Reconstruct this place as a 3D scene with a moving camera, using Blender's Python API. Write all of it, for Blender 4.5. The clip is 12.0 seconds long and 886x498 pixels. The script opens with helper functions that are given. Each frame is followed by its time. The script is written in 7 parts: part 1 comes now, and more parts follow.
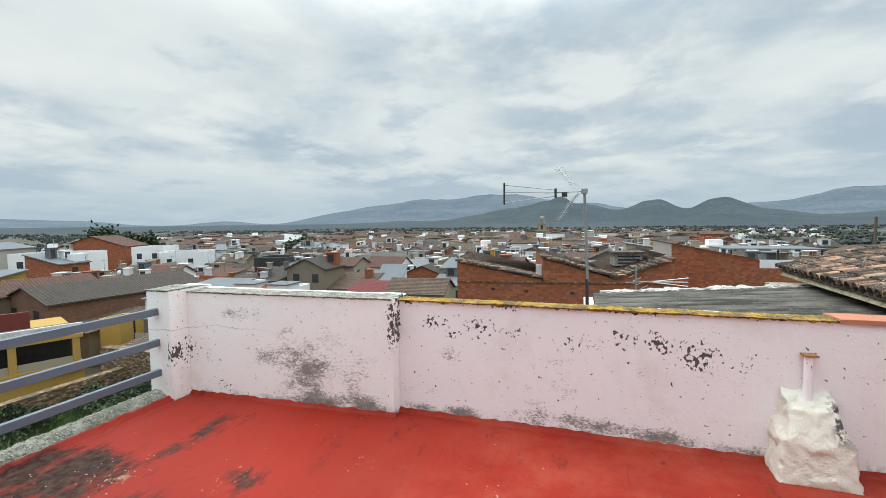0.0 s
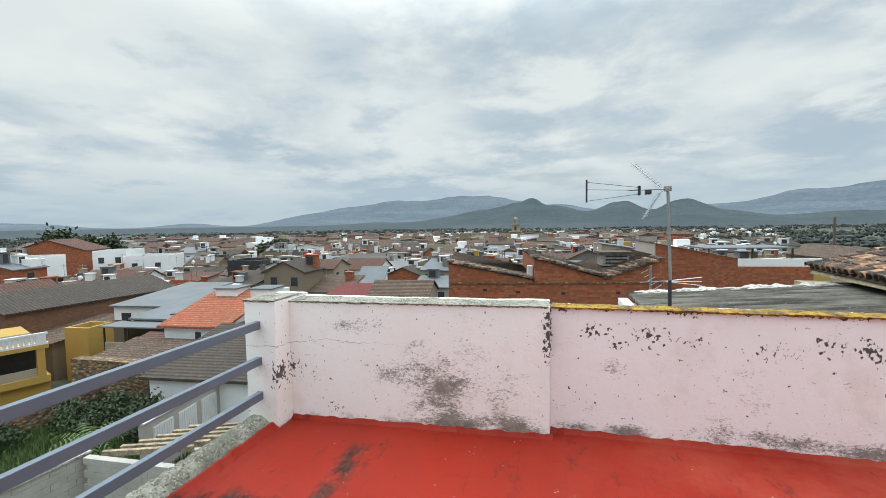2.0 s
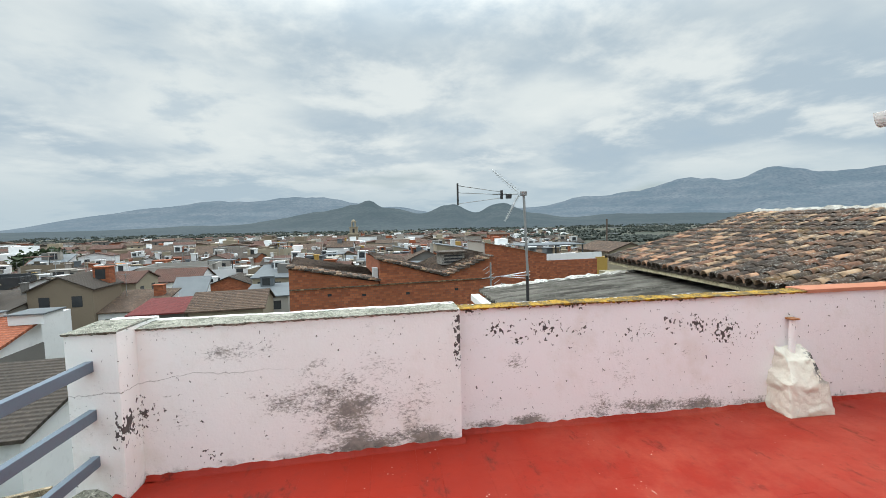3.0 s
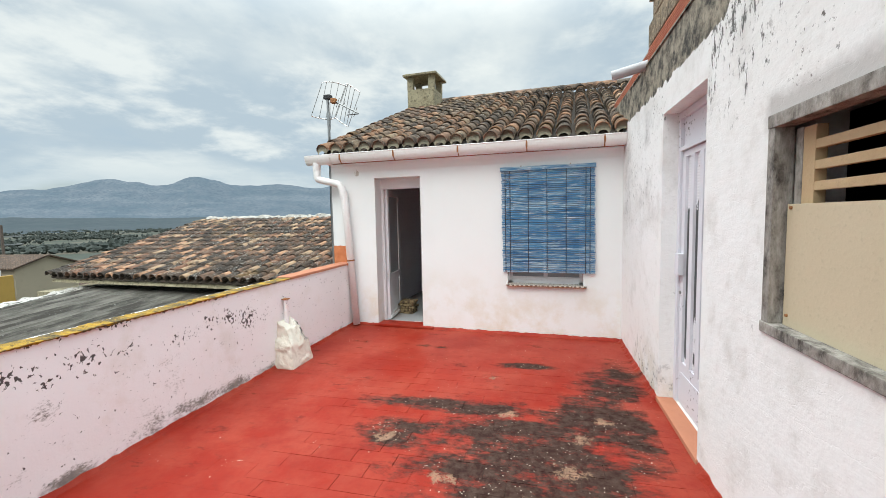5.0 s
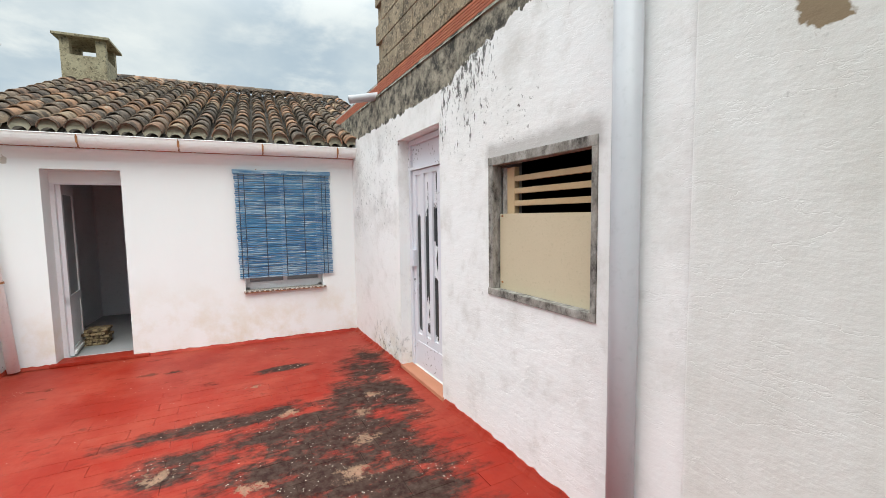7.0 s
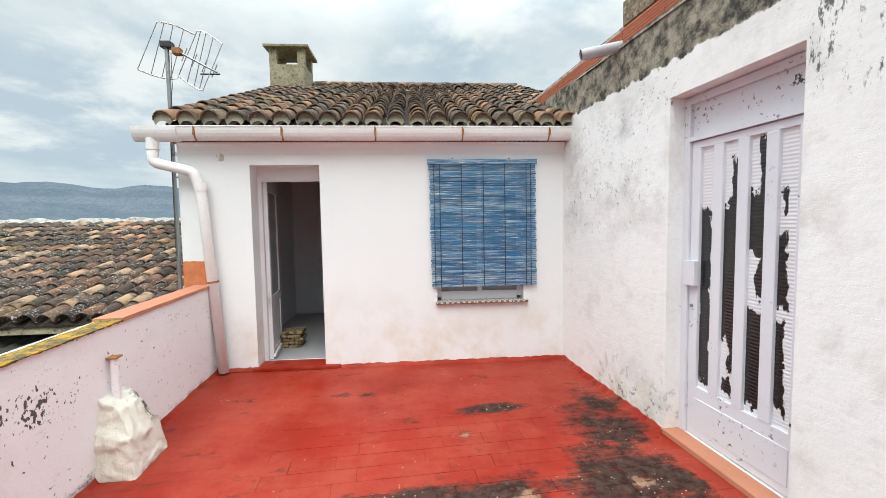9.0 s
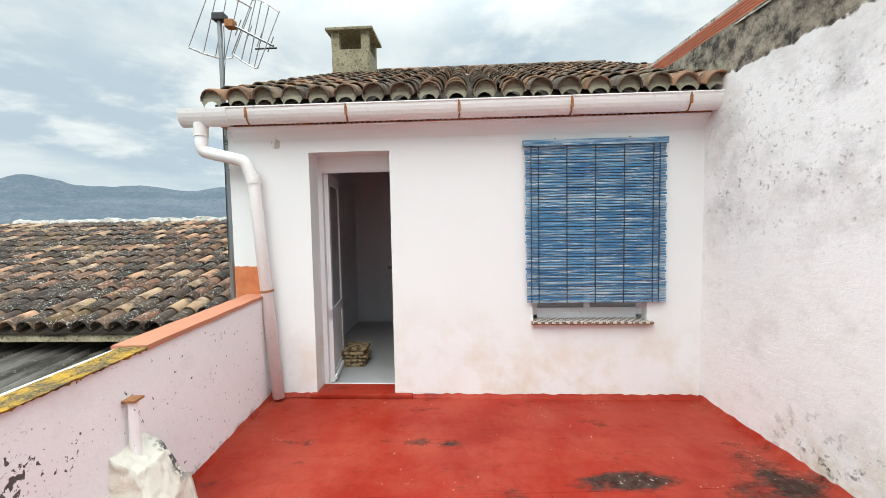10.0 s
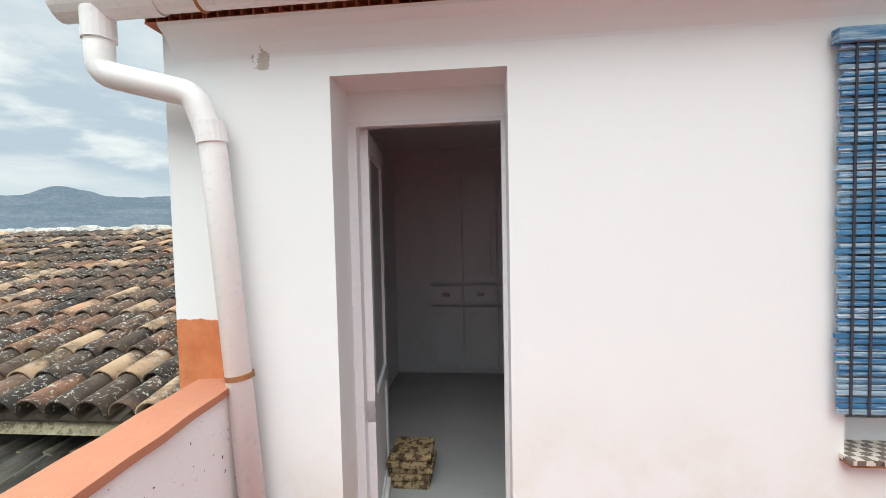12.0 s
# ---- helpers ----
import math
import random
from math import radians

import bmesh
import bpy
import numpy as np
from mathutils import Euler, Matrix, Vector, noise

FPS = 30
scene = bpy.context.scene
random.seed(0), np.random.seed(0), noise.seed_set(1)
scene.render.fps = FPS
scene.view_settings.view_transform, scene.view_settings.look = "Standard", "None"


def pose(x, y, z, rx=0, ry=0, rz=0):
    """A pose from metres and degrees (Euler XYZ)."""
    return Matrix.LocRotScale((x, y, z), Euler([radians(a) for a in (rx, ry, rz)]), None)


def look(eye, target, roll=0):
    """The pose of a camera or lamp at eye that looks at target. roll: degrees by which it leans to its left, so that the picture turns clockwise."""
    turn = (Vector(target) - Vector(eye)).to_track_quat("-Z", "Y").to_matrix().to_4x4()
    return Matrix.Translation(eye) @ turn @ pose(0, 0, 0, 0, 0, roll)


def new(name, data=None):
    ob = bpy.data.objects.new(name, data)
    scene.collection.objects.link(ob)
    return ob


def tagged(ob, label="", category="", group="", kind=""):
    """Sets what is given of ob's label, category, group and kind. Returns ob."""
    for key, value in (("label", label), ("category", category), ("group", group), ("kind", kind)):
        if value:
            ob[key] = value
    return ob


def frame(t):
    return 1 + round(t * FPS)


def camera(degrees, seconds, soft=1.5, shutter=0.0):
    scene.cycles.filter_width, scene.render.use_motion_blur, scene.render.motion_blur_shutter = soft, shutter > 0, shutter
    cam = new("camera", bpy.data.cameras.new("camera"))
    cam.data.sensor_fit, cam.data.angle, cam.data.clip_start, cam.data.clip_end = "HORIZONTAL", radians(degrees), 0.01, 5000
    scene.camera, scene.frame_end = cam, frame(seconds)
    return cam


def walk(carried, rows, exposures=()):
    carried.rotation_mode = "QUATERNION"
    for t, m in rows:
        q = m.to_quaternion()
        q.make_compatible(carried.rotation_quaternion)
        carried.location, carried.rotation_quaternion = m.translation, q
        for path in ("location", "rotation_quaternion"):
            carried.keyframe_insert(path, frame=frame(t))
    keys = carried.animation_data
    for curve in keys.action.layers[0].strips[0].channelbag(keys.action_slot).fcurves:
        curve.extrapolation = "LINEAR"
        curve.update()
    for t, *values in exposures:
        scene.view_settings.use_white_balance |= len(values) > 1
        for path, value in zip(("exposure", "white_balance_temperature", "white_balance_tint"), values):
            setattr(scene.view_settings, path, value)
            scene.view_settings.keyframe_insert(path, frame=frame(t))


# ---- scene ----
cam = camera(93.8, 12.0, soft=0.6)
PATH = [
    (0, (0.007, 0.273, 1.512), (-0.619, 2.168, 1.386), -0.7),
    (0.5, (-0.339, 0.255, 1.523), (-1.02, 2.131, 1.399), -0.7),
    (1, (-0.727, 0.254, 1.514), (-1.437, 2.12, 1.39), -0.8),
    (1.5, (-1.067, 0.246, 1.489), (-1.73, 2.129, 1.366), -0.8),
    (2, (-1.36, 0.258, 1.506), (-1.862, 2.19, 1.385), -0.9),
    (2.5, (-1.606, 0.349, 1.506), (-1.794, 2.337, 1.386), -1.1),
    (2.7, (-1.701, 0.38, 1.508), (-1.722, 2.376, 1.387), -1.2),
    (4.3, (-2.374, 0.456, 1.553), (-0.814, 1.7, 1.409), -1.2),
    (4.5, (-2.454, 0.496, 1.546), (-0.748, 1.53, 1.401), -1.2),
    (4.8, (-2.544, 0.506, 1.551), (-0.675, 1.202, 1.412), -1.0),
    (5, (-2.619, 0.52, 1.56), (-0.681, 0.988, 1.406), -1.1),
    (5.5, (-2.815, 0.621, 1.56), (-0.824, 0.504, 1.4), -1.0),
    (6, (-2.886, 0.8, 1.56), (-0.98, 0.213, 1.403), -0.9),
    (6.5, (-2.922, 1.018, 1.58), (-1.133, 0.138, 1.421), -0.9),
    (6.7, (-2.939, 1.088, 1.581), (-1.183, 0.144, 1.419), -0.8),
    (8.3, (-2.14, 1.432, 1.537), (-0.239, 0.827, 1.404), -0.9),
    (8.5, (-1.978, 1.448, 1.542), (-0.05, 0.935, 1.41), -0.9),
    (9, (-1.548, 1.544, 1.527), (0.426, 1.252, 1.395), -0.9),
    (9.5, (-1.118, 1.638, 1.534), (0.873, 1.505, 1.398), -1.0),
    (10, (-0.645, 1.774, 1.524), (1.351, 1.744, 1.392), -1.0),
    (10.5, (-0.171, 1.973, 1.532), (1.824, 1.992, 1.401), -1.0),
    (11, (0.307, 2.092, 1.541), (2.302, 2.13, 1.41), -1.1),
    (11.5, (0.802, 2.24, 1.516), (2.798, 2.304, 1.402), -1.1),
    (12, (1.302, 2.375, 1.514), (3.3, 2.429, 1.424), -1.2),
]
walk(cam, [(t, look(eye, target, roll)) for t, eye, target, roll in PATH], exposures=((0.0, 0.86, 6550, 5.5), (2.7, 0.86, 6550, 5.5), (4.5, 1.0, 6600, 5), (6.5, 0.96, 6600, 5), (9.0, 1.06, 6600, 5), (10.5, 1.08, 6600, 5), (12.0, 1.06, 6600, 5)))

# ---- world, sun, exposure ----
SUN_AZ, SUN_EL = -76.0, 60.0      # degrees: clockwise from +y, and above the horizon
SKY_STRENGTH, ZENITH_GAIN = 0.635, 3.75
world = bpy.data.worlds.new("overcast_sky")
world.use_nodes = True
scene.world = world
wt = world.node_tree
wt.nodes.clear()


def wnode(kind):
    return wt.nodes.new(kind)


def wmath(op, a, b=0.0):
    n = wnode("ShaderNodeMath")
    n.operation = op
    for i, s in enumerate((a, b)):
        if isinstance(s, (int, float)):
            n.inputs[i].default_value = s
        else:
            wt.links.new(s, n.inputs[i])
    return n.outputs[0]


def wrange(fac, a, b, c=0.0, d=1.0):
    n = wnode("ShaderNodeMapRange")
    n.interpolation_type = "SMOOTHSTEP"
    wt.links.new(fac, n.inputs[0])
    for i, v in enumerate((a, b, c, d)):
        n.inputs[i + 1].default_value = v
    return n.outputs[0]


def wmix(fac, a, b):
    n = wnode("ShaderNodeMix")
    n.data_type = "RGBA"
    for i, s in ((0, fac), (6, a), (7, b)):
        if isinstance(s, tuple):
            n.inputs[i].default_value = (*s, 1)
        elif isinstance(s, float):
            n.inputs[i].default_value = s
        else:
            wt.links.new(s, n.inputs[i])
    return n.outputs[2]


sky = wnode("ShaderNodeTexSky")
sky.sky_type, sky.sun_disc = "NISHITA", False
sky.sun_elevation, sky.sun_rotation = radians(SUN_EL), radians(SUN_AZ)
coord = wnode("ShaderNodeTexCoord").outputs["Generated"]
sep = wnode("ShaderNodeSeparateXYZ")
wt.links.new(coord, sep.inputs[0])
# cloud layers lie on a plane overhead, so that they flatten towards the horizon
up = wmath("ADD", wmath("MAXIMUM", sep.outputs[2], 0.0), 0.17)
flat = wnode("ShaderNodeCombineXYZ")
wt.links.new(wmath("DIVIDE", sep.outputs[0], up), flat.inputs[0])
wt.links.new(wmath("DIVIDE", sep.outputs[1], up), flat.inputs[1])


def wnoise(scale, detail, rough, shift, distortion=0.0):
    m = wnode("ShaderNodeMapping")
    m.inputs["Location"].default_value = (shift, shift * 1.7, shift * 0.3)
    wt.links.new(flat.outputs[0], m.inputs[0])
    n = wnode("ShaderNodeTexNoise")
    wt.links.new(m.outputs[0], n.inputs["Vector"])
    n.inputs["Scale"].default_value, n.inputs["Detail"].default_value = scale, detail
    n.inputs["Roughness"].default_value, n.inputs["Distortion"].default_value = rough, distortion
    return n.outputs["Fac"]


big, mid, holes = wnoise(0.62, 6, 0.52, 5.3, 0.2), wnoise(1.75, 8, 0.58, 8.9, 0.12), wnoise(0.55, 4, 0.5, 21.0, 0.2)
clear = wnode("ShaderNodeMix")
clear.data_type, clear.blend_type = "RGBA", "MULTIPLY"
clear.inputs[0].default_value = 1.0
wt.links.new(sky.outputs[0], clear.inputs[6])
clear.inputs[7].default_value = (0.075, 0.075, 0.075, 1)
grey = wmix(wrange(big, 0.38, 0.60), (0.395, 0.475, 0.560), (0.65, 0.69, 0.715))
cloud = wmix(wrange(mid, 0.46, 0.66, 0.0, 0.85), grey, (0.70, 0.73, 0.745))
cloud = wmix(wrange(mid, 0.45, 0.30, 0.0, 0.6), cloud, (0.37, 0.46, 0.56))
low = wmix(wrange(sep.outputs[2], 0.17, 0.02, 0.0, 0.75), cloud, (0.38, 0.47, 0.55))
both = wmix(wrange(holes, 0.60, 0.70, 0.0, 0.5), low, clear.outputs[2])
# an overcast sky is brighter towards the zenith
rising = wrange(sep.outputs[2], 0.36, 0.95, 0.0, 1.0)
gain = wmath("ADD", wmath("MULTIPLY", rising, ZENITH_GAIN), 1.0)
back = wnode("ShaderNodeBackground")
wt.links.new(wmath("MULTIPLY", gain, SKY_STRENGTH), back.inputs[1])
wt.links.new(both, back.inputs[0])
wt.links.new(back.outputs[0], wnode("ShaderNodeOutputWorld").inputs[0])

sun = new("sun", bpy.data.lights.new("sun", "SUN"))
sun.data.energy, sun.data.angle, sun.data.color = 0.85, radians(50), (1.0, 0.96, 0.92)
a_, e_ = radians(SUN_AZ), radians(SUN_EL)
sun.matrix_world = look((math.sin(a_) * math.cos(e_) * 30, math.cos(a_) * math.cos(e_) * 30, math.sin(e_) * 30), (0, 0, 0))

# ---- materials ----
class Surface:
    """A material with a few shorthands for its nodes. Places are world metres."""

    def __init__(self, name, rough=0.85, metal=0.0, local=False):
        self.mat = bpy.data.materials.new(name)
        self.mat.use_nodes = True
        self.t = self.mat.node_tree
        self.b = self.t.nodes["Principled BSDF"]
        self.b.inputs["Roughness"].default_value = rough
        self.b.inputs["Metallic"].default_value = metal
        self.pos = self.node("ShaderNodeTexCoord").outputs["Object"] if local else self.node("ShaderNodeNewGeometry").outputs["Position"]
        s = self.node("ShaderNodeSeparateXYZ")
        self.t.links.new(self.pos, s.inputs[0])
        self.x, self.y, self.z = s.outputs

    def node(self, kind):
        return self.t.nodes.new(kind)

    def link(self, value, socket):
        if isinstance(value, (int, float)):
            socket.default_value = value
        elif isinstance(value, tuple):
            socket.default_value = (*value, 1) if len(value) == 3 and socket.type == "RGBA" else value
        else:
            self.t.links.new(value, socket)

    def stretch(self, sx, sy, sz, shift=0.0):
        m = self.node("ShaderNodeMapping")
        self.t.links.new(self.pos, m.inputs[0])
        m.inputs["Scale"].default_value = (sx, sy, sz)
        m.inputs["Location"].default_value = (shift, shift, shift)
        return m.outputs[0]

    def noise(self, scale, detail=5.0, rough=0.6, vec=None, distortion=0.0):
        n = self.node("ShaderNodeTexNoise")
        self.t.links.new(vec or self.pos, n.inputs["Vector"])
        n.inputs["Scale"].default_value, n.inputs["Detail"].default_value = scale, detail
        n.inputs["Roughness"].default_value, n.inputs["Distortion"].default_value = rough, distortion
        return n.outputs["Fac"]

    def cells(self, scale, vec=None):
        n = self.node("ShaderNodeTexVoronoi")
        self.t.links.new(vec or self.pos, n.inputs["Vector"])
        n.inputs["Scale"].default_value = scale
        return n.outputs["Distance"]

    def calc(self, op, a, b=0.0):
        n = self.node("ShaderNodeMath")
        n.operation = op
        self.link(a, n.inputs[0])
        self.link(b, n.inputs[1])
        return n.outputs[0]

    def rise(self, fac, a, b, c=0.0, d=1.0):
        n = self.node("ShaderNodeMapRange")
        self.link(fac, n.inputs[0])
        for i, v in enumerate((a, b, c, d)):
            n.inputs[i + 1].default_value = v
        return n.outputs[0]

    def mix(self, fac, a, b):
        n = self.node("ShaderNodeMix")
        n.data_type = "RGBA"
        self.link(fac, n.inputs[0])
        self.link(a, n.inputs[6])
        self.link(b, n.inputs[7])
        return n.outputs[2]

    def random(self):
        return self.node("ShaderNodeObjectInfo").outputs["Random"]

    def island(self):
        return self.node("ShaderNodeNewGeometry").outputs["Random Per Island"]

    def spot(self, cx, cy, rx, ry):
        """1 at a place of the plan, 0 past its radii."""
        dx = self.calc("DIVIDE", self.calc("SUBTRACT", self.x, cx), rx)
        dy = self.calc("DIVIDE", self.calc("SUBTRACT", self.y, cy), ry)
        d = self.calc("SQRT", self.calc("ADD", self.calc("MULTIPLY", dx, dx), self.calc("MULTIPLY", dy, dy)))
        return self.rise(d, 1.0, 0.0)

    def band(self, value, a, b, c, d):
        """0 below a, 1 from b to c, 0 above d."""
        return self.calc("MULTIPLY", self.rise(value, a, b), self.rise(value, d, c))

    def done(self, colour, height=None, strength=0.3, distance=0.01, rough=None):
        self.link(colour, self.b.inputs["Base Color"])
        if rough is not None:
            self.link(rough, self.b.inputs["Roughness"])
        if height is not None:
            n = self.node("ShaderNodeBump")
            n.inputs["Strength"].default_value, n.inputs["Distance"].default_value = strength, distance
            self.t.links.new(height, n.inputs["Height"])
            self.t.links.new(n.outputs[0], self.b.inputs["Normal"])
        return self.mat


def plain(name, c1, c2, big=0.8, fine=14.0, rough=0.85, strength=0.25, distance=0.008, metal=0.0):
    """Two tones at two scales, with a fine relief."""
    s = Surface(name, rough, metal)
    a, b = s.noise(big), s.noise(fine, 6)
    m = s.mix(s.rise(a, 0.3, 0.7), c1, c2)
    dark = tuple(v * 0.72 for v in c1)
    return s.done(s.mix(s.rise(b, 0.56, 0.78, 0.0, 0.6), m, dark), b, strength, distance)


def gritty(name, c1, c2, big=2.0, fine=24.0, rough=0.92, light=1.7, strength=0.8, distance=0.015):
    """Coarse mortar or stone: strong patches, pale grit and dark pits."""
    s = Surface(name, rough)
    a, b, g = s.noise(big, 7, 0.68), s.noise(fine, 6, 0.7), s.noise(fine * 2.3, 4, 0.7)
    c = s.mix(s.rise(a, 0.42, 0.58), c1, c2)
    c = s.mix(s.rise(b, 0.53, 0.60, 0.0, 0.8), c, tuple(v * 0.35 for v in c2))
    c = s.mix(s.rise(g, 0.55, 0.62, 0.0, 0.75), c, tuple(min(v * light, 0.8) for v in c1))
    return s.done(c, s.calc("ADD", b, s.calc("MULTIPLY", a, 1.5)), strength, distance)


def stones(name, tones, joint, scale):
    """Rubble masonry: cells of several tones in a pale joint."""
    s = Surface(name, 0.95)
    v = s.node("ShaderNodeTexVoronoi")
    m = s.stretch(1.0, 1.0, 1.5)
    s.t.links.new(m, v.inputs["Vector"])
    v.inputs["Scale"].default_value = scale
    sp = s.node("ShaderNodeSeparateXYZ")
    s.t.links.new(v.outputs["Color"], sp.inputs[0])
    c = s.mix(s.rise(sp.outputs[0], 0.3, 0.7), tones[0], tones[1])
    c = s.mix(s.rise(sp.outputs[1], 0.6, 0.7), c, tones[2])
    c = s.mix(s.rise(v.outputs["Distance"], 0.42, 0.60, 0.0, 0.7), c, joint)
    c = s.mix(s.rise(s.noise(0.7, 5), 0.48, 0.62, 0.0, 0.6), c, tuple(k * 0.4 for k in tones[0]))
    return s.done(c, s.calc("MULTIPLY", v.outputs["Distance"], -1.0), 0.9, 0.08)


def tile_mat(name, tones, lichen, random_piece=True, amount=0.5):
    """Old clay: each piece its own tone, with lichen and dirt."""
    s = Surface(name, 0.9)
    r = s.random() if random_piece else s.island()
    ramp = s.node("ShaderNodeValToRGB")
    ramp.color_ramp.interpolation = "CONSTANT"
    while len(ramp.color_ramp.elements) < len(tones):
        ramp.color_ramp.elements.new(0.5)
    for i, c in enumerate(tones):
        ramp.color_ramp.elements[i].position = i / len(tones)
        ramp.color_ramp.elements[i].color = (*c, 1)
    s.t.links.new(r, ramp.inputs[0])
    n1, n2, n3 = s.noise(5.0, 6), s.noise(38.0, 5), s.noise(1.3, 3)
    c = s.mix(s.rise(n1, 0.43, 0.60, 0.0, 0.85), ramp.outputs[0], (0.028, 0.022, 0.018))
    spots = s.calc("MULTIPLY", s.rise(n2, 0.56, 0.62), s.rise(s.noise(3.1, 4), 0.60 - 0.25 * amount, 0.62))
    c = s.mix(spots, c, lichen)
    c = s.mix(s.rise(n3, 0.64, 0.72, 0.0, 0.3), c, (0.26, 0.16, 0.04))
    return s.done(c, s.calc("ADD", n2, n1), 0.5, 0.006)


def make_parapet_mat():
    s = Surface("pink_white_paint", 0.8)
    c = s.mix(s.rise(s.noise(1.1), 0.35, 0.65), (0.905, 0.895, 0.89), (0.885, 0.865, 0.86))
    right = s.rise(s.x, -1.37, -1.36)
    c = s.mix(right, s.mix(s.rise(s.noise(1.7), 0.3, 0.7), (0.92, 0.92, 0.90), (0.88, 0.87, 0.835)), c)
    c = s.mix(s.rise(s.noise(2.6, 7, 0.7), 0.54, 0.70, 0.0, 0.35), c, (0.70, 0.64, 0.55))

    def patch(cx, cz, rx, rz):
        dx = s.calc("DIVIDE", s.calc("SUBTRACT", s.x, cx), rx)
        dz = s.calc("DIVIDE", s.calc("SUBTRACT", s.z, cz), rz)
        d = s.calc("SQRT", s.calc("ADD", s.calc("MULTIPLY", dx, dx), s.calc("MULTIPLY", dz, dz)))
        return s.rise(d, 1.0, 0.0)

    def union(items):
        m = None
        for cx, cz, rx, rz, k in items:
            p = s.calc("MULTIPLY", patch(cx, cz, rx, rz), k)
            m = p if m is None else s.calc("MAXIMUM", m, p)
        return m

    # grey mould in dragged specks: on the thick length and along the foot
    cloud = s.noise(5.5, 6, 0.65, s.stretch(0.8, 1.0, 1.3))
    grain = s.noise(75.0, 5, 0.8, s.stretch(0.55, 0.8, 1.0))
    m = union(((-2.15, 0.30, 0.42, 0.42, 1.0), (-2.45, 0.42, 0.35, 0.16, 0.75), (-2.05, 0.05, 0.5, 0.16, 1.3), (-1.62, 0.06, 0.32, 0.14, 1.2), (-2.85, 0.75, 0.36, 0.10, 0.65), (-1.9, 0.55, 0.3, 0.2, 0.6), (-1.65, 0.25, 0.25, 0.3, 0.55),
               (-0.85, 0.05, 0.20, 0.09, 1.6), (-1.2, 0.05, 0.2, 0.06, 1.1), (-0.3, 0.10, 0.22, 0.22, 0.8), (0.10, 0.08, 0.35, 0.12, 1.0), (0.5, 0.06, 0.35, 0.09, 1.25), (0.95, 0.05, 0.3, 0.07, 0.8), (-0.95, 0.50, 0.1, 0.2, 0.5), (-0.05, 0.35, 0.2, 0.15, 0.35)))
    both = s.calc("ADD", s.calc("MULTIPLY", cloud, 0.45), s.calc("MULTIPLY", grain, 0.55))
    mould = s.rise(s.calc("ADD", both, s.calc("MULTIPLY", m, 0.21)), 0.585, 0.69, 0.0, 0.85)
    c = s.mix(mould, c, s.mix(s.rise(s.noise(20.0), 0.4, 0.6), (0.20, 0.18, 0.14), (0.10, 0.095, 0.08)))
    foot = s.calc("MULTIPLY", s.rise(s.z, 0.075, 0.02), s.rise(s.noise(9.0, 5, 0.7), 0.46, 0.60))
    c = s.mix(s.calc("MULTIPLY", foot, 0.75), c, (0.10, 0.08, 0.065))
    # flakes of lost paint, in clusters under the coping
    f = s.noise(40.0, 3, 0.55, s.stretch(1.0, 1.0, 0.8, 3.0))
    zone = union(((-1.07, 0.74, 0.17, 0.08, 0.9), (-0.92, 0.66, 0.10, 0.08, 0.9), (-0.70, 0.73, 0.15, 0.13, 1.0), (-0.45, 0.70, 0.16, 0.07, 0.7), (0.02, 0.66, 0.20, 0.09, 0.9), (0.30, 0.72, 0.18, 0.09, 0.85), (0.50, 0.69, 0.16, 0.12, 1.15), (0.74, 0.63, 0.20, 0.16, 1.15), (1.0, 0.60, 0.10, 0.14, 0.8), (-3.33, 0.40, 0.12, 0.16, 1.1), (-2.95, 0.1, 0.12, 0.1, 0.75), (-0.55, 0.90, 0.22, 0.05, 1.3), (-1.2, 0.90, 0.25, 0.05, 1.0), (0.3, 0.905, 0.6, 0.04, 1.0)))
    edge = s.calc("MULTIPLY", s.band(s.x, -1.43, -1.40, -1.36, -1.345), s.band(s.z, 0.45, 0.6, 0.95, 1.0))
    zone = s.calc("MAXIMUM", zone, s.calc("MULTIPLY", edge, 0.95))
    lost = s.rise(s.calc("ADD", f, s.calc("MULTIPLY", zone, 0.20)), 0.69, 0.70)
    c = s.mix(lost, c, s.mix(s.noise(40.0), (0.05, 0.045, 0.042), (0.13, 0.115, 0.11)))
    # hair crack across the thick length and its pier
    wave = s.calc("ADD", s.z, s.calc("MULTIPLY", s.noise(3.5, 6, 0.7), 0.14))
    crack = s.calc("MULTIPLY", s.rise(s.calc("ABSOLUTE", s.calc("SUBTRACT", wave, 0.685)), 0.003, 0.0), s.rise(s.x, -2.4, -2.9))
    c = s.mix(s.calc("MULTIPLY", crack, 0.8), c, (0.16, 0.14, 0.12))
    h = s.calc("SUBTRACT", s.calc("ADD", s.noise(8.0, 7), s.calc("MULTIPLY", s.noise(60.0, 4), 0.35)), s.calc("MULTIPLY", lost, 1.2))
    return s.done(c, h, 0.55, 0.008)


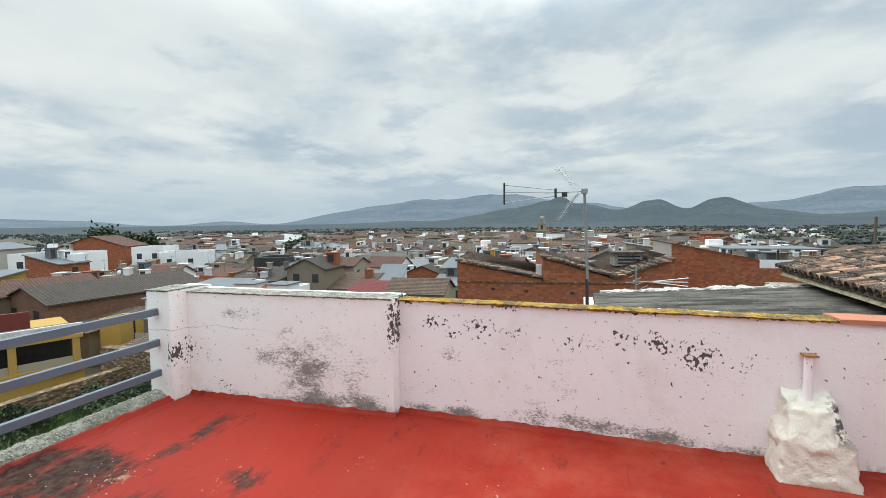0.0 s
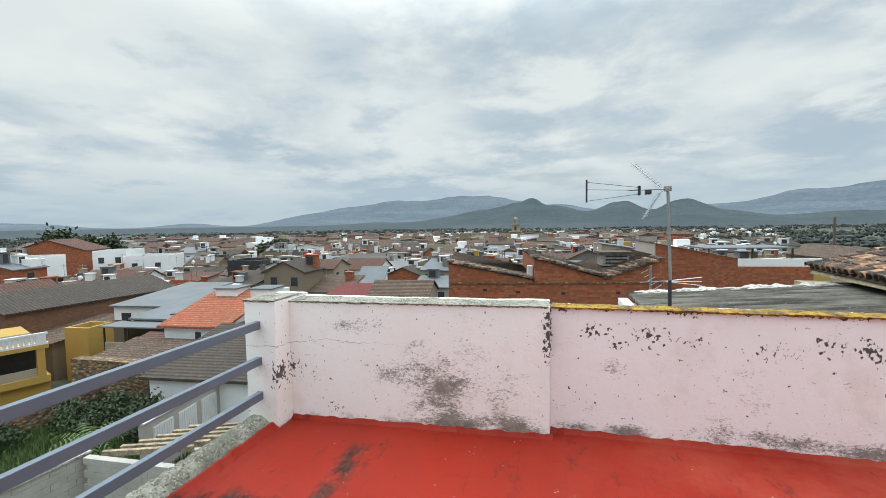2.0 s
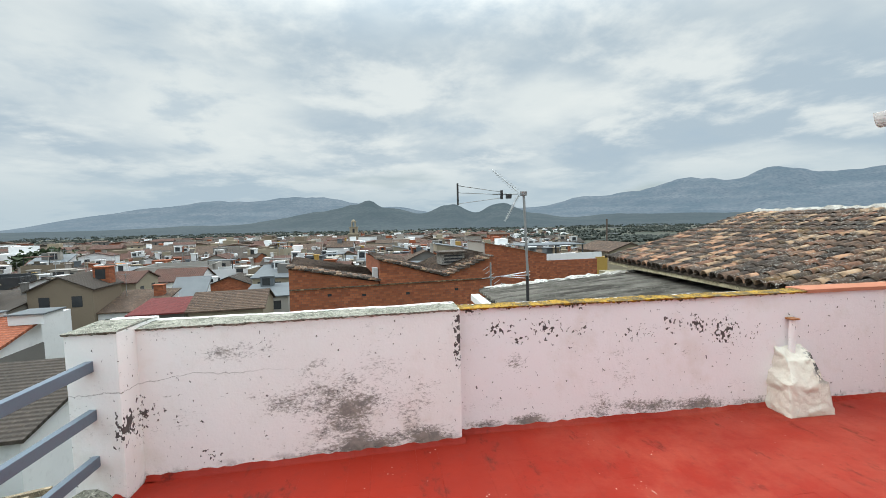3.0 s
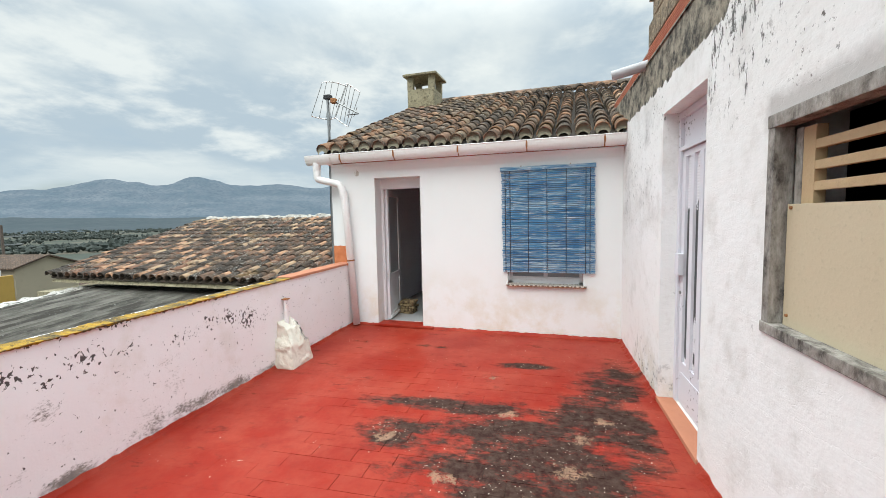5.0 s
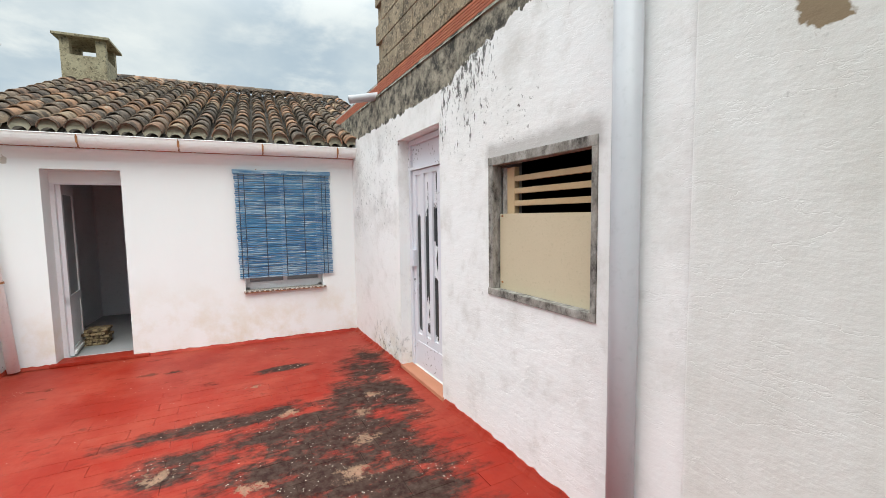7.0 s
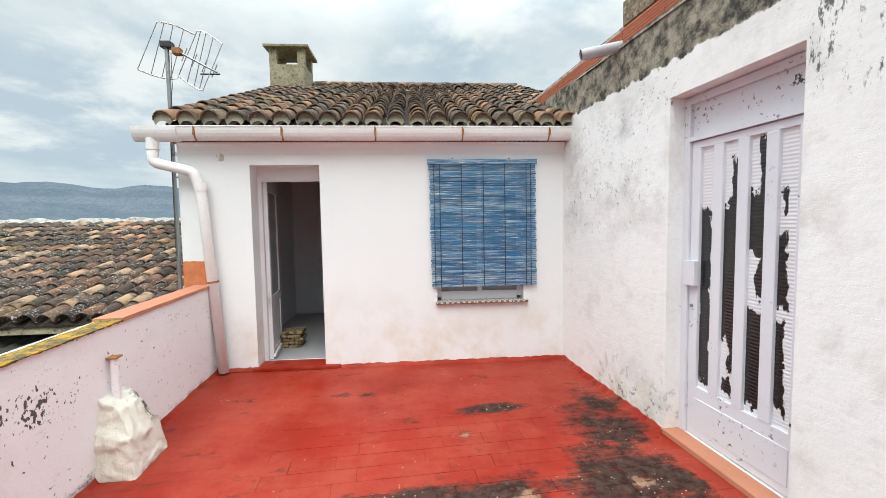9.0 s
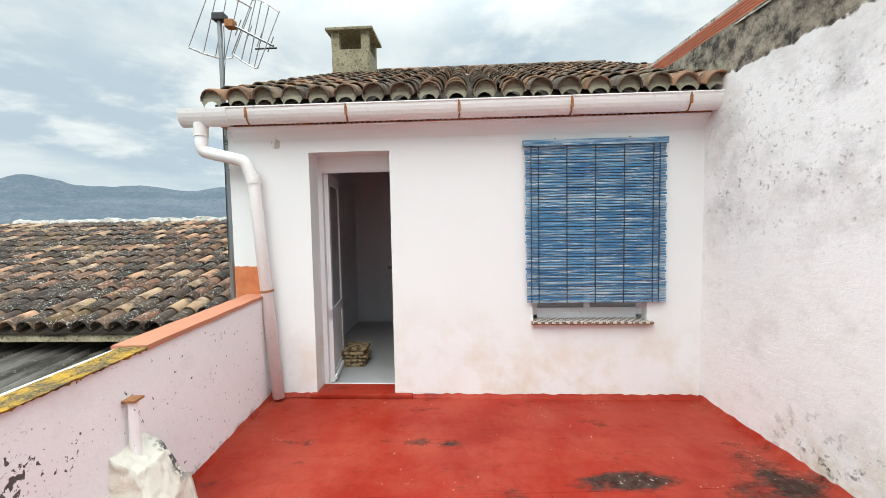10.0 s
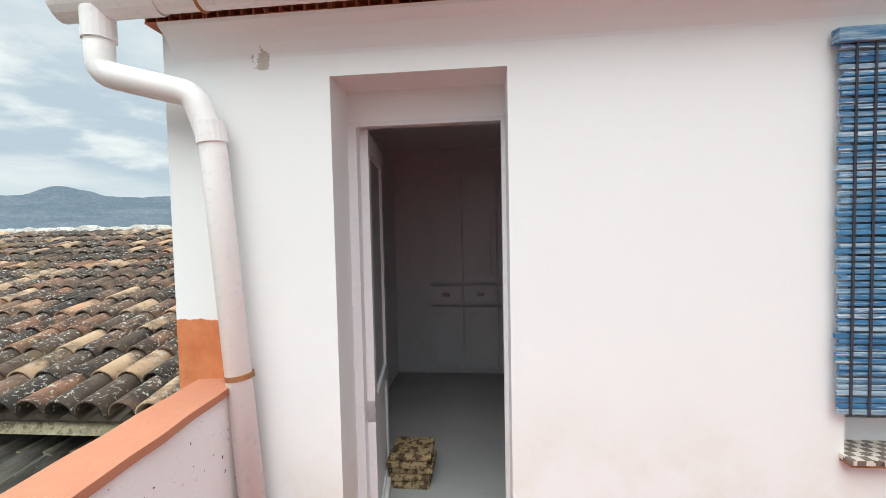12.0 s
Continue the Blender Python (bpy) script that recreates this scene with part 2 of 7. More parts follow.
def make_white_wall_mat():
    """Whitewash on rough render; the bare render shows in a stepped strip at the top."""
    s = Surface("rough_whitewash", 0.85)
    c = s.mix(s.rise(s.noise(0.9), 0.35, 0.65), (0.87, 0.87, 0.865), (0.84, 0.835, 0.815))
    stain = s.noise(2.2, 6, 0.65)
    c = s.mix(s.rise(stain, 0.50, 0.76, 0.0, 0.5), c, (0.50, 0.475, 0.43))
    c = s.mix(s.rise(s.noise(9.0, 7, 0.75), 0.54, 0.74, 0.0, 0.35), c, (0.52, 0.49, 0.44))
    speck = s.calc("MULTIPLY", s.rise(s.noise(30.0, 5, 0.7), 0.60, 0.66), s.rise(s.calc("ADD", s.noise(1.8, 3), s.rise(s.z, 1.6, 2.7, 0.0, 0.14)), 0.60, 0.70))
    c = s.mix(speck, c, (0.13, 0.12, 0.11))
    # grey weathering where the wall nears the house, dirt and mould at its foot
    zone = s.calc("MULTIPLY", s.band(s.x, 0.9, 1.5, 2.5, 2.8), s.band(s.z, 1.2, 1.6, 2.3, 2.6))
    cloud = s.calc("ADD", s.calc("MULTIPLY", s.noise(3.2, 6, 0.7), 0.7), s.calc("MULTIPLY", s.noise(16.0, 5, 0.75), 0.3))
    c = s.mix(s.calc("MULTIPLY", zone, s.rise(cloud, 0.48, 0.66, 0.0, 0.7)), c, (0.45, 0.44, 0.43))
    pock = s.calc("MULTIPLY", zone, s.rise(s.noise(21.0, 6, 0.75), 0.58, 0.66))
    c = s.mix(s.calc("MULTIPLY", pock, 0.7), c, (0.20, 0.19, 0.18))
    foot = s.calc("MULTIPLY", s.band(s.x, 0.8, 1.2, 1.7, 2.1), s.rise(s.z, 0.45, 0.05))
    c = s.mix(s.calc("MULTIPLY", foot, s.rise(s.noise(5.0, 6, 0.7), 0.42, 0.62, 0.0, 0.7)), c, (0.55, 0.47, 0.33))
    c = s.mix(s.calc("MULTIPLY", foot, s.rise(s.noise(13.0, 7, 0.75), 0.54, 0.62)), c, (0.06, 0.055, 0.05))
    # black streaks that hang from the bare strip, and grey ones beside the boarded window
    hang = s.calc("MULTIPLY", s.band(s.x, -0.75, -0.45, 0.02, 0.12), s.rise(s.z, 1.95, 2.6))
    hang = s.calc("MAXIMUM", hang, s.calc("MULTIPLY", s.calc("MULTIPLY", s.band(s.x, 0.0, 0.04, 0.10, 0.16), s.rise(s.z, 2.0, 2.3)), 0.9))
    drip = s.noise(26.0, 7, 0.75, s.stretch(1.0, 1.0, 0.45))
    c = s.mix(s.calc("MULTIPLY", s.rise(hang, 0.0, 0.25), s.rise(s.calc("ADD", drip, s.calc("MULTIPLY", hang, 0.13)), 0.62, 0.68, 0.0, 0.9)), c, (0.06, 0.057, 0.052))
    old = s.rise(s.calc("ADD", s.x, s.calc("MULTIPLY", s.noise(5.0), 0.06)), -1.90, -1.93)
    c = s.mix(s.calc("MULTIPLY", old, 0.8), c, s.mix(s.rise(s.noise(1.3, 6, 0.65, s.stretch(1.6, 1.0, 0.5)), 0.36, 0.64), (0.72, 0.72, 0.69), (0.58, 0.57, 0.52)))
    # edge of the paint
    top = s.rise(s.x, -0.15, -0.05, 2.66, 2.575)
    top = s.calc("ADD", top, s.rise(s.x, -0.2, -1.1, 0.0, 0.16))
    ragged = s.calc("MULTIPLY", s.calc("SUBTRACT", s.noise(7.0, 6), 0.5), s.rise(s.x, -0.1, 0.05, 0.35, 0.16))
    bare = s.rise(s.calc("ADD", s.calc("SUBTRACT", s.z, top), ragged), -0.006, 0.006)
    grey = s.mix(s.rise(s.noise(7.0, 9, 0.78), 0.42, 0.58), (0.36, 0.32, 0.245), (0.035, 0.032, 0.026))
    c = s.mix(bare, c, grey)
    patch = s.calc("MULTIPLY", s.band(s.calc("ADD", s.x, s.calc("MULTIPLY", s.noise(9.0), 0.12)), -2.32, -2.31, -2.19, -2.18), s.rise(s.calc("ADD", s.z, s.calc("MULTIPLY", s.noise(12.0), 0.2)), 2.20, 2.21))
    c = s.mix(patch, c, (0.24, 0.18, 0.11))
    fill = s.calc("MULTIPLY", s.band(s.calc("ADD", s.x, s.calc("MULTIPLY", s.noise(6.0), 0.1)), -1.50, -1.44, -0.52, -0.46), s.band(s.calc("ADD", s.z, s.calc("MULTIPLY", s.noise(8.0), 0.1)), 1.9, 1.98, 2.06, 2.12))
    c = s.mix(s.calc("MULTIPLY", fill, 0.75), c, (0.44, 0.42, 0.40))
    drag = s.noise(7.0, 6, 0.6, s.stretch(1.0, 1.0, 2.2))
    h = s.calc("ADD", drag, s.calc("MULTIPLY", s.noise(55.0, 4), 0.35))
    crack = s.rise(s.calc("ABSOLUTE", s.calc("SUBTRACT", s.noise(1.1, 6, 0.6, s.stretch(1, 1, 2.6, 5.0)), 0.5)), 0.0, 0.006, 1.0, 0.0)
    h = s.calc("SUBTRACT", h, s.calc("MULTIPLY", crack, 0.12))
    return s.done(c, h, 0.5, 0.007)


def make_house_mat():
    s = Surface("smooth_whitewash", 0.8)
    c = s.mix(s.rise(s.noise(0.8), 0.35, 0.65), (0.795, 0.81, 0.805), (0.775, 0.79, 0.785))
    low = s.calc("MULTIPLY", s.rise(s.z, 1.1, 0.1), s.rise(s.noise(1.6, 5), 0.45, 0.70, 0.0, 0.25))
    c = s.mix(low, c, (0.66, 0.56, 0.44))
    jag = s.calc("MULTIPLY", s.calc("SUBTRACT", s.noise(22.0, 4, 0.6), 0.5), 0.16)
    chip = s.calc("MULTIPLY", s.band(s.calc("ADD", s.y, jag), 3.105, 3.11, 3.145, 3.15), s.band(s.calc("ADD", s.z, jag), 2.155, 2.16, 2.245, 2.25))
    c = s.mix(chip, c, (0.50, 0.46, 0.40))
    stain = s.calc("MULTIPLY", s.rise(s.z, 0.9, 0.15), s.rise(s.noise(2.3, 7, 0.7), 0.46, 0.66, 0.0, 0.55))
    c = s.mix(stain, c, (0.62, 0.52, 0.36))
    # orange filler at the corner above the parapet
    fill = s.calc("MULTIPLY", s.rise(s.y, 3.25, 3.26), s.band(s.calc("ADD", s.z, s.calc("MULTIPLY", s.noise(14.0), 0.03)), 0.80, 0.81, 1.175, 1.18))
    c = s.mix(fill, c, s.mix(s.rise(s.noise(9.0), 0.35, 0.65), (0.62, 0.22, 0.09), (0.50, 0.15, 0.055)))
    h = s.calc("ADD", s.noise(3.0, 5), s.calc("MULTIPLY", s.noise(40.0, 4), 0.2))
    return s.done(c, h, 0.22, 0.008)


def make_floor_mat(pieces):
    s = Surface("red_terrace_paint" if pieces else "red_paint_bead", 0.6)
    s.b.inputs["Specular IOR Level"].default_value = 0.14
    red = s.mix(s.rise(s.noise(1.0, 5), 0.3, 0.7), (0.30, 0.022, 0.010), (0.225, 0.016, 0.008))
    red = s.mix(s.calc("MULTIPLY", s.rise(s.x, -1.6, -0.3), s.rise(s.noise(1.7, 8, 0.72), 0.42, 0.62, 0.0, 0.6)), red, (0.36, 0.070, 0.042))
    red = s.mix(s.rise(s.noise(11.0, 7, 0.7), 0.55, 0.75, 0.0, 0.4), red, (0.15, 0.018, 0.012))
    if pieces:
        red = s.mix(s.rise(s.random(), 0.0, 1.0, 0.0, 0.10), red, (0.16, 0.014, 0.010))
    n = s.noise(3.6, 12, 0.78, s.stretch(1.5, 0.65, 1.0))
    worn = None
    for cx, cy, rx, ry, k in ((0.62, 1.15, 0.22, 1.05, 1.2), (0.12, 1.55, 0.30, 0.45, 1.2), (-0.05, 0.62, 0.95, 1.05, 1.5), (-0.75, 0.4, 0.9, 0.8, 1.2), (0.5, 0.10, 0.65, 0.55, 1.5), (1.15, -0.05, 0.6, 0.38, 1.25), (1.55, -0.2, 0.55, 0.28, 1.0), (1.65, 0.70, 0.11, 0.42, 1.5), (2.14, 1.95, 0.08, 0.12, 0.6), (2.10, 1.69, 0.08, 0.12, 0.6),
                              (-3.0, 1.85, 0.70, 0.45, 1.2), (-2.62, 2.45, 0.17, 0.48, 1.15), (-1.88, 2.15, 0.24, 0.2, 0.75), (-2.3, 1.6, 0.55, 0.4, 0.8), (-3.0, 0.8, 0.7, 1.0, 0.9), (-1.6, 0.6, 0.6, 0.8, 0.6)):
        sp = s.calc("MULTIPLY", s.spot(cx, cy, rx, ry), k)
        worn = sp if worn is None else s.calc("MAXIMUM", worn, sp)
    worn = s.calc("MULTIPLY", worn, s.calc("MAXIMUM", s.rise(s.y, -0.29, -0.26), s.rise(s.x, 1.05, 1.15)))
    worn = s.calc("MULTIPLY", worn, s.rise(s.noise(2.4, 4, 0.6, s.stretch(1.3, 0.8, 1.0, 4.0)), 0.34, 0.50, 0.45, 1.0))
    soot = s.rise(s.calc("ADD", n, s.calc("MULTIPLY", s.rise(worn, 0.0, 0.8), 0.25)), 0.57, 0.72)
    c = s.mix(s.calc("MULTIPLY", soot, 0.93), red, s.mix(s.rise(s.noise(16.0, 6, 0.7), 0.4, 0.65), (0.012, 0.011, 0.009), (0.060, 0.048, 0.037)))
    # paint gone down to the clay
    tear = s.calc("MULTIPLY", s.calc("SUBTRACT", s.noise(15.0, 9, 0.82), 0.5), 4.2)
    bare = None
    for cx, cy, rx, ry in ((-0.32, 1.11, 0.12, 0.17), (-0.48, 0.55, 0.18, 0.20), (0.56, 0.78, 0.12, 0.18), (0.57, 0.08, 0.11, 0.14), (0.07, 1.62, 0.17, 0.18), (1.28, 1.0, 0.07, 0.16), (0.3, 0.26, 0.14, 0.14), (-0.12, 0.35, 0.16, 0.2), (-2.62, 1.95, 0.1, 0.1)):
        sp = s.spot(cx, cy, rx, ry)
        bare = sp if bare is None else s.calc("MAXIMUM", bare, sp)
    chip = s.calc("MULTIPLY", s.rise(s.calc("ADD", bare, tear), 0.62, 0.78), s.rise(bare, 0.0, 0.2, 0.0, 0.85))
    c = s.mix(chip, c, s.mix(s.rise(s.noise(30.0, 5, 0.7), 0.42, 0.6), (0.44, 0.25, 0.165), (0.20, 0.13, 0.085)))
    crumbs = s.calc("MULTIPLY", s.rise(s.cells(33.0), 0.17, 0.12), s.rise(s.calc("ADD", s.noise(3.3, 4), s.calc("MULTIPLY", worn, 0.13)), 0.60, 0.66))
    crumbs = s.calc("MAXIMUM", crumbs, s.calc("MULTIPLY", s.rise(s.cells(9.0), 0.045, 0.035), s.rise(s.noise(21.0, 2), 0.5, 0.55)))
    c = s.mix(s.calc("MULTIPLY", crumbs, 0.9 if pieces else 0.0), c, (0.60, 0.52, 0.43))
    gloss = s.rise(soot, 0.0, 1.0, 0.50, 0.85)
    return s.done(c, s.calc("SUBTRACT", s.noise(14.0, 6), s.calc("MULTIPLY", chip, 0.6)), 0.25, 0.006, gloss)


PARAPET, WHITEWASH, HOUSEWASH = make_parapet_mat(), make_white_wall_mat(), make_house_mat()
FLOORTILE, REDBEAD = make_floor_mat(True), make_floor_mat(False)
CLAY_OLD = tile_mat("weathered_clay_tile", ((0.24, 0.145, 0.095), (0.15, 0.105, 0.075), (0.32, 0.18, 0.105), (0.19, 0.135, 0.095), (0.12, 0.09, 0.068), (0.28, 0.20, 0.13)), (0.30, 0.28, 0.22))
CLAY_MIX = tile_mat("mixed_clay_tile", ((0.20, 0.10, 0.06), (0.085, 0.058, 0.042), (0.45, 0.25, 0.145), (0.055, 0.040, 0.030), (0.16, 0.095, 0.062), (0.42, 0.28, 0.17), (0.070, 0.048, 0.034), (0.12, 0.075, 0.05)), (0.42, 0.40, 0.35), True, 0.95)
CLAY_JOIN = tile_mat("joined_clay_tile", ((0.20, 0.10, 0.06), (0.085, 0.058, 0.042), (0.45, 0.25, 0.145), (0.055, 0.040, 0.030), (0.16, 0.095, 0.062), (0.42, 0.28, 0.17), (0.070, 0.048, 0.034), (0.12, 0.075, 0.05)), (0.42, 0.40, 0.35), False, 0.95)
# shade in the valleys between tiles is put into this dark colour
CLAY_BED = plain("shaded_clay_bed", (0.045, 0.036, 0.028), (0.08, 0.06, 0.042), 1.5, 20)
MORTAR = gritty("pale_mortar", (0.50, 0.48, 0.44), (0.36, 0.34, 0.30), 2.0, 14, light=1.3)
RUBBLE = gritty("grey_rubble_mortar", (0.30, 0.29, 0.24), (0.15, 0.15, 0.115), 9.0, 38, light=1.9)
BLOCK = gritty("stained_concrete_block", (0.36, 0.285, 0.19), (0.17, 0.135, 0.09), 2.6, 20, light=1.5)
HOLLOW = plain("red_hollow_brick", (0.50, 0.17, 0.09), (0.40, 0.12, 0.07), 3.0, 22)
RAILING = plain("grey_blue_gloss_paint", (0.13, 0.163, 0.205), (0.112, 0.145, 0.185), 2.0, 60, 0.42, 0.05, 0.002)
PVC = plain("white_plastic", (0.86, 0.845, 0.83), (0.81, 0.79, 0.77), 1.6, 30, 0.4, 0.05, 0.002)
PVC_GREY = plain("pale_grey_plastic", (0.50, 0.50, 0.52), (0.42, 0.42, 0.44), 1.3, 30, 0.4, 0.06, 0.002)
RUST = plain("rusty_strap", (0.42, 0.19, 0.07), (0.20, 0.08, 0.035), 14, 60)
STEEL = plain("galvanised_steel", (0.36, 0.37, 0.37), (0.27, 0.28, 0.28), 3, 40, 0.45, 0.05, 0.002, 0.8)
BLACK = plain("black_plastic", (0.02, 0.02, 0.022), (0.03, 0.03, 0.03), 3, 40, 0.5)
INSIDE = plain("interior_whitewash", (0.76, 0.75, 0.76), (0.71, 0.70, 0.71), 1.0, 25, 0.85, 0.1)
CONCRETE = plain("grey_screed", (0.42, 0.42, 0.42), (0.34, 0.34, 0.34), 1.2, 25, 0.7, 0.15)
WHITE_PAINT = plain("white_gloss_paint", (0.74, 0.74, 0.76), (0.70, 0.70, 0.72), 1.4, 40, 0.4, 0.08, 0.002)
s_ = Surface("bleached_grey_wood", 0.9)
g_ = s_.noise(22.0, 7, 0.7, s_.stretch(0.6, 1.0, 0.35))
OLDWOOD = s_.done(s_.mix(s_.rise(g_, 0.36, 0.60), (0.40, 0.375, 0.34), s_.mix(s_.rise(s_.noise(6.0, 6, 0.7), 0.45, 0.58), (0.20, 0.18, 0.155), (0.045, 0.038, 0.032))), g_, 0.8, 0.008)
SLATWOOD = plain("pale_raw_wood", (0.52, 0.38, 0.22), (0.44, 0.31, 0.17), 4, 50, 0.7)
BOARD = plain("cream_chipboard", (0.60, 0.51, 0.36), (0.54, 0.455, 0.31), 1.2, 60, 0.75, 0.15)
# near black stands in for plaster out of the light
DARKROOM = plain("plaster_coloured_as_unlit", (0.06, 0.055, 0.05), (0.045, 0.04, 0.04), 1, 10)
BUFF = gritty("buff_render", (0.36, 0.32, 0.21), (0.24, 0.205, 0.13), 3.0, 18, light=1.3, strength=0.5)
s_ = Surface("grey_fibre_cement", 0.9)
run_ = s_.noise(5.0, 7, 0.72, s_.stretch(0.12, 1.0, 0.3))
c_ = s_.mix(s_.rise(run_, 0.42, 0.60), (0.075, 0.068, 0.056), (0.27, 0.25, 0.215))
c_ = s_.mix(s_.rise(s_.noise(22.0, 6, 0.75), 0.60, 0.66, 0.0, 0.6), c_, (0.42, 0.41, 0.37))
FIBRE = s_.done(c_, s_.noise(30.0, 5), 0.3, 0.005)
COPING = plain("terracotta_coping", (0.51, 0.215, 0.125), (0.43, 0.175, 0.10), 2.5, 25, 0.85, 0.15)
LICHEN = gritty("yellow_lichen_coping", (0.40, 0.235, 0.02), (0.10, 0.075, 0.035), 9.0, 30, light=1.2)


# ---- building blocks ----
def part(name, bm, material, parent=None, label="", smooth=False):
    """Links a bmesh as one mesh object, under a thing if one is given."""
    me = bpy.data.meshes.new(name)
    bm.to_mesh(me)
    bm.free()
    me.materials.append(material)
    if smooth:
        me.polygons.foreach_set("use_smooth", [True] * len(me.polygons))
    ob = new(name, me)
    if parent is not None:
        ob.parent = parent
    if label:
        ob["label"] = label
    return ob


def share(name, me, m, parent):
    """A piece that shares its mesh with others."""
    ob = new(name, me)
    ob.parent = parent
    ob.matrix_local = m
    return ob


def thing(name, label, category, group="", m=None, kind=""):
    ob = new(name)
    ob.empty_display_size = 0.1
    if m is not None:
        ob.matrix_world = m
    return tagged(ob, label, category, group, kind)


def box(bm, x0, x1, y0, y1, z0, z1, bevel=0.0):
    g = bmesh.ops.create_cube(bm, size=1.0)
    for v in g["verts"]:
        v.co = Vector(((x0 + x1) / 2 + v.co.x * (x1 - x0), (y0 + y1) / 2 + v.co.y * (y1 - y0), (z0 + z1) / 2 + v.co.z * (z1 - z0)))
    if bevel:
        es = list({e for v in g["verts"] for e in v.link_edges})
        bmesh.ops.bevel(bm, geom=es, offset=bevel, segments=2, affect="EDGES", profile=0.7)
    return bm


def boxes(*items, bevel=0.0):
    bm = bmesh.new()
    for it in items:
        box(bm, *it, bevel=bevel)
    return bm


def tube(bm, path, radius, sides=12, cap=True):
    """A round tube along a path of points."""
    pts = [Vector(p) for p in path]
    rings = []
    for i, p in enumerate(pts):
        d = (pts[min(i + 1, len(pts) - 1)] - pts[max(i - 1, 0)]).normalized()
        a = d.orthogonal().normalized() if abs(d.z) > 0.98 else d.cross(Vector((0, 0, 1))).normalized()
        b = d.cross(a).normalized()
        rings.append([bm.verts.new(p + radius * (math.cos(k * math.tau / sides) * a + math.sin(k * math.tau / sides) * b)) for k in range(sides)])
    for r, q in zip(rings, rings[1:]):
        best = min(range(sides), key=lambda k: (q[k].co - r[0].co).length)
        turn = 1
        for k in range(sides):
            bm.faces.new((r[k], r[(k + 1) % sides], q[(best + turn * (k + 1)) % sides], q[(best + turn * k) % sides]))
    if cap:
        bm.faces.new(rings[0])
        bm.faces.new(rings[-1])
    bmesh.ops.recalc_face_normals(bm, faces=bm.faces)
    return bm


def rounded(points, r, steps=5):
    """A path with its inner corners rounded."""
    pts = [Vector(p) for p in points]
    out = [pts[0]]
    for a, b, c in zip(pts, pts[1:], pts[2:]):
        u, v = (a - b).normalized(), (c - b).normalized()
        p, q = b + u * r, b + v * r
        for i in range(steps + 1):
            t = i / steps
            out.append(p * (1 - t) ** 2 + b * 2 * t * (1 - t) + q * t * t)
    out.append(pts[-1])
    return out


def slab_with_holes(axis, a0, a1, z0, z1, b0, b1, holes):
    """A wall along x or y (axis), from b0 to b1 thick, with holes (a0, a1, z0, z1) through it."""
    bm = bmesh.new()
    xs = sorted({a0, a1, *[h[0] for h in holes], *[h[1] for h in holes]})
    zs = sorted({z0, z1, *[h[2] for h in holes], *[h[3] for h in holes]})
    xs = [v for v in xs if a0 <= v <= a1]
    zs = [v for v in zs if z0 <= v <= z1]

    def solid(i, j):
        if not (0 <= i < len(xs) - 1 and 0 <= j < len(zs) - 1):
            return False
        cx, cz = (xs[i] + xs[i + 1]) / 2, (zs[j] + zs[j + 1]) / 2
        return not any(h[0] < cx < h[1] and h[2] < cz < h[3] for h in holes)

    def at(a, b, z):
        return (a, b, z) if axis == "x" else (b, a, z)

    def quad(*ps):
        bm.faces.new([bm.verts.new(p) for p in ps])

    for i in range(len(xs) - 1):
        for j in range(len(zs) - 1):
            if not solid(i, j):
                continue
            l, r, d, u = xs[i], xs[i + 1], zs[j], zs[j + 1]
            quad(at(l, b0, d), at(r, b0, d), at(r, b0, u), at(l, b0, u))
            quad(at(l, b1, d), at(r, b1, d), at(r, b1, u), at(l, b1, u))
            for (di, dj), (p, q) in (((-1, 0), ((l, d), (l, u))), ((1, 0), ((r, d), (r, u))), ((0, -1), ((l, d), (r, d))), ((0, 1), ((l, u), (r, u)))):
                if not solid(i + di, j + dj):
                    quad(at(p[0], b0, p[1]), at(p[0], b1, p[1]), at(q[0], b1, q[1]), at(q[0], b0, q[1]))
    bmesh.ops.remove_doubles(bm, verts=bm.verts, dist=1e-5)
    bmesh.ops.recalc_face_normals(bm, faces=bm.faces)
    return bm


def rough_strip(path, width, height, n, wobble, seed):
    """A low irregular bead along a straight path, its near side rounded."""
    rnd = random.Random(seed)
    a, b = Vector(path[0]), Vector(path[1])
    d = (b - a).normalized()
    side = Vector((-d.y, d.x, 0))
    bm = bmesh.new()
    rows = []
    for i in range(n + 1):
        p = a.lerp(b, i / n)
        w, h = width * (1 + wobble * rnd.uniform(-1, 1)), height * (1 + wobble * rnd.uniform(-1, 1))
        rows.append([bm.verts.new(p + side * s * w + Vector((0, 0, z * h))) for s, z in ((0.0, 1.0), (0.25, 0.95), (0.6, 0.45), (1.0, 0.02))])
    for r, q in zip(rows, rows[1:]):
        for k in range(3):
            bm.faces.new((r[k], q[k], q[k + 1], r[k + 1]))
    bmesh.ops.recalc_face_normals(bm, faces=bm.faces)
    if bm.faces[0].normal.z < 0:
        bmesh.ops.reverse_faces(bm, faces=bm.faces)
    return bm

# ---- the terrace ----
WALL_Y = -0.41                     # face of the long white wall
EDGE_X = -3.42                     # red edge by the railing
PAR_Y = 3.27                       # inner face of the parapet
HOUSE = pose(2.72, WALL_Y, 0, 0, 0, -4.1)   # in it x runs into the house, y along its front

structure = "structure"
floor = tagged(part("floor", boxes((-3.66, 3.1, WALL_Y - 0.3, PAR_Y + 0.2, -0.30, -0.006)), REDBEAD), "red painted terrace floor of worn tiles", "floor", kind=structure)

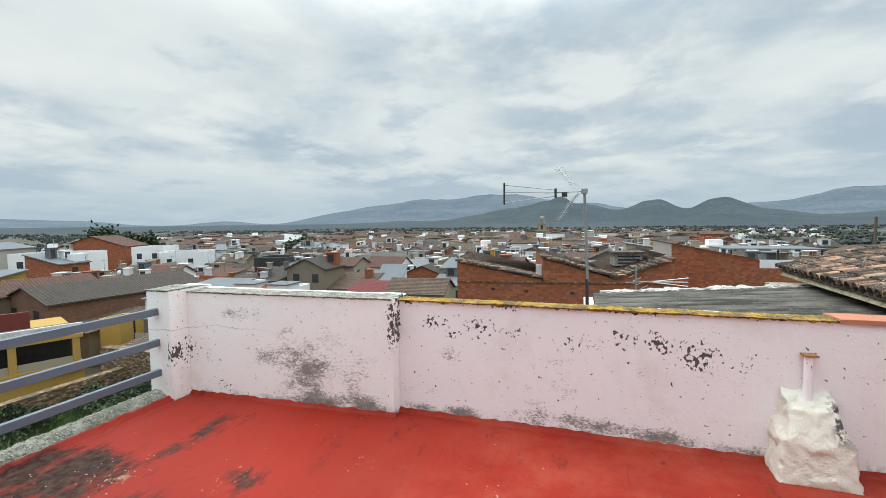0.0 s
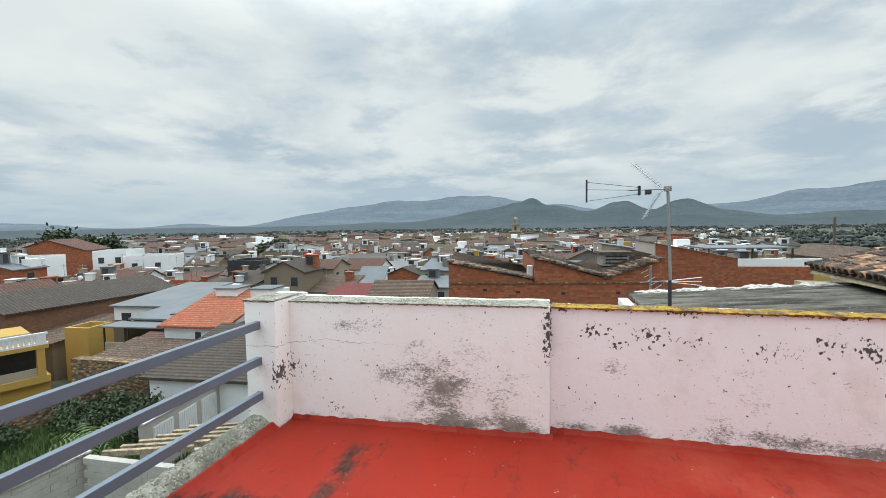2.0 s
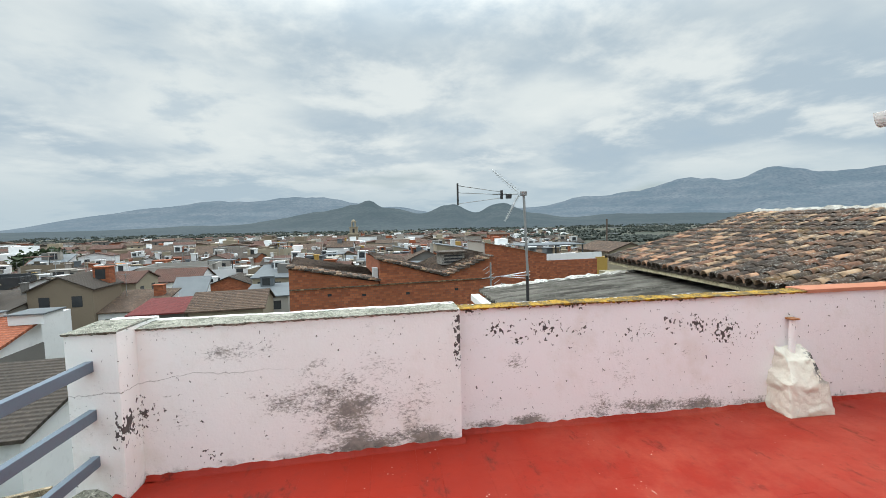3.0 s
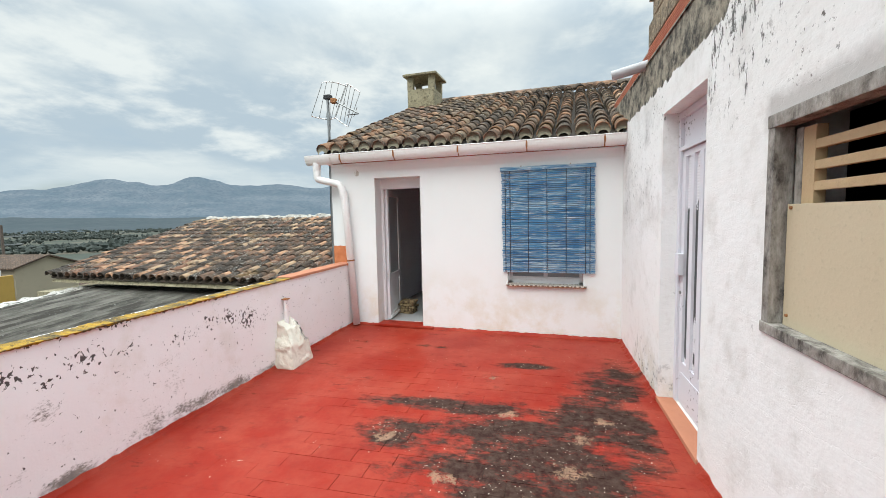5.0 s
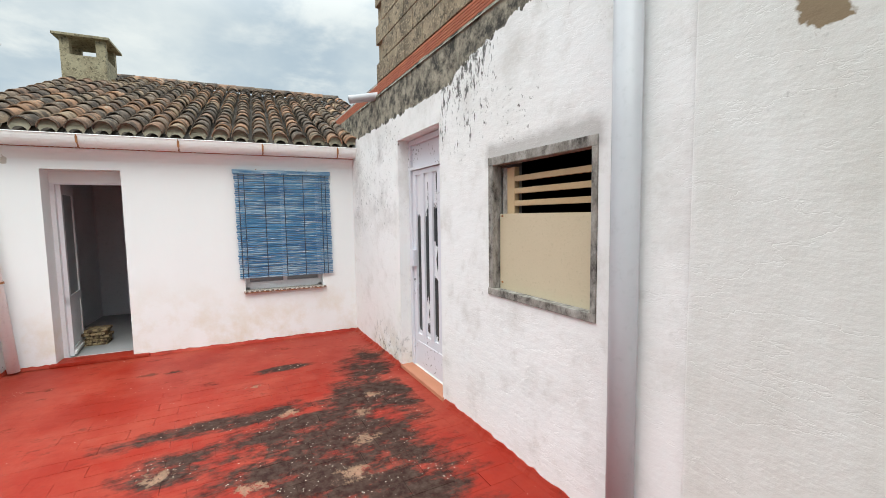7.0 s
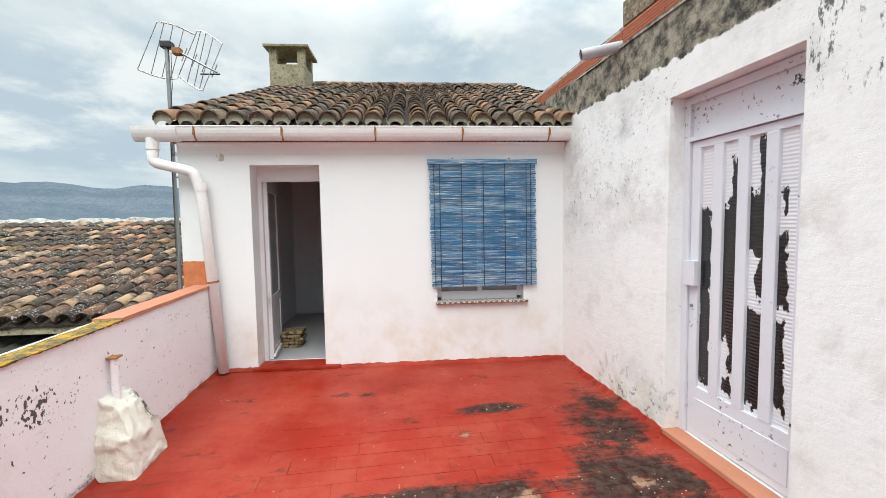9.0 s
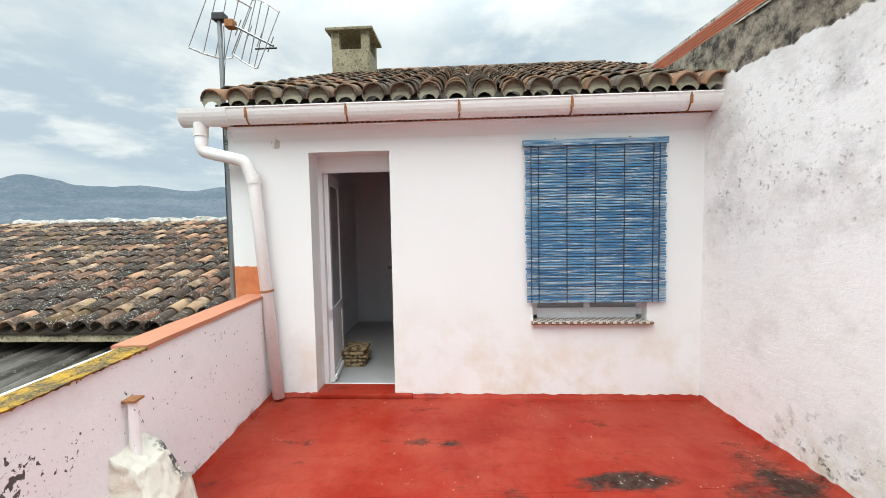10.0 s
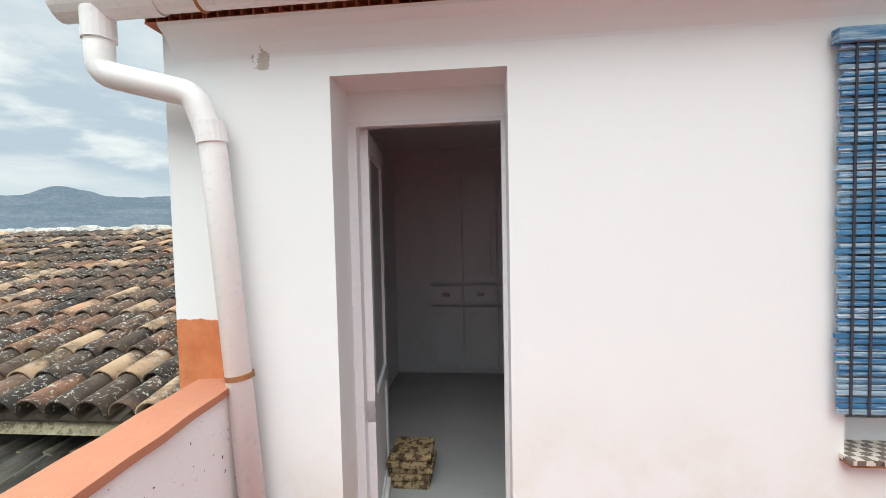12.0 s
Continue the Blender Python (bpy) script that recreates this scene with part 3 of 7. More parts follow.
# long white wall, with the metal door and the boarded window let into it
DOOR2 = (0.145, 1.055, 0.03, 2.335)
WINDOW2 = (-1.487, -0.565, 1.04, 1.955)
wall_south = tagged(part("wall_south", slab_with_holes("x", -3.66, 5.2, -0.1, 2.93, WALL_Y - 0.28, WALL_Y, [DOOR2, WINDOW2]), WHITEWASH), "rough whitewashed wall with a bare mortar top", "wall", kind=structure)
part("plaster_pilaster", boxes((-3.66, -1.945, WALL_Y, WALL_Y + 0.018, 0.0, 3.6), bevel=0.006), WHITEWASH, wall_south)
part("upper_plaster", boxes((-3.66, -0.95, WALL_Y - 0.28, WALL_Y - 0.002, 2.93, 3.6)), WHITEWASH, wall_south)
# room behind, its shade put into near-black plaster
room_back = tagged(part("wall_storeroom", boxes((-3.66, 5.2, WALL_Y - 2.4, WALL_Y - 2.2, -0.1, 3.6), (-3.66, -3.5, WALL_Y - 2.2, WALL_Y - 0.28, -0.1, 3.6), (1.6, 1.75, WALL_Y - 2.2, WALL_Y - 0.28, -0.1, 2.93), (-3.66, 5.2, WALL_Y - 2.2, WALL_Y - 0.28, -0.3, -0.1)), DARKROOM), "storeroom walls coloured near black in place of shade", "wall", kind=structure)
tagged(part("ceiling_storeroom", boxes((-3.66, 5.2, WALL_Y - 2.2, WALL_Y - 0.28, 2.80, 2.92)), DARKROOM), "storeroom ceiling coloured near black in place of shade", "ceiling", kind=structure)

# parapet: thicker length beside the railing, thinner length up to the house
par = tagged(part("wall_parapet", boxes((-1.364, 3.0, PAR_Y, PAR_Y + 0.16, -0.1, 0.905), bevel=0.006), PARAPET), "pinkish white parapet with flaking paint", "wall", kind=structure)


def left_parapet():
    bm = bmesh.new()
    box(bm, -3.36, -1.364, 0, 0.30, -0.1, 0.925, bevel=0.012)
    for v in bm.verts:
        v.co.y += 3.16 + 0.055 * (v.co.x + 1.364)
    bmesh.ops.subdivide_edges(bm, edges=[e for e in bm.edges if abs(e.verts[0].co.x - e.verts[1].co.x) > 1], cuts=40, use_grid_fill=True)
    for v in bm.verts:
        if v.co.z > 0.9:
            v.co.z += 0.008 * noise.noise(v.co * 6)
    return bm


par2 = tagged(part("wall_parapet_thick", left_parapet(), PARAPET), "mould-stained white parapet with a rough top", "wall", kind=structure)
pier = tagged(part("wall_pier", boxes((-3.60, -3.335, 2.875, 3.32, -0.1, 0.955), bevel=0.014), PARAPET), "chipped white pier that ends the railing", "wall", kind=structure)


def ragged_top(x0, x1, y0, y1, z0, h, n, seed, tilt=0.0):
    """Uneven mortar capping along x."""
    rnd = random.Random(seed)
    bm = bmesh.new()
    rows = []
    for i in range(n + 1):
        x = x0 + (x1 - x0) * i / n
        s = tilt * (x - x1)
        swell = 0.8 + 0.5 * noise.noise(Vector((x * 3.0, seed, 0.0)))

        def j():
            return rnd.uniform(0.7, 1.3) * swell * h

        rows.append([bm.verts.new((x + rnd.uniform(-0.3, 0.3) * (x1 - x0) / n, y + s, z)) for y, z in ((y0 + rnd.uniform(-0.004, 0.008), z0 - 0.010 * rnd.random()), (y0 - 0.006 + rnd.uniform(-0.004, 0.004), z0 + j() * 0.7), (y0 + (y1 - y0) * 0.2, z0 + j()), (y0 + (y1 - y0) * 0.45, z0 + j()), (y0 + (y1 - y0) * 0.7, z0 + j()), (y1, z0 - 0.01))])
    for r, q in zip(rows, rows[1:]):
        for k in range(5):
            bm.faces.new((r[k], q[k], q[k + 1], r[k + 1]))
    bmesh.ops.recalc_face_normals(bm, faces=bm.faces)
    return bm


part("mortar_capping", ragged_top(-3.36, -1.37, 3.155, 3.45, 0.922, 0.013, 130, 4, 0.055), RUBBLE, par2)
part("pier_capping", ragged_top(-3.605, -3.33, 2.87, 3.32, 0.952, 0.014, 20, 9), RUBBLE, pier)
part("lichen_coping", ragged_top(-1.36, 1.45, PAR_Y - 0.012, PAR_Y + 0.17, 0.903, 0.013, 180, 5), LICHEN, par, "yellow lichen on the coping")


def ridged_coping(x0, x1, y0, y1, z, n):
    """Flat clay coping with fine ridges along it, a little uneven."""
    bm = bmesh.new()
    ys = [y0, y0] + [y0 + (y1 - y0) * k / 28 for k in range(29)] + [y1]
    rows = []
    for i in range(n + 1):
        x = x0 + (x1 - x0) * i / n
        lift = 0.004 * noise.noise(Vector((x * 4, 2.0, 0.0)))
        shift = 0.005 * noise.noise(Vector((x * 7, 5.0, 0.0)))
        zs = [z - 0.012, z + 0.010] + [z + 0.016 + 0.0028 * (k % 2) for k in range(29)] + [z - 0.012]
        rows.append([bm.verts.new((x, yy + shift, zz + lift)) for yy, zz in zip(ys, zs)])
    for r, q in zip(rows, rows[1:]):
        for k in range(len(ys) - 1):
            bm.faces.new((r[k], q[k], q[k + 1], r[k + 1]))
    bm.faces.new(rows[0])
    bm.faces.new(rows[-1])
    bmesh.ops.recalc_face_normals(bm, faces=bm.faces)
    return bm


part("clay_coping", ridged_coping(1.45, 2.96, PAR_Y - 0.012, PAR_Y + 0.17, 0.907, 40), COPING, par, "terracotta painted coping")

# kerb under the railing
def kerb_mesh():
    rnd = random.Random(12)
    bm = bmesh.new()
    n, rows = 260, []
    for i in range(n + 1):
        y = WALL_Y + (2.90 - WALL_Y) * i / n
        rows.append([bm.verts.new((x + rnd.uniform(-0.008, 0.008), y, z + rnd.uniform(-1, 1) * 0.009)) for x, z in ((-3.40, 0.012), (-3.44, 0.05), (-3.49, 0.070), (-3.55, 0.070), (-3.60, 0.05), (-3.63, -0.02), (-3.64, -0.25))])
    for r, q in zip(rows, rows[1:]):
        for k in range(6):
            bm.faces.new((r[k], q[k], q[k + 1], r[k + 1]))
    bmesh.ops.recalc_face_normals(bm, faces=bm.faces)
    return bm


tagged(part("trim_kerb", kerb_mesh(), RUBBLE), "crumbling grey mortar kerb under the railing", "kerb", kind=structure)
beads = thing("baseboard", "red painted bead along the foot of the walls", "baseboard", kind=structure)
part("bead", rough_strip(((EDGE_X + 0.02, 2.9, 0), (EDGE_X + 0.02, WALL_Y, 0)), 0.07, 0.035, 60, 0.2, 1), REDBEAD, beads)
part("bead", rough_strip(((-1.36, PAR_Y + 0.004, 0), (2.95, PAR_Y + 0.004, 0)), -0.035, 0.030, 90, 0.25, 2), REDBEAD, beads)
part("bead", rough_strip(((-3.33, 3.056, 0), (-1.345, 3.164, 0)), -0.035, 0.028, 50, 0.25, 3), REDBEAD, beads)
part("bead", rough_strip(((1.05, WALL_Y - 0.004, 0), (2.72, WALL_Y - 0.004, 0)), 0.045, 0.036, 40, 0.25, 4), REDBEAD, beads)
part("bead", rough_strip(((-3.5, WALL_Y - 0.004, 0), (0.10, WALL_Y - 0.004, 0)), 0.045, 0.040, 70, 0.25, 5), REDBEAD, beads)

# railing: three square tubes let into the pier
rail = thing("railing", "grey-blue painted steel railing of three bars", "railing")
for z in (0.235, 0.500, 0.772):
    part("bar", boxes((-3.50, -3.46, WALL_Y + 0.01, 2.90, z - 0.030, z + 0.030), bevel=0.004), RAILING, rail)

# chimney stub: lump of plaster against the parapet with a pipe in it
def lump():
    bm = bmesh.new()
    bmesh.ops.create_cube(bm, size=1.0)
    bmesh.ops.subdivide_edges(bm, edges=bm.edges, cuts=22, use_grid_fill=True)
    for v in bm.verts:
        k = 0.5 + v.co.z
        w = 0.38 - 0.06 * k - (0.07 if k > 0.62 else 0.0)
        d = 0.23 - 0.06 * k - 0.05 * max(k - 0.6, 0.0) / 0.4
        v.co = Vector((1.30 + v.co.x * w, PAR_Y + 0.01 - (0.5 - v.co.y) * d, -0.01 + 0.50 * k - 0.10 * k * (0.5 - v.co.y)))
        q = noise.noise(v.co * 6) * 0.020 + noise.noise(v.co * 17) * 0.018 + noise.noise(v.co * 40) * 0.006
        v.co += Vector((q, -abs(q) * 0.9 if v.co.y < PAR_Y - 0.02 else 0, q * 0.5 if k > 0.2 else 0))
    return bm


s_ = Surface("cream_lump_plaster", 0.85)
c_ = s_.mix(s_.rise(s_.noise(3.0), 0.35, 0.65), (0.83, 0.80, 0.69), (0.74, 0.69, 0.58))
f_ = s_.calc("MULTIPLY", s_.rise(s_.noise(16.0, 5, 0.6), 0.50, 0.56), s_.calc("MULTIPLY", s_.band(s_.x, 1.36, 1.40, 1.46, 1.5), s_.band(s_.z, 0.2, 0.28, 0.42, 0.48)))
LUMP = s_.done(s_.mix(f_, c_, (0.09, 0.085, 0.08)), s_.noise(16.0, 8, 0.7), 0.9, 0.02)
stub = thing("vent_stub", "cream plaster vent stub against the parapet with a thin pipe", "vent")
part("plaster_base", lump(), LUMP, stub, smooth=True)
part("pipe", tube(bmesh.new(), [(1.30, 3.235, 0.40), (1.305, 3.235, 0.70)], 0.024), PARAPET, stub)
part("pipe_cap", boxes((1.27, 1.34, 3.205, 3.268, 0.698, 0.710), bevel=0.003), RUST, stub, "rusty pipe cap")

# pvc drain pipe on the white wall
drain = thing("drain_pipe", "pale grey plastic drain pipe on the white wall", "pipe")
part("pipe", tube(bmesh.new(), [(-1.692, WALL_Y + 0.065, 0.0), (-1.692, WALL_Y + 0.065, 1.2), (-1.687, WALL_Y + 0.065, 3.6)], 0.06, 24), PVC_GREY, drain, smooth=True)
part("clip", boxes((-1.76, -1.62, WALL_Y, WALL_Y + 0.02, 2.95, 2.98)), PVC_GREY, drain)

# ---- metal door in the white wall ----
s_ = Surface("peeling_film_glass", 0.25)
film = s_.calc("SUBTRACT", s_.noise(9.0, 8, 0.68, s_.stretch(1.0, 1.0, 0.7)), 0.5)
gx_ = s_.calc("ADD", s_.x, s_.calc("MULTIPLY", film, 0.16))
gz_ = s_.calc("ADD", s_.z, s_.calc("MULTIPLY", film, 0.45))
gone = None
for x0_, x1_, z0_, z1_ in ((0.84, 0.935, 0.45, 1.58), (0.62, 0.775, 0.75, 1.55), (0.62, 0.70, 1.5, 1.88), (0.63, 0.69, 0.55, 0.80), (0.66, 0.72, 0.40, 0.50), (0.44, 0.505, 1.05, 1.97), (0.44, 0.585, 1.36, 1.68), (0.43, 0.59, 0.43, 1.0), (0.33, 0.40, 1.05, 1.45), (0.33, 0.395, 0.48, 0.98), (0.34, 0.365, 1.55, 1.68)):
    g_ = s_.calc("MULTIPLY", s_.band(gx_, x0_ - 0.004, x0_, x1_, x1_ + 0.004), s_.band(gz_, z0_ - 0.01, z0_, z1_, z1_ + 0.01))
    gone = g_ if gone is None else s_.calc("MAXIMUM", gone, g_)
ribs = s_.calc("SINE", s_.calc("MULTIPLY", s_.z, 300.0))
FILMGLASS = s_.done(s_.mix(gone, (0.76, 0.76, 0.79), (0.018, 0.018, 0.018)), ribs, 0.35, 0.003, s_.rise(gone, 0, 1, 0.5, 0.15))
s_ = Surface("chipped_white_door_paint", 0.45)
chips = s_.calc("MULTIPLY", s_.rise(s_.noise(26.0, 5, 0.65), 0.60, 0.62), s_.rise(s_.calc("ADD", s_.noise(2.0, 2), s_.rise(s_.z, 1.8, 2.3, 0, 0.14)), 0.58, 0.66))
CHIPPED = s_.done(s_.mix(chips, s_.mix(s_.rise(s_.noise(1.5), 0.3, 0.7), (0.74, 0.74, 0.79), (0.70, 0.70, 0.75)), (0.07, 0.055, 0.05)), s_.noise(30.0), 0.1, 0.003)
dx0, dx1 = DOOR2[0], DOOR2[1]
fy = WALL_Y - 0.125
door2 = tagged(part("door_1", boxes((dx0, dx0 + 0.05, fy - 0.05, fy + 0.01, 0.03, 2.33), (dx1 - 0.05, dx1, fy - 0.05, fy + 0.01, 0.03, 2.33), (dx0 + 0.05, dx1 - 0.05, fy - 0.05, fy + 0.01, 2.28, 2.33), (dx0 + 0.05, dx1 - 0.05, fy - 0.05, fy + 0.01, 2.035, 2.065)), CHIPPED), "closed white metal door with four strips of peeling glass", "door", kind=structure)
part("transom_panel", boxes((dx0 + 0.05, dx1 - 0.05, fy - 0.04, fy - 0.015, 2.065, 2.28), bevel=0.004), CHIPPED, door2)
lx0, lx1 = dx0 + 0.055, dx1 - 0.055
lw = (lx1 - lx0)
leaf = part("door_leaf", boxes((lx0, lx1, fy - 0.045, fy - 0.01, 0.04, 0.38), (lx0, lx1, fy - 0.045, fy - 0.01, 1.985, 2.03), bevel=0.003), CHIPPED, door2)
stile = 0.075
gap = (lw - 5 * stile) / 4
for i in range(5):
    x = lx0 + i * (gap + stile)
    part("stile", boxes((x, x + stile, fy - 0.045, fy - 0.006, 0.38, 1.985), bevel=0.006), CHIPPED, door2)
for i in range(4):
    x = lx0 + stile + i * (gap + stile)
    part("glass_strip", boxes((x, x + gap, fy - 0.035, fy - 0.027, 0.38, 1.985)), FILMGLASS, door2, "ribbed glass with peeling white film")
part("kick_panel", boxes((lx0 + 0.07, lx1 - 0.07, fy - 0.012, fy - 0.004, 0.09, 0.30), bevel=0.003), CHIPPED, door2)
lock = part("lock_plate", boxes((lx1 - 0.085, lx1 + 0.005, fy - 0.006, fy + 0.035, 1.07, 1.24), bevel=0.006), CHIPPED, door2, "white lock box")
part("keyhole", tube(bmesh.new(), [(lx1 - 0.03, fy - 0.006, 0.93), (lx1 - 0.03, fy + 0.004, 0.93)], 0.012), STEEL, door2)
tagged(part("trim_threshold", boxes((dx0 - 0.02, dx1 + 0.02, WALL_Y - 0.12, WALL_Y + 0.012, -0.005, 0.032), bevel=0.006), COPING), "orange clay threshold of the metal door", "threshold", kind=structure)

# ---- boarded window in the white wall ----
wx0, wx1, wz0, wz1 = WINDOW2
win2 = tagged(part("window_1", boxes((wx0, wx1, WALL_Y - 0.07, WALL_Y + 0.008, wz1 - 0.055, wz1), (wx0, wx1, WALL_Y - 0.07, WALL_Y + 0.012, wz0, wz0 + 0.045), (wx0, wx0 + 0.036, WALL_Y - 0.07, WALL_Y + 0.008, wz0 + 0.045, wz1 - 0.055), (wx1 - 0.052, wx1, WALL_Y - 0.07, WALL_Y + 0.005, wz0 + 0.045, wz1 - 0.055), bevel=0.005), OLDWOOD), "weathered grey wooden window, half boarded and slatted", "window", kind=structure)
part("inner_post", boxes((-0.685, -0.640, WALL_Y - 0.11, WALL_Y - 0.06, wz0 + 0.06, wz1 - 0.07), bevel=0.004), OLDWOOD, win2)
part("side_batten", boxes((-0.765, -0.69, WALL_Y - 0.10, WALL_Y - 0.06, 1.58, 1.88), bevel=0.003), SLATWOOD, win2)
for i in range(3):
    z = 1.65 + i * 0.078
    part("slat", boxes((wx0 + 0.04, -0.72, WALL_Y - 0.09, WALL_Y - 0.062, z - 0.017, z + 0.017), bevel=0.003), SLATWOOD, win2)
board = tagged(part("chipboard_sheet", boxes((wx0 + 0.034, -0.630, WALL_Y - 0.058, WALL_Y - 0.045, 1.085, 1.585), bevel=0.002), BOARD, win2), "cream chipboard sheet closing the lower half")
for x, z in ((-1.42, 1.57), (-1.42, 1.13), (-0.66, 1.57), (-0.66, 1.13)):
    part("nail", tube(bmesh.new(), [(x, WALL_Y - 0.05, z), (x, WALL_Y - 0.038, z)], 0.007, 8), RUST, win2)

# ---- the small house at the end of the terrace ----
def placed(ob):
    """Moves what was built in the house's own axes to its place."""
    ob.matrix_world = HOUSE @ ob.matrix_world
    return ob


HW = 3.97                          # width of its front
HDOOR = (2.578, 3.272, 0.02, 2.130)
HWIN = (0.44, 1.38, 0.66, 2.10)
house = placed(tagged(part("wall_east", slab_with_holes("y", -0.1, HW, -0.1, 2.46, 0.0, 0.26, [HDOOR, HWIN]), HOUSEWASH), "smooth whitewashed front of the little rooftop house", "wall", kind=structure))
ROOM = 2.66
hroom = placed(tagged(part("wall_room", boxes((0.26, ROOM, 3.60, 3.70, 0.0, 2.5), (0.26, ROOM, -0.1, 0.05, 0.0, 2.5), (ROOM, ROOM + 0.15, -0.1, 3.70, 0.0, 2.5)), INSIDE), "plain white interior walls of the room", "wall", kind=structure))
placed(tagged(part("wall_house_side", boxes((0.26, 7.0, 3.71, HW - 0.004, -0.1, 2.5), (6.9, 7.0, -0.1, 3.70, -0.1, 2.5)), HOUSEWASH), "whitewashed side wall of the little house", "wall", kind=structure))
placed(tagged(part("floor_room", boxes((0.10, ROOM, 0.05, 3.60, -0.15, 0.018)), CONCRETE), "grey screed floor of the room", "floor", kind=structure))
placed(tagged(part("ceiling_room", boxes((0.26, ROOM, 0.05, 3.60, 2.34, 2.46)), INSIDE), "plain white ceiling of the room", "ceiling", kind=structure))
placed(tagged(part("trim_lintel", boxes((0.20, 0.26, 2.578, 3.272, 2.0, 2.130)), HOUSEWASH), "plastered lintel over the doorway", "lintel", kind=structure))
placed(tagged(part("trim_step", boxes((-0.045, 0.20, 2.42, 3.32, -0.005, 0.035), bevel=0.012), REDBEAD), "red painted doorstep", "step", kind=structure))
part("bead", rough_strip(((0.004, 2.42, 0), (0.004, -0.03, 0)), -0.04, 0.032, 50, 0.25, 7), REDBEAD, beads).matrix_local = HOUSE
part("bead", rough_strip(((0.004, 3.70, 0), (0.004, 3.32, 0)), -0.04, 0.032, 10, 0.25, 8), REDBEAD, beads).matrix_local = HOUSE

# open glazed door
frame_d = placed(tagged(part("door_2", boxes((0.20, 0.25, 3.232, 3.272, 0.02, 2.0), (0.20, 0.25, 2.578, 2.596, 0.02, 2.0), (0.20, 0.25, 2.596, 3.232, 1.98, 2.0)), WHITE_PAINT), "white wooden door standing open into the room", "door", kind=structure))
GLASS = Surface("frosted_pane", 0.35).done((0.28, 0.30, 0.31))
LEAF = pose(0.25, 3.235, 0.0, 0, 0, 8.0)
for nm, bm_, m_ in (("door_leaf", boxes((0, 0.62, -0.04, 0, 0.03, 0.12), (0, 0.62, -0.04, 0, 0.62, 0.72), (0, 0.62, -0.04, 0, 1.88, 1.98), (0, 0.07, -0.04, 0, 0.12, 1.88), (0.55, 0.62, -0.04, 0, 0.12, 1.88)), WHITE_PAINT), ("lower_panel", boxes((0.07, 0.55, -0.03, -0.01, 0.12, 0.62)), WHITE_PAINT), ("pane", boxes((0.07, 0.55, -0.024, -0.016, 0.72, 1.88)), GLASS), ("weather_bar", boxes((0.01, 0.60, -0.06, -0.04, 0.05, 0.085)), PVC)):
    o = part(nm, bm_, m_, frame_d)
    o.matrix_local = LEAF

# built-in cupboard at the back of the room
cup = thing("cupboard", "white built-in cupboard with panelled doors and drawers", "cupboard", m=HOUSE)
cx = ROOM - 0.002
part("body", boxes((cx - 0.03, cx, 2.15, 3.28, 0.05, 2.12)), INSIDE, cup)
for k in (0, 1, 2):
    y0 = 2.20 + k * 0.35
    for nm, z0, z1 in (("door", 0.10, 0.73), ("door", 0.98, 2.06), ("drawer", 0.76, 0.95)):
        d = part(nm, boxes((cx - 0.085, cx - 0.03, y0, y0 + 0.332, z0, z1), bevel=0.006), WHITE_PAINT, cup)
        if nm == "door":
            part("raised_panel", boxes((cx - 0.103, cx - 0.085, y0 + 0.06, y0 + 0.272, z0 + 0.06, z1 - 0.06), bevel=0.007), WHITE_PAINT, d)
        else:
            part("cup_handle", boxes((cx - 0.105, cx - 0.085, y0 + 0.13, y0 + 0.205, z0 + 0.08, z0 + 0.115), bevel=0.005), STEEL, d, "small metal cup handle")

# stack of folded mats behind the door
s_ = Surface("mottled_straw", 0.9)
STRAW = s_.done(s_.mix(s_.rise(s_.noise(22.0, 5, 0.7), 0.47, 0.55), (0.38, 0.28, 0.15), (0.09, 0.055, 0.03)), s_.noise(60.0), 0.6, 0.006)
mats = thing("stack_of_mats", "stack of folded mottled straw mats on the floor", "mat", m=HOUSE)
rnd_ = random.Random(3)
for i in range(5):
    a, b = rnd_.uniform(-0.02, 0.02), rnd_.uniform(-0.02, 0.02)
    part("mat", boxes((0.70 + a, 0.92 + a, 3.01 + b, 3.25 + b, 0.018 + i * 0.042, 0.018 + i * 0.042 + 0.036), bevel=0.015), STRAW, mats)

# window behind the blind
win1 = placed(tagged(part("window_2", boxes((0.10, 0.16, 0.44, 0.49, 0.70, 2.10), (0.10, 0.16, 1.33, 1.38, 0.70, 2.10), (0.10, 0.16, 0.49, 1.33, 0.672, 0.76), (0.10, 0.16, 0.49, 1.33, 2.04, 2.10), (0.10, 0.16, 0.88, 0.93, 0.76, 2.04)), WHITE_PAINT), "white framed window behind a rolled-down blind", "window", kind=structure))
for y0, y1 in ((0.49, 0.88), (0.93, 1.33)):
    part("pane", boxes((0.12, 0.126, y0, y1, 0.76, 2.04)), GLASS, win1)
s_ = Surface("patterned_sill_tile", 0.35)
bk = s_.node("ShaderNodeTexChecker")
s_.t.links.new(s_.pos, bk.inputs[0])
bk.inputs["Scale"].default_value = 34.0
wv = s_.cells(38.0)
SILL = s_.done(s_.mix(s_.rise(wv, 0.22, 0.26), (0.05, 0.04, 0.035), s_.mix(bk.outputs[1], (0.62, 0.57, 0.50), (0.16, 0.12, 0.10))))
for i in range(8):
    y0 = 0.40 + i * 0.125
    part("sill_tile", boxes((-0.055, 0.10, y0, y0 + 0.1225, 0.655, 0.672)), SILL, win1, "patterned glazed sill tile")
part("sill_edge", boxes((-0.05, 0.0, 0.405, 1.395, 0.645, 0.655)), RUST, win1)

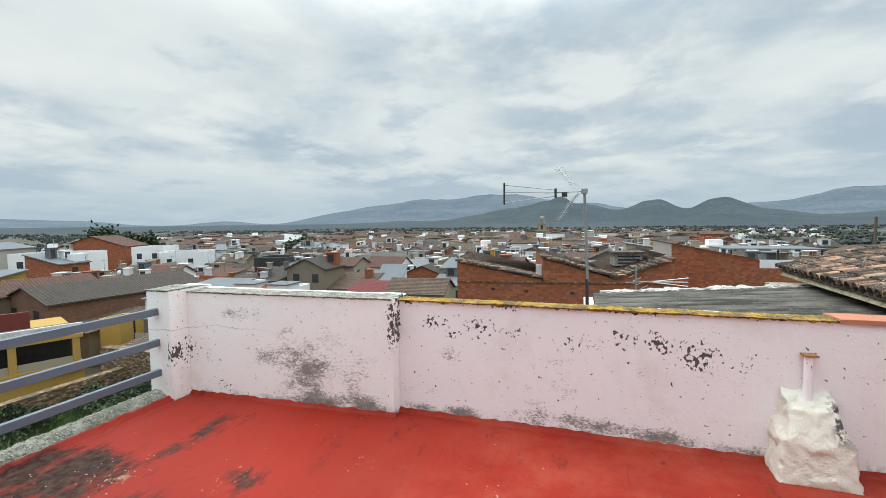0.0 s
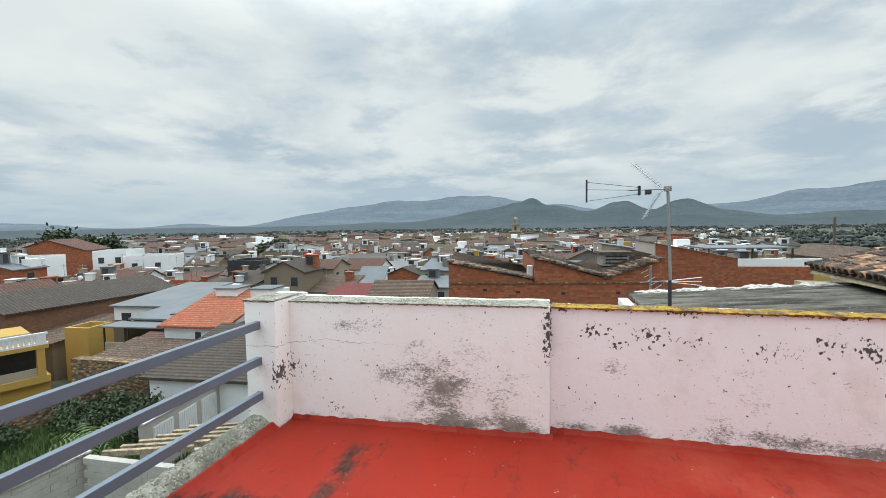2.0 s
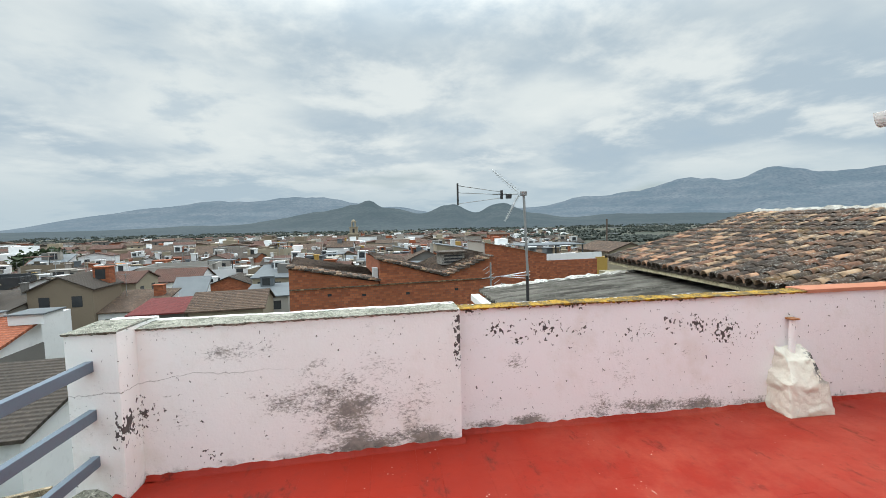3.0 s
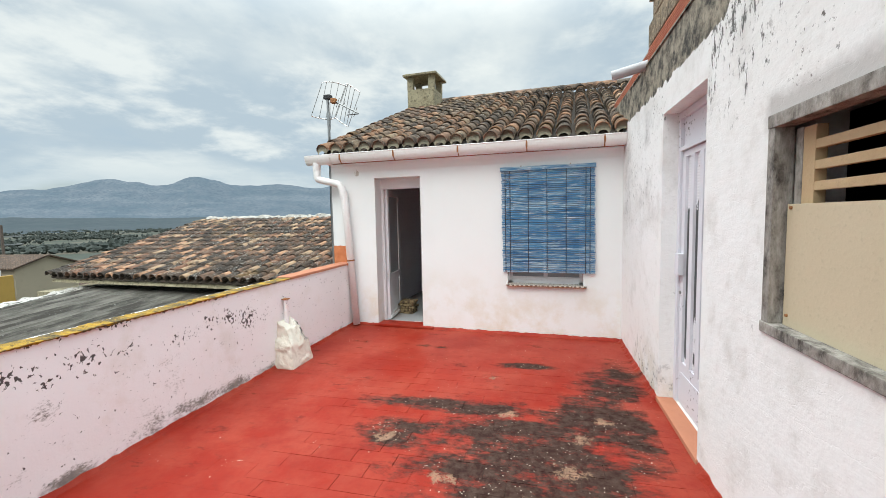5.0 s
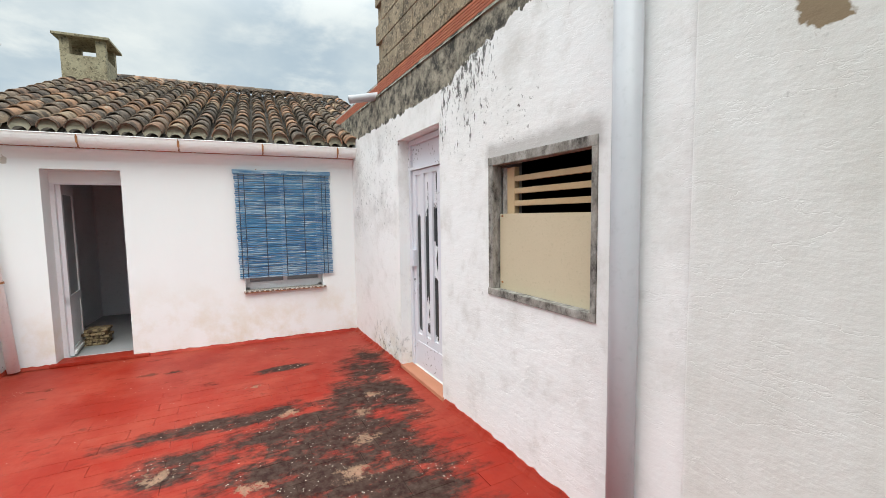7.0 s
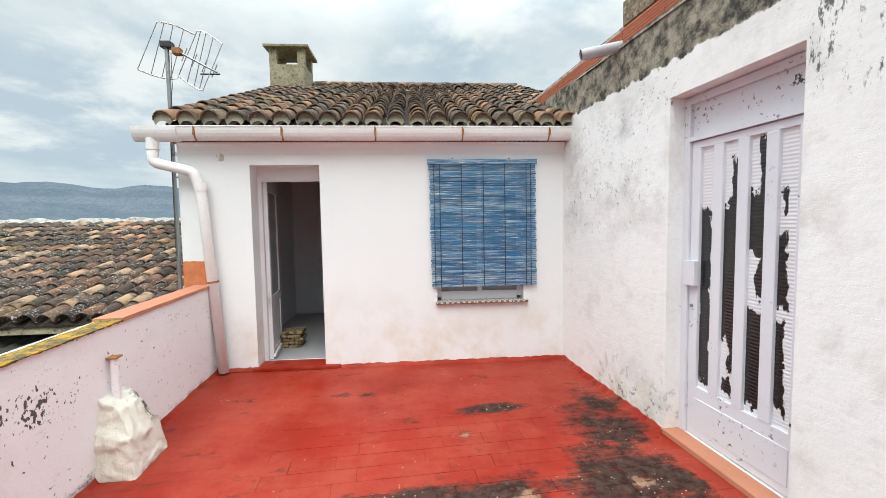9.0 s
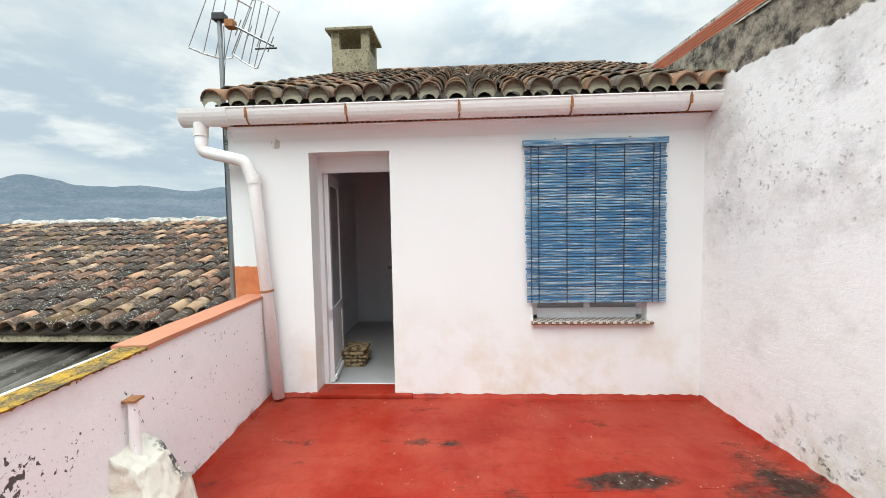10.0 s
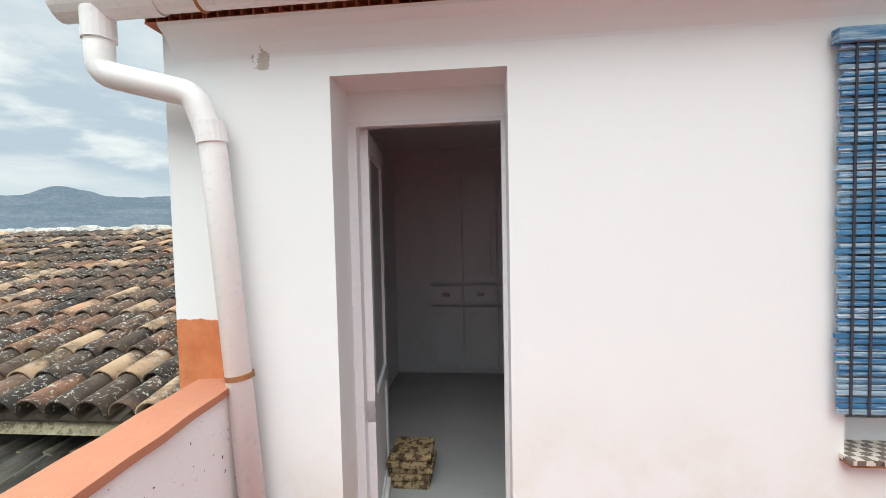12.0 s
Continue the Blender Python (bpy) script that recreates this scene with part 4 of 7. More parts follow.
# blue slatted blind
s_ = Surface("sun_bleached_blue_slat", 0.75)
w1, w2 = s_.noise(7.0, 6, 0.7, s_.stretch(1, 0.35, 1.6)), s_.noise(26.0, 6, 0.7, s_.stretch(1, 0.12, 2.5))
c_ = s_.mix(s_.rise(w1, 0.38, 0.62), (0.020, 0.105, 0.24), (0.055, 0.20, 0.36))
c_ = s_.mix(s_.rise(s_.calc("ADD", s_.calc("MULTIPLY", w2, 0.85), s_.calc("MULTIPLY", s_.random(), 0.12)), 0.47, 0.60, 0.0, 0.9), c_, (0.33, 0.45, 0.52))
streak_ = s_.noise(60.0, 5, 0.7, s_.stretch(1, 0.06, 1.4))
c_ = s_.mix(s_.rise(streak_, 0.565, 0.64, 0.0, 0.85), c_, (0.62, 0.65, 0.68))
BLUE = s_.done(c_, w2, 0.3, 0.004)
CORD = plain("dark_cord", (0.03, 0.035, 0.05), (0.05, 0.05, 0.07), 5, 60)
blind = thing("roller_blind", "faded blue wooden slat blind rolled down over the window", "blind", m=HOUSE)
part("head_rail", boxes((-0.052, -0.015, 0.305, 1.465, 2.125, 2.175), bevel=0.004), BLUE, blind)
NS = 57
bm_ = boxes((-0.006, 0.006, 0.0, 1.13, -0.0085, 0.0085), bevel=0.0025)
slat_me = bpy.data.meshes.new("slat")
bm_.to_mesh(slat_me)
bm_.free()
slat_me.materials.append(BLUE)
rnd_ = random.Random(5)
for i in range(NS):
    z = 2.112 - i * (2.112 - 0.84) / (NS - 1)
    y = 0.318 + rnd_.uniform(-0.007, 0.007) - 0.012 * (i / NS)
    share("slat", slat_me, pose(-0.032 + rnd_.uniform(-0.002, 0.002), y, z, rnd_.uniform(-0.12, 0.12), rnd_.uniform(-6, 6), 0), blind)
for y in (0.37, 0.42, 0.65, 0.88, 1.11, 1.34, 1.40):
    part("cord", tube(bmesh.new(), [(-0.041, y, 2.13), (-0.043, y - 0.004, 0.83)], 0.0045, 6), CORD, blind)
for y in (0.60, 1.20):
    part("hook", tube(bmesh.new(), [(0.0, y, 2.185), (-0.03, y, 2.185), (-0.033, y, 2.165)], 0.006, 6), RUST, blind)

# ---- tiled roofs ----
def tile_mesh(name, material, length=0.42, r0=0.095, r1=0.075, thick=0.014, sides=8):
    """One barrel tile: its wide end at the origin, running up along +x."""
    bm = bmesh.new()
    rings = []
    for x, r in ((0.0, r0), (length, r1)):
        for rr in (r, r - thick):
            rings.append([bm.verts.new((x, rr * math.cos(math.pi * k / sides), rr * 1.02 * math.sin(math.pi * k / sides))) for k in range(sides + 1)])
    o0, i0, o1, i1 = rings
    for k in range(sides):
        bm.faces.new((o0[k], o0[k + 1], o1[k + 1], o1[k]))
        bm.faces.new((i0[k + 1], i0[k], i1[k], i1[k + 1]))
        bm.faces.new((o0[k + 1], o0[k], i0[k], i0[k + 1]))
    bmesh.ops.recalc_face_normals(bm, faces=bm.faces)
    me = bpy.data.meshes.new(name)
    bm.to_mesh(me)
    bm.free()
    me.materials.append(material)
    me.polygons.foreach_set("use_smooth", [True] * len(me.polygons))
    return me


def bed_mesh(run, width, slope, pitch, thick=0.045):
    """The bed of channel tiles under the barrel tiles: wavy across, sloped up along +x."""
    bm = bmesh.new()
    n = round(width / pitch)
    per = 6
    lines = []
    for x, z in ((0.0, 0.0), (run, run * slope)):
        lines.append([bm.verts.new((x, i * pitch / per, z + 0.028 * math.cos(math.tau * i / per) - 0.012)) for i in range(n * per + 1)])
    low = [[bm.verts.new((v.co.x, v.co.y, v.co.z - thick)) for v in (ln[0], ln[-1])] for ln in lines]
    for i in range(n * per):
        bm.faces.new((lines[0][i], lines[1][i], lines[1][i + 1], lines[0][i + 1]))
    bm.faces.new((low[0][0], low[0][1], low[1][1], low[1][0]))
    bm.faces.new((*lines[0], low[0][1], low[0][0]))
    bm.faces.new((lines[0][0], low[0][0], low[1][0], lines[1][0]))
    bm.faces.new((lines[0][-1], lines[1][-1], low[1][1], low[0][1]))
    bmesh.ops.recalc_face_normals(bm, faces=bm.faces)
    return bm


def tiled_roof(parent, origin, run, width, slope, pitch, row, me, joined_mat, limit, seed, wob=0.012):
    """Barrel tiles in columns along +x; the limit nearest to the eave are pieces, the rest is joined."""
    rnd = random.Random(seed)
    ox, oy, oz = origin
    ang = -math.degrees(math.atan(slope))
    rows, cols = int(run / row), round(width / pitch) + 1
    count, rest = 0, bmesh.new()
    for r in range(rows):
        for c in range(cols):
            x = ox + r * row + rnd.uniform(-wob, wob)
            m = pose(x, oy + c * pitch + rnd.uniform(-wob, wob), oz + r * row * slope + 0.030 + rnd.uniform(-0.004, 0.006), rnd.uniform(-4, 4), ang + 2.0, rnd.uniform(-2, 2))
            if count < limit:
                share("roof_tile", me, m, parent)
                count += 1
            else:
                tmp = [rest.verts.new(m @ v.co) for v in me.vertices]
                for p in me.polygons:
                    f = rest.faces.new([tmp[i] for i in p.vertices])
                    f.smooth = True
    if len(rest.verts):
        ob = part("joined_roof_tiles", rest, joined_mat, parent)
        tagged(ob, kind="stuff")
    else:
        rest.free()


EAVE = (-0.15, 0.02, 2.495)
RSLOPE = 0.387
RUN = 4.68
PITCH = 0.22
# the bed's colour carries the shade between the tiles
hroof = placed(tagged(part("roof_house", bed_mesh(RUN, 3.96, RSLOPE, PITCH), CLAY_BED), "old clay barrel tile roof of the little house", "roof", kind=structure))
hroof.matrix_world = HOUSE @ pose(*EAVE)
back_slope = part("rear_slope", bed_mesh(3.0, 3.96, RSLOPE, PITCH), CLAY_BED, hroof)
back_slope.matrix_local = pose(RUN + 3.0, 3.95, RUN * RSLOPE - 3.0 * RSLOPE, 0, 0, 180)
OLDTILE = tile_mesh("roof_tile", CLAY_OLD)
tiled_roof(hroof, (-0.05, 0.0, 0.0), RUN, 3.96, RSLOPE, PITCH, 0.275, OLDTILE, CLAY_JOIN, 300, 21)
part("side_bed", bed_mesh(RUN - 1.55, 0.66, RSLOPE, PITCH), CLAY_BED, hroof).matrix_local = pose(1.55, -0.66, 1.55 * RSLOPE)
tiled_roof(hroof, (1.55, -0.66, 1.55 * RSLOPE), RUN - 1.55, 0.44, RSLOPE, PITCH, 0.275, OLDTILE, CLAY_JOIN, 0, 22)
RIDGE = tile_mesh("ridge_tile", CLAY_OLD, 0.40, 0.11, 0.10)
for i in range(13):
    share("ridge_tile", RIDGE, pose(RUN - 0.02, -0.67 + i * 0.36, RUN * RSLOPE + 0.03, 0, 0, 90), hroof)
# hollow clay bricks of the roof deck, seen end on, over a plastered cove
HB = bmesh.new()
box(HB, 0.0, 0.20, 0.0, 0.246, 0.0, 0.006)
box(HB, 0.0, 0.20, 0.0, 0.246, 0.034, 0.040)
for k in range(6):
    yk = 0.0 if k == 0 else 0.048 * k - 0.003
    box(HB, 0.0, 0.20, yk, yk + 0.007, 0.006, 0.034)
box(HB, 0.12, 0.20, 0.007, 0.239, 0.006, 0.034)
deck_me = bpy.data.meshes.new("deck_brick")
HB.to_mesh(deck_me)
HB.free()
deck_me.materials.append(HOLLOW)
rnd_ = random.Random(8)
for i in range(16):
    share("deck_brick", deck_me, pose(0.072 + rnd_.uniform(-0.004, 0.004), -0.02 + i * 0.249, -0.150 + rnd_.uniform(-0.003, 0.003), 0, 0, rnd_.uniform(-0.8, 0.8)), hroof)
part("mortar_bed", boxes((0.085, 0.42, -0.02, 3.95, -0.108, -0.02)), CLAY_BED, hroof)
cove = bmesh.new()
prof_ = [(0.066, -0.152), (0.30, -0.152), (0.30, -0.30), (0.153, -0.30), (0.148, -0.265), (0.130, -0.225), (0.108, -0.190), (0.070, -0.165)]
ends_ = [[cove.verts.new((x, y, z)) for x, z in prof_] for y in (-0.02, 3.905)]
for k in range(len(prof_)):
    cove.faces.new((ends_[0][k], ends_[0][k - 1], ends_[1][k - 1], ends_[1][k]))
cove.faces.new(ends_[0])
cove.faces.new(ends_[1])
bmesh.ops.recalc_face_normals(cove, faces=cove.faces)
part("cove", cove, HOUSEWASH, hroof, "whitewashed plaster cove under the eave")
PLUG = bmesh.new()
vs_ = [PLUG.verts.new((0.012, 0.088 * math.cos(math.pi * k / 10), 0.090 * math.sin(math.pi * k / 10))) for k in range(11)]
vs_ += [PLUG.verts.new((0.0, 0.060 * math.cos(math.pi * k / 6), -0.050 + 0.050 * math.sin(math.pi * k / 6))) for k in range(6, -1, -1)]
PLUG.faces.new(vs_)
plug_me = bpy.data.meshes.new("mortar_plug")
PLUG.to_mesh(plug_me)
PLUG.free()
plug_me.materials.append(plain("lichened_mortar_plug", (0.30, 0.275, 0.20), (0.17, 0.155, 0.11), 6.0, 40, strength=0.7))
for c in range(19):
    share("mortar_plug", plug_me, pose(-0.048, c * PITCH, 0.030), hroof)

# gutter, straps and downpipe
gut = thing("gutter", "white plastic gutter with rusty straps and a downpipe", "gutter", m=HOUSE)


def half_pipe(y0, y1, r, x, z, deep=1.75):
    bm = bmesh.new()
    rows = []
    for y in (y0, y1):
        for rr in (r, r - 0.006):
            rows.append([bm.verts.new((x + rr * math.cos(math.pi + math.pi * k / 12), y, z + rr * deep * math.sin(math.pi + math.pi * k / 12))) for k in range(13)])
    a, b, c, d = rows
    for k in range(12):
        bm.faces.new((a[k], a[k + 1], c[k + 1], c[k]))
        bm.faces.new((b[k + 1], b[k], d[k], d[k + 1]))
        bm.faces.new((a[k + 1], a[k], b[k], b[k + 1]))
    bm.faces.new((a[0], b[0], d[0], c[0]))
    bm.faces.new((a[12], c[12], d[12], b[12]))
    bm.faces.new(a)
    bm.faces.new(c)
    bmesh.ops.recalc_face_normals(bm, faces=bm.faces)
    return bm


GX, GZ = -0.135, 2.472
part("channel", half_pipe(-0.03, 3.98, 0.072, GX, GZ), PVC, gut, smooth=False)
part("lip", tube(bmesh.new(), [(GX - 0.070, -0.03, GZ), (GX - 0.070, 3.98, GZ)], 0.008, 8), PVC, gut)
part("end_piece", half_pipe(3.86, 4.27, 0.078, GX, GZ + 0.002), PVC, gut)
for y in (0.22, 1.11, 1.98, 2.88, 3.70):
    part("strap", tube(bmesh.new(), [(GX + 0.073 * math.cos(math.pi * (1 + k / 10)), y + 0.004 * math.sin(3 * k + y), GZ + 0.128 * math.sin(math.pi * (1 + k / 10))) for k in range(11)], 0.007, 6), RUST, gut, "rust-stained strap")
    part("rust_drip", boxes((GX - 0.0755, GX - 0.066, y - 0.012, y + 0.010, GZ - 0.085, GZ - 0.02), bevel=0.003), RUST, gut, "rust stain under the strap")
down = rounded([(GX, 4.12, GZ - 0.10), (GX, 4.12, 2.14), (-0.09, 3.775, 2.055), (-0.075, 3.72, 1.86), (-0.085, 3.585, 0.02)], 0.05)
part("downpipe", tube(bmesh.new(), down, 0.050, 18), PVC, gut, smooth=True)
part("pipe_socket", tube(bmesh.new(), [(-0.078, 3.731, 1.95), (-0.076, 3.722, 1.87)], 0.056, 18), PVC, gut)
part("pipe_socket", tube(bmesh.new(), [(GX, 4.12, GZ - 0.10), (GX, 4.12, GZ - 0.21)], 0.057, 18), PVC, gut)
part("pipe_clip", tube(bmesh.new(), [(-0.080, 3.650, 0.965), (-0.080, 3.648, 0.945)], 0.055, 16), RUST, gut, "rusty pipe clip")

# chimney on the roof
chim = thing("chimney", "square buff rendered chimney with open sides and a slab cap", "chimney", m=HOUSE @ pose(3.72, 3.80, 3.80))
part("shaft", boxes((-0.31, 0.31, -0.31, 0.31, 0.0, 0.58), bevel=0.01), BUFF, chim)
for sx in (-1, 1):
    for sy in (-1, 1):
        part("corner_post", boxes(sorted((sx * 0.31, sx * 0.20)) + sorted((sy * 0.31, sy * 0.18)) + [0.58, 0.86]), BUFF, chim)
part("inner_flue", boxes((-0.05, 0.12, -0.10, 0.10, 0.5, 0.66)), RUST, chim)
part("cap", boxes((-0.39, 0.39, -0.39, 0.39, 0.86, 0.905), bevel=0.012), BUFF, chim)
part("cap_crown", boxes((-0.27, 0.27, -0.27, 0.27, 0.905, 0.935), bevel=0.02), BUFF, chim)

# block wall that rises above the white wall
blocks = thing("wall_blocks", "stained concrete block wall on a course of hollow brick", "wall", kind=structure)
part("core", boxes((-0.94, 1.66, WALL_Y - 0.26, WALL_Y - 0.05, 2.93, 4.6)), BLOCK, blocks)
part("low_core", boxes((1.66, 5.2, WALL_Y - 0.24, WALL_Y - 0.05, 2.93, 3.10)), MORTAR, blocks)
bm_ = boxes((0, 0.39, 0, 0.04, 0, 0.19), bevel=0.006)
block_me = bpy.data.meshes.new("block")
bm_.to_mesh(block_me)
bm_.free()
block_me.materials.append(BLOCK)
bm_ = bmesh.new()
box(bm_, 0, 0.245, 0, 0.03, 0, 0.118)
for k in range(5):
    box(bm_, 0.0, 0.245, 0.03, 0.034, 0.008 + k * 0.022, 0.022 + k * 0.022)
hb_me = bpy.data.meshes.new("hollow_brick")
bm_.to_mesh(hb_me)
bm_.free()
hb_me.materials.append(HOLLOW)
for i in range(10):
    share("hollow_brick", hb_me, pose(-0.85 + i * 0.25, WALL_Y - 0.045, 2.94), blocks)
for i in range(14):
    share("hollow_brick", hb_me, pose(1.68 + i * 0.25, WALL_Y - 0.06, 2.94), blocks)
for r in range(8):
    for i in range(6):
        x = 1.66 - (i + 1) * 0.40 - (0.2 if r % 2 else 0.0)
        share("block", block_me, pose(x, WALL_Y - 0.052, 3.07 + r * 0.20), blocks)
part("mortar_lump", ragged_top(-0.94, 2.4, WALL_Y - 0.06, WALL_Y + 0.012, 2.91, 0.03, 60, 31), RUBBLE, blocks)
spout = thing("spout_pipe", "short grey plastic spout sticking out of the wall top", "pipe")
part("pipe", tube(bmesh.new(), [(1.69, WALL_Y - 0.08, 2.945), (1.78, WALL_Y + 0.28, 2.885)], 0.046, 16, cap=False), PVC_GREY, spout, smooth=True)
# black disc just inside the open end stands in for the pipe's inner shade
part("mouth_shade_disc", tube(bmesh.new(), [(1.7775, WALL_Y + 0.27, 2.8867), (1.775, WALL_Y + 0.26, 2.8883)], 0.042, 16), BLACK, spout)

# aerial beside the little house
def aerial_house():
    t = thing("roof_aerial", "steel mast with a grid reflector television aerial", "antenna", m=HOUSE)
    mx, my, mz = 0.30, 4.17, 3.42
    part("mast", tube(bmesh.new(), [(mx, my, 0.6), (mx, my, mz)], 0.021, 10), STEEL, t)
    part("wall_bracket", tube(bmesh.new(), [(mx, my, 2.05), (mx, HW - 0.02, 2.05)], 0.012, 6), STEEL, t)
    top = Vector((mx, my, mz))
    part("clamp", boxes((mx - 0.045, mx + 0.045, my - 0.06, my + 0.05, mz - 0.03, mz + 0.035), bevel=0.012), BLACK, t)
    rod = Vector((0.0, 0.11, -0.24))
    for centre, half in ((Vector((0.16, 0.08, 0.0)), Vector((0.17, -0.11, 0.012))), (Vector((0.02, -0.32, -0.14)), Vector((-0.08, -0.16, -0.10)))):
        bow = Vector((-0.03, 0.02, 0.03))
        rails = []
        for sg in (-1, 1):
            pts = [top + centre + half * k + rod * sg - sg * bow * (1 - k * k) for k in (-1.0, -0.5, 0.0, 0.5, 1.0)]
            rails.append(part("reflector_rail", tube(bmesh.new(), pts, 0.009, 6), PVC, t))
        for k in range(5):
            q = -1.0 + k * 0.5
            a = top + centre + half * q
            part("reflector_rod", tube(bmesh.new(), [a - rod + bow * (1 - q * q), a + rod - bow * (1 - q * q)], 0.0045, 5), STEEL, rails[0])
    boom = Vector((-0.03, -0.51, -0.28))
    part("boom", tube(bmesh.new(), [top - boom * 0.05, top + boom], 0.011, 8), STEEL, t)
    part("amplifier", boxes((mx - 0.05, mx + 0.03, my - 0.15, my - 0.07, mz - 0.10, mz - 0.03), bevel=0.01), RUST, t, "orange amplifier box")
    for k in range(4):
        p = top + boom * (0.35 + 0.2 * k)
        part("dipole", tube(bmesh.new(), [p - rod * 0.28, p + rod * 0.28], 0.005, 5), STEEL, t)
    part("director", tube(bmesh.new(), [top + boom + Vector((0.0, 0.17, -0.02)), top + boom + Vector((0.0, -0.03, -0.02))], 0.008, 6), BLACK, t)
    part("cable", tube(bmesh.new(), [top + Vector((-0.02, -0.05, -0.08)), (mx - 0.03, my - 0.05, 3.0), (mx - 0.025, my, 2.6), (mx - 0.03, my + 0.01, 1.2)], 0.004, 5), BLACK, t)
    for k in range(4):
        part("loose_wire", tube(bmesh.new(), rounded([(mx - 0.02, my, 2.36 - 0.03 * k), (mx - 0.12, my - 0.10 - 0.04 * k, 2.24 + 0.02 * k), (0.02, HW - 0.02 - 0.08 * k, 2.335)], 0.05), 0.003, 5), BLACK, t)
    return t


aerial_house()

# ---- neighbouring roofs ----
NROOF = pose(3.66, 3.75, 0.43, 0, 0, -3.5)
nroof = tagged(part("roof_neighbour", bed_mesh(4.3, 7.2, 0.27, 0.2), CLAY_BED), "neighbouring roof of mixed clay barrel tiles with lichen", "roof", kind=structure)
nroof.matrix_world = NROOF
NTILE = tile_mesh("roof_tile", CLAY_MIX, 0.42, 0.098, 0.078)
tiled_roof(nroof, (-0.05, 0.0, 0.0), 4.3, 7.2, 0.27, 0.2, 0.29, NTILE, CLAY_JOIN, 300, 33, 0.016)
part("ridge_mortar", ragged_top(0, 7.3, -0.12, 0.12, 0.0, 0.10, 80, 35), MORTAR, nroof, "pale mortar ridge").matrix_local = pose(4.3, 0, 4.3 * 0.27 + 0.02, 0, 0, 90)
part("eave_mortar", ragged_top(0, 7.2, -0.02, 0.10, -0.11, 0.08, 90, 36), BUFF, nroof, "mortar filling under the eave").matrix_local = pose(0.10, 0, 0.0, 0, 0, 90)
tagged(part("wall_neighbour", boxes((3.85, 8.6, 3.55, 11.0, -8.0, 0.14)), BUFF), "rendered wall of the neighbouring house", "wall", kind=structure)


def corrugated(x0, x1, y0, y1, z0, rise, pitch, amp, fall=0.0):
    """A sheet with waves running along x."""
    bm = bmesh.new()
    n = int((y1 - y0) / pitch * 6)
    a = [bm.verts.new((x0, y0 + (y1 - y0) * i / n, z0 + fall * i / n + amp * math.sin(math.tau * (y1 - y0) * i / n / pitch))) for i in range(n + 1)]
    b = [bm.verts.new((x1, v.co.y, v.co.z + rise)) for v in a]
    for i in range(n):
        bm.faces.new((a[i], b[i], b[i + 1], a[i + 1]))
    bmesh.ops.solidify(bm, geom=bm.faces[:], thickness=0.008)
    bmesh.ops.recalc_face_normals(bm, faces=bm.faces)
    return bm


sheet = tagged(part("roof_corrugated", corrugated(0.3, 4.4, 3.47, 10.15, -0.12, 0.30, 0.177, 0.05), FIBRE, smooth=True), "weathered grey corrugated fibre-cement roof", "roof", kind=structure)
part("white_verge", ragged_top(0.45, 4.3, 10.0, 10.4, 0.0, 0.08, 60, 41), MORTAR, sheet, "whitewashed mortar verge").matrix_local = pose(0, 0, -0.16, 0, -4.2, 0)
part("gutter_box", boxes((0.10, 0.30, 3.6, 10.1, -0.35, -0.20)), PVC, sheet)
tagged(part("wall_below_sheet", boxes((0.35, 4.4, 3.5, 10.1, -8.0, -0.3)), MORTAR), "rendered wall under the corrugated roof", "wall", kind=structure)

# tall aerial on a mast behind the parapet
def aerial_street():
    t = thing("tall_aerial", "tall steel mast with a three-rod and a yagi television aerial", "antenna")
    part("mast", tube(bmesh.new(), [(0.12, 6.02, -0.2), (0.10, 6.02, 0.75)], 0.022, 10), BLACK, t, "black painted foot of the mast")
    part("mast_top", tube(bmesh.new(), [(0.11, 6.02, 0.72), (0.06, 6.02, 1.93)], 0.018, 10), STEEL, t)
    part("clamp", boxes((0.02, 0.10, 5.98, 6.06, 1.87, 1.935), bevel=0.012), STEEL, t)
    part("boom", tube(bmesh.new(), [(0.06, 6.02, 1.90), (-0.42, 5.85, 1.885)], 0.009, 6), STEEL, t)
    for z0, z1 in ((0.09, 0.035), (0.0, 0.0), (-0.14, -0.045)):
        part("rod", tube(bmesh.new(), [(-0.92, 5.68, 1.90 + z0), (-0.30, 5.88, 1.885 + z1)], 0.006, 6), STEEL, t)
    part("end_plate", boxes((-0.94, -0.92, 5.66, 5.70, 1.74, 2.02), bevel=0.006), BLACK, t)
    part("end_plate", boxes((-0.31, -0.28, 5.86, 5.90, 1.82, 1.94), bevel=0.006), BLACK, t)
    part("feed_box", boxes((-0.22, -0.15, 5.89, 5.95, 1.83, 1.89), bevel=0.008), BLACK, t)
    for a, b in (((-0.02, 6.0, 1.92), (-0.30, 6.35, 2.28)), ((-0.02, 6.0, 1.88), (-0.26, 5.85, 1.52))):
        a, b = Vector(a), Vector(b)
        part("yagi_boom", tube(bmesh.new(), [a, b], 0.007, 6), STEEL, t)
        for k in range(1, 12):
            p = a.lerp(b, k / 12)
            part("element", tube(bmesh.new(), [p + Vector((-0.05, -0.06, -0.02)), p + Vector((0.05, 0.06, 0.02))], 0.0035, 5), STEEL, t)
    return t


aerial_street()

# ---- ground, town and hills ----
def ground_z(x, y):
    d = math.hypot(x, y)
    z = -9.5 - 0.028 * min(d, 450.0)
    return z - 2.0 * min(max((d - 450.0) / 800.0, 0.0), 1.0)


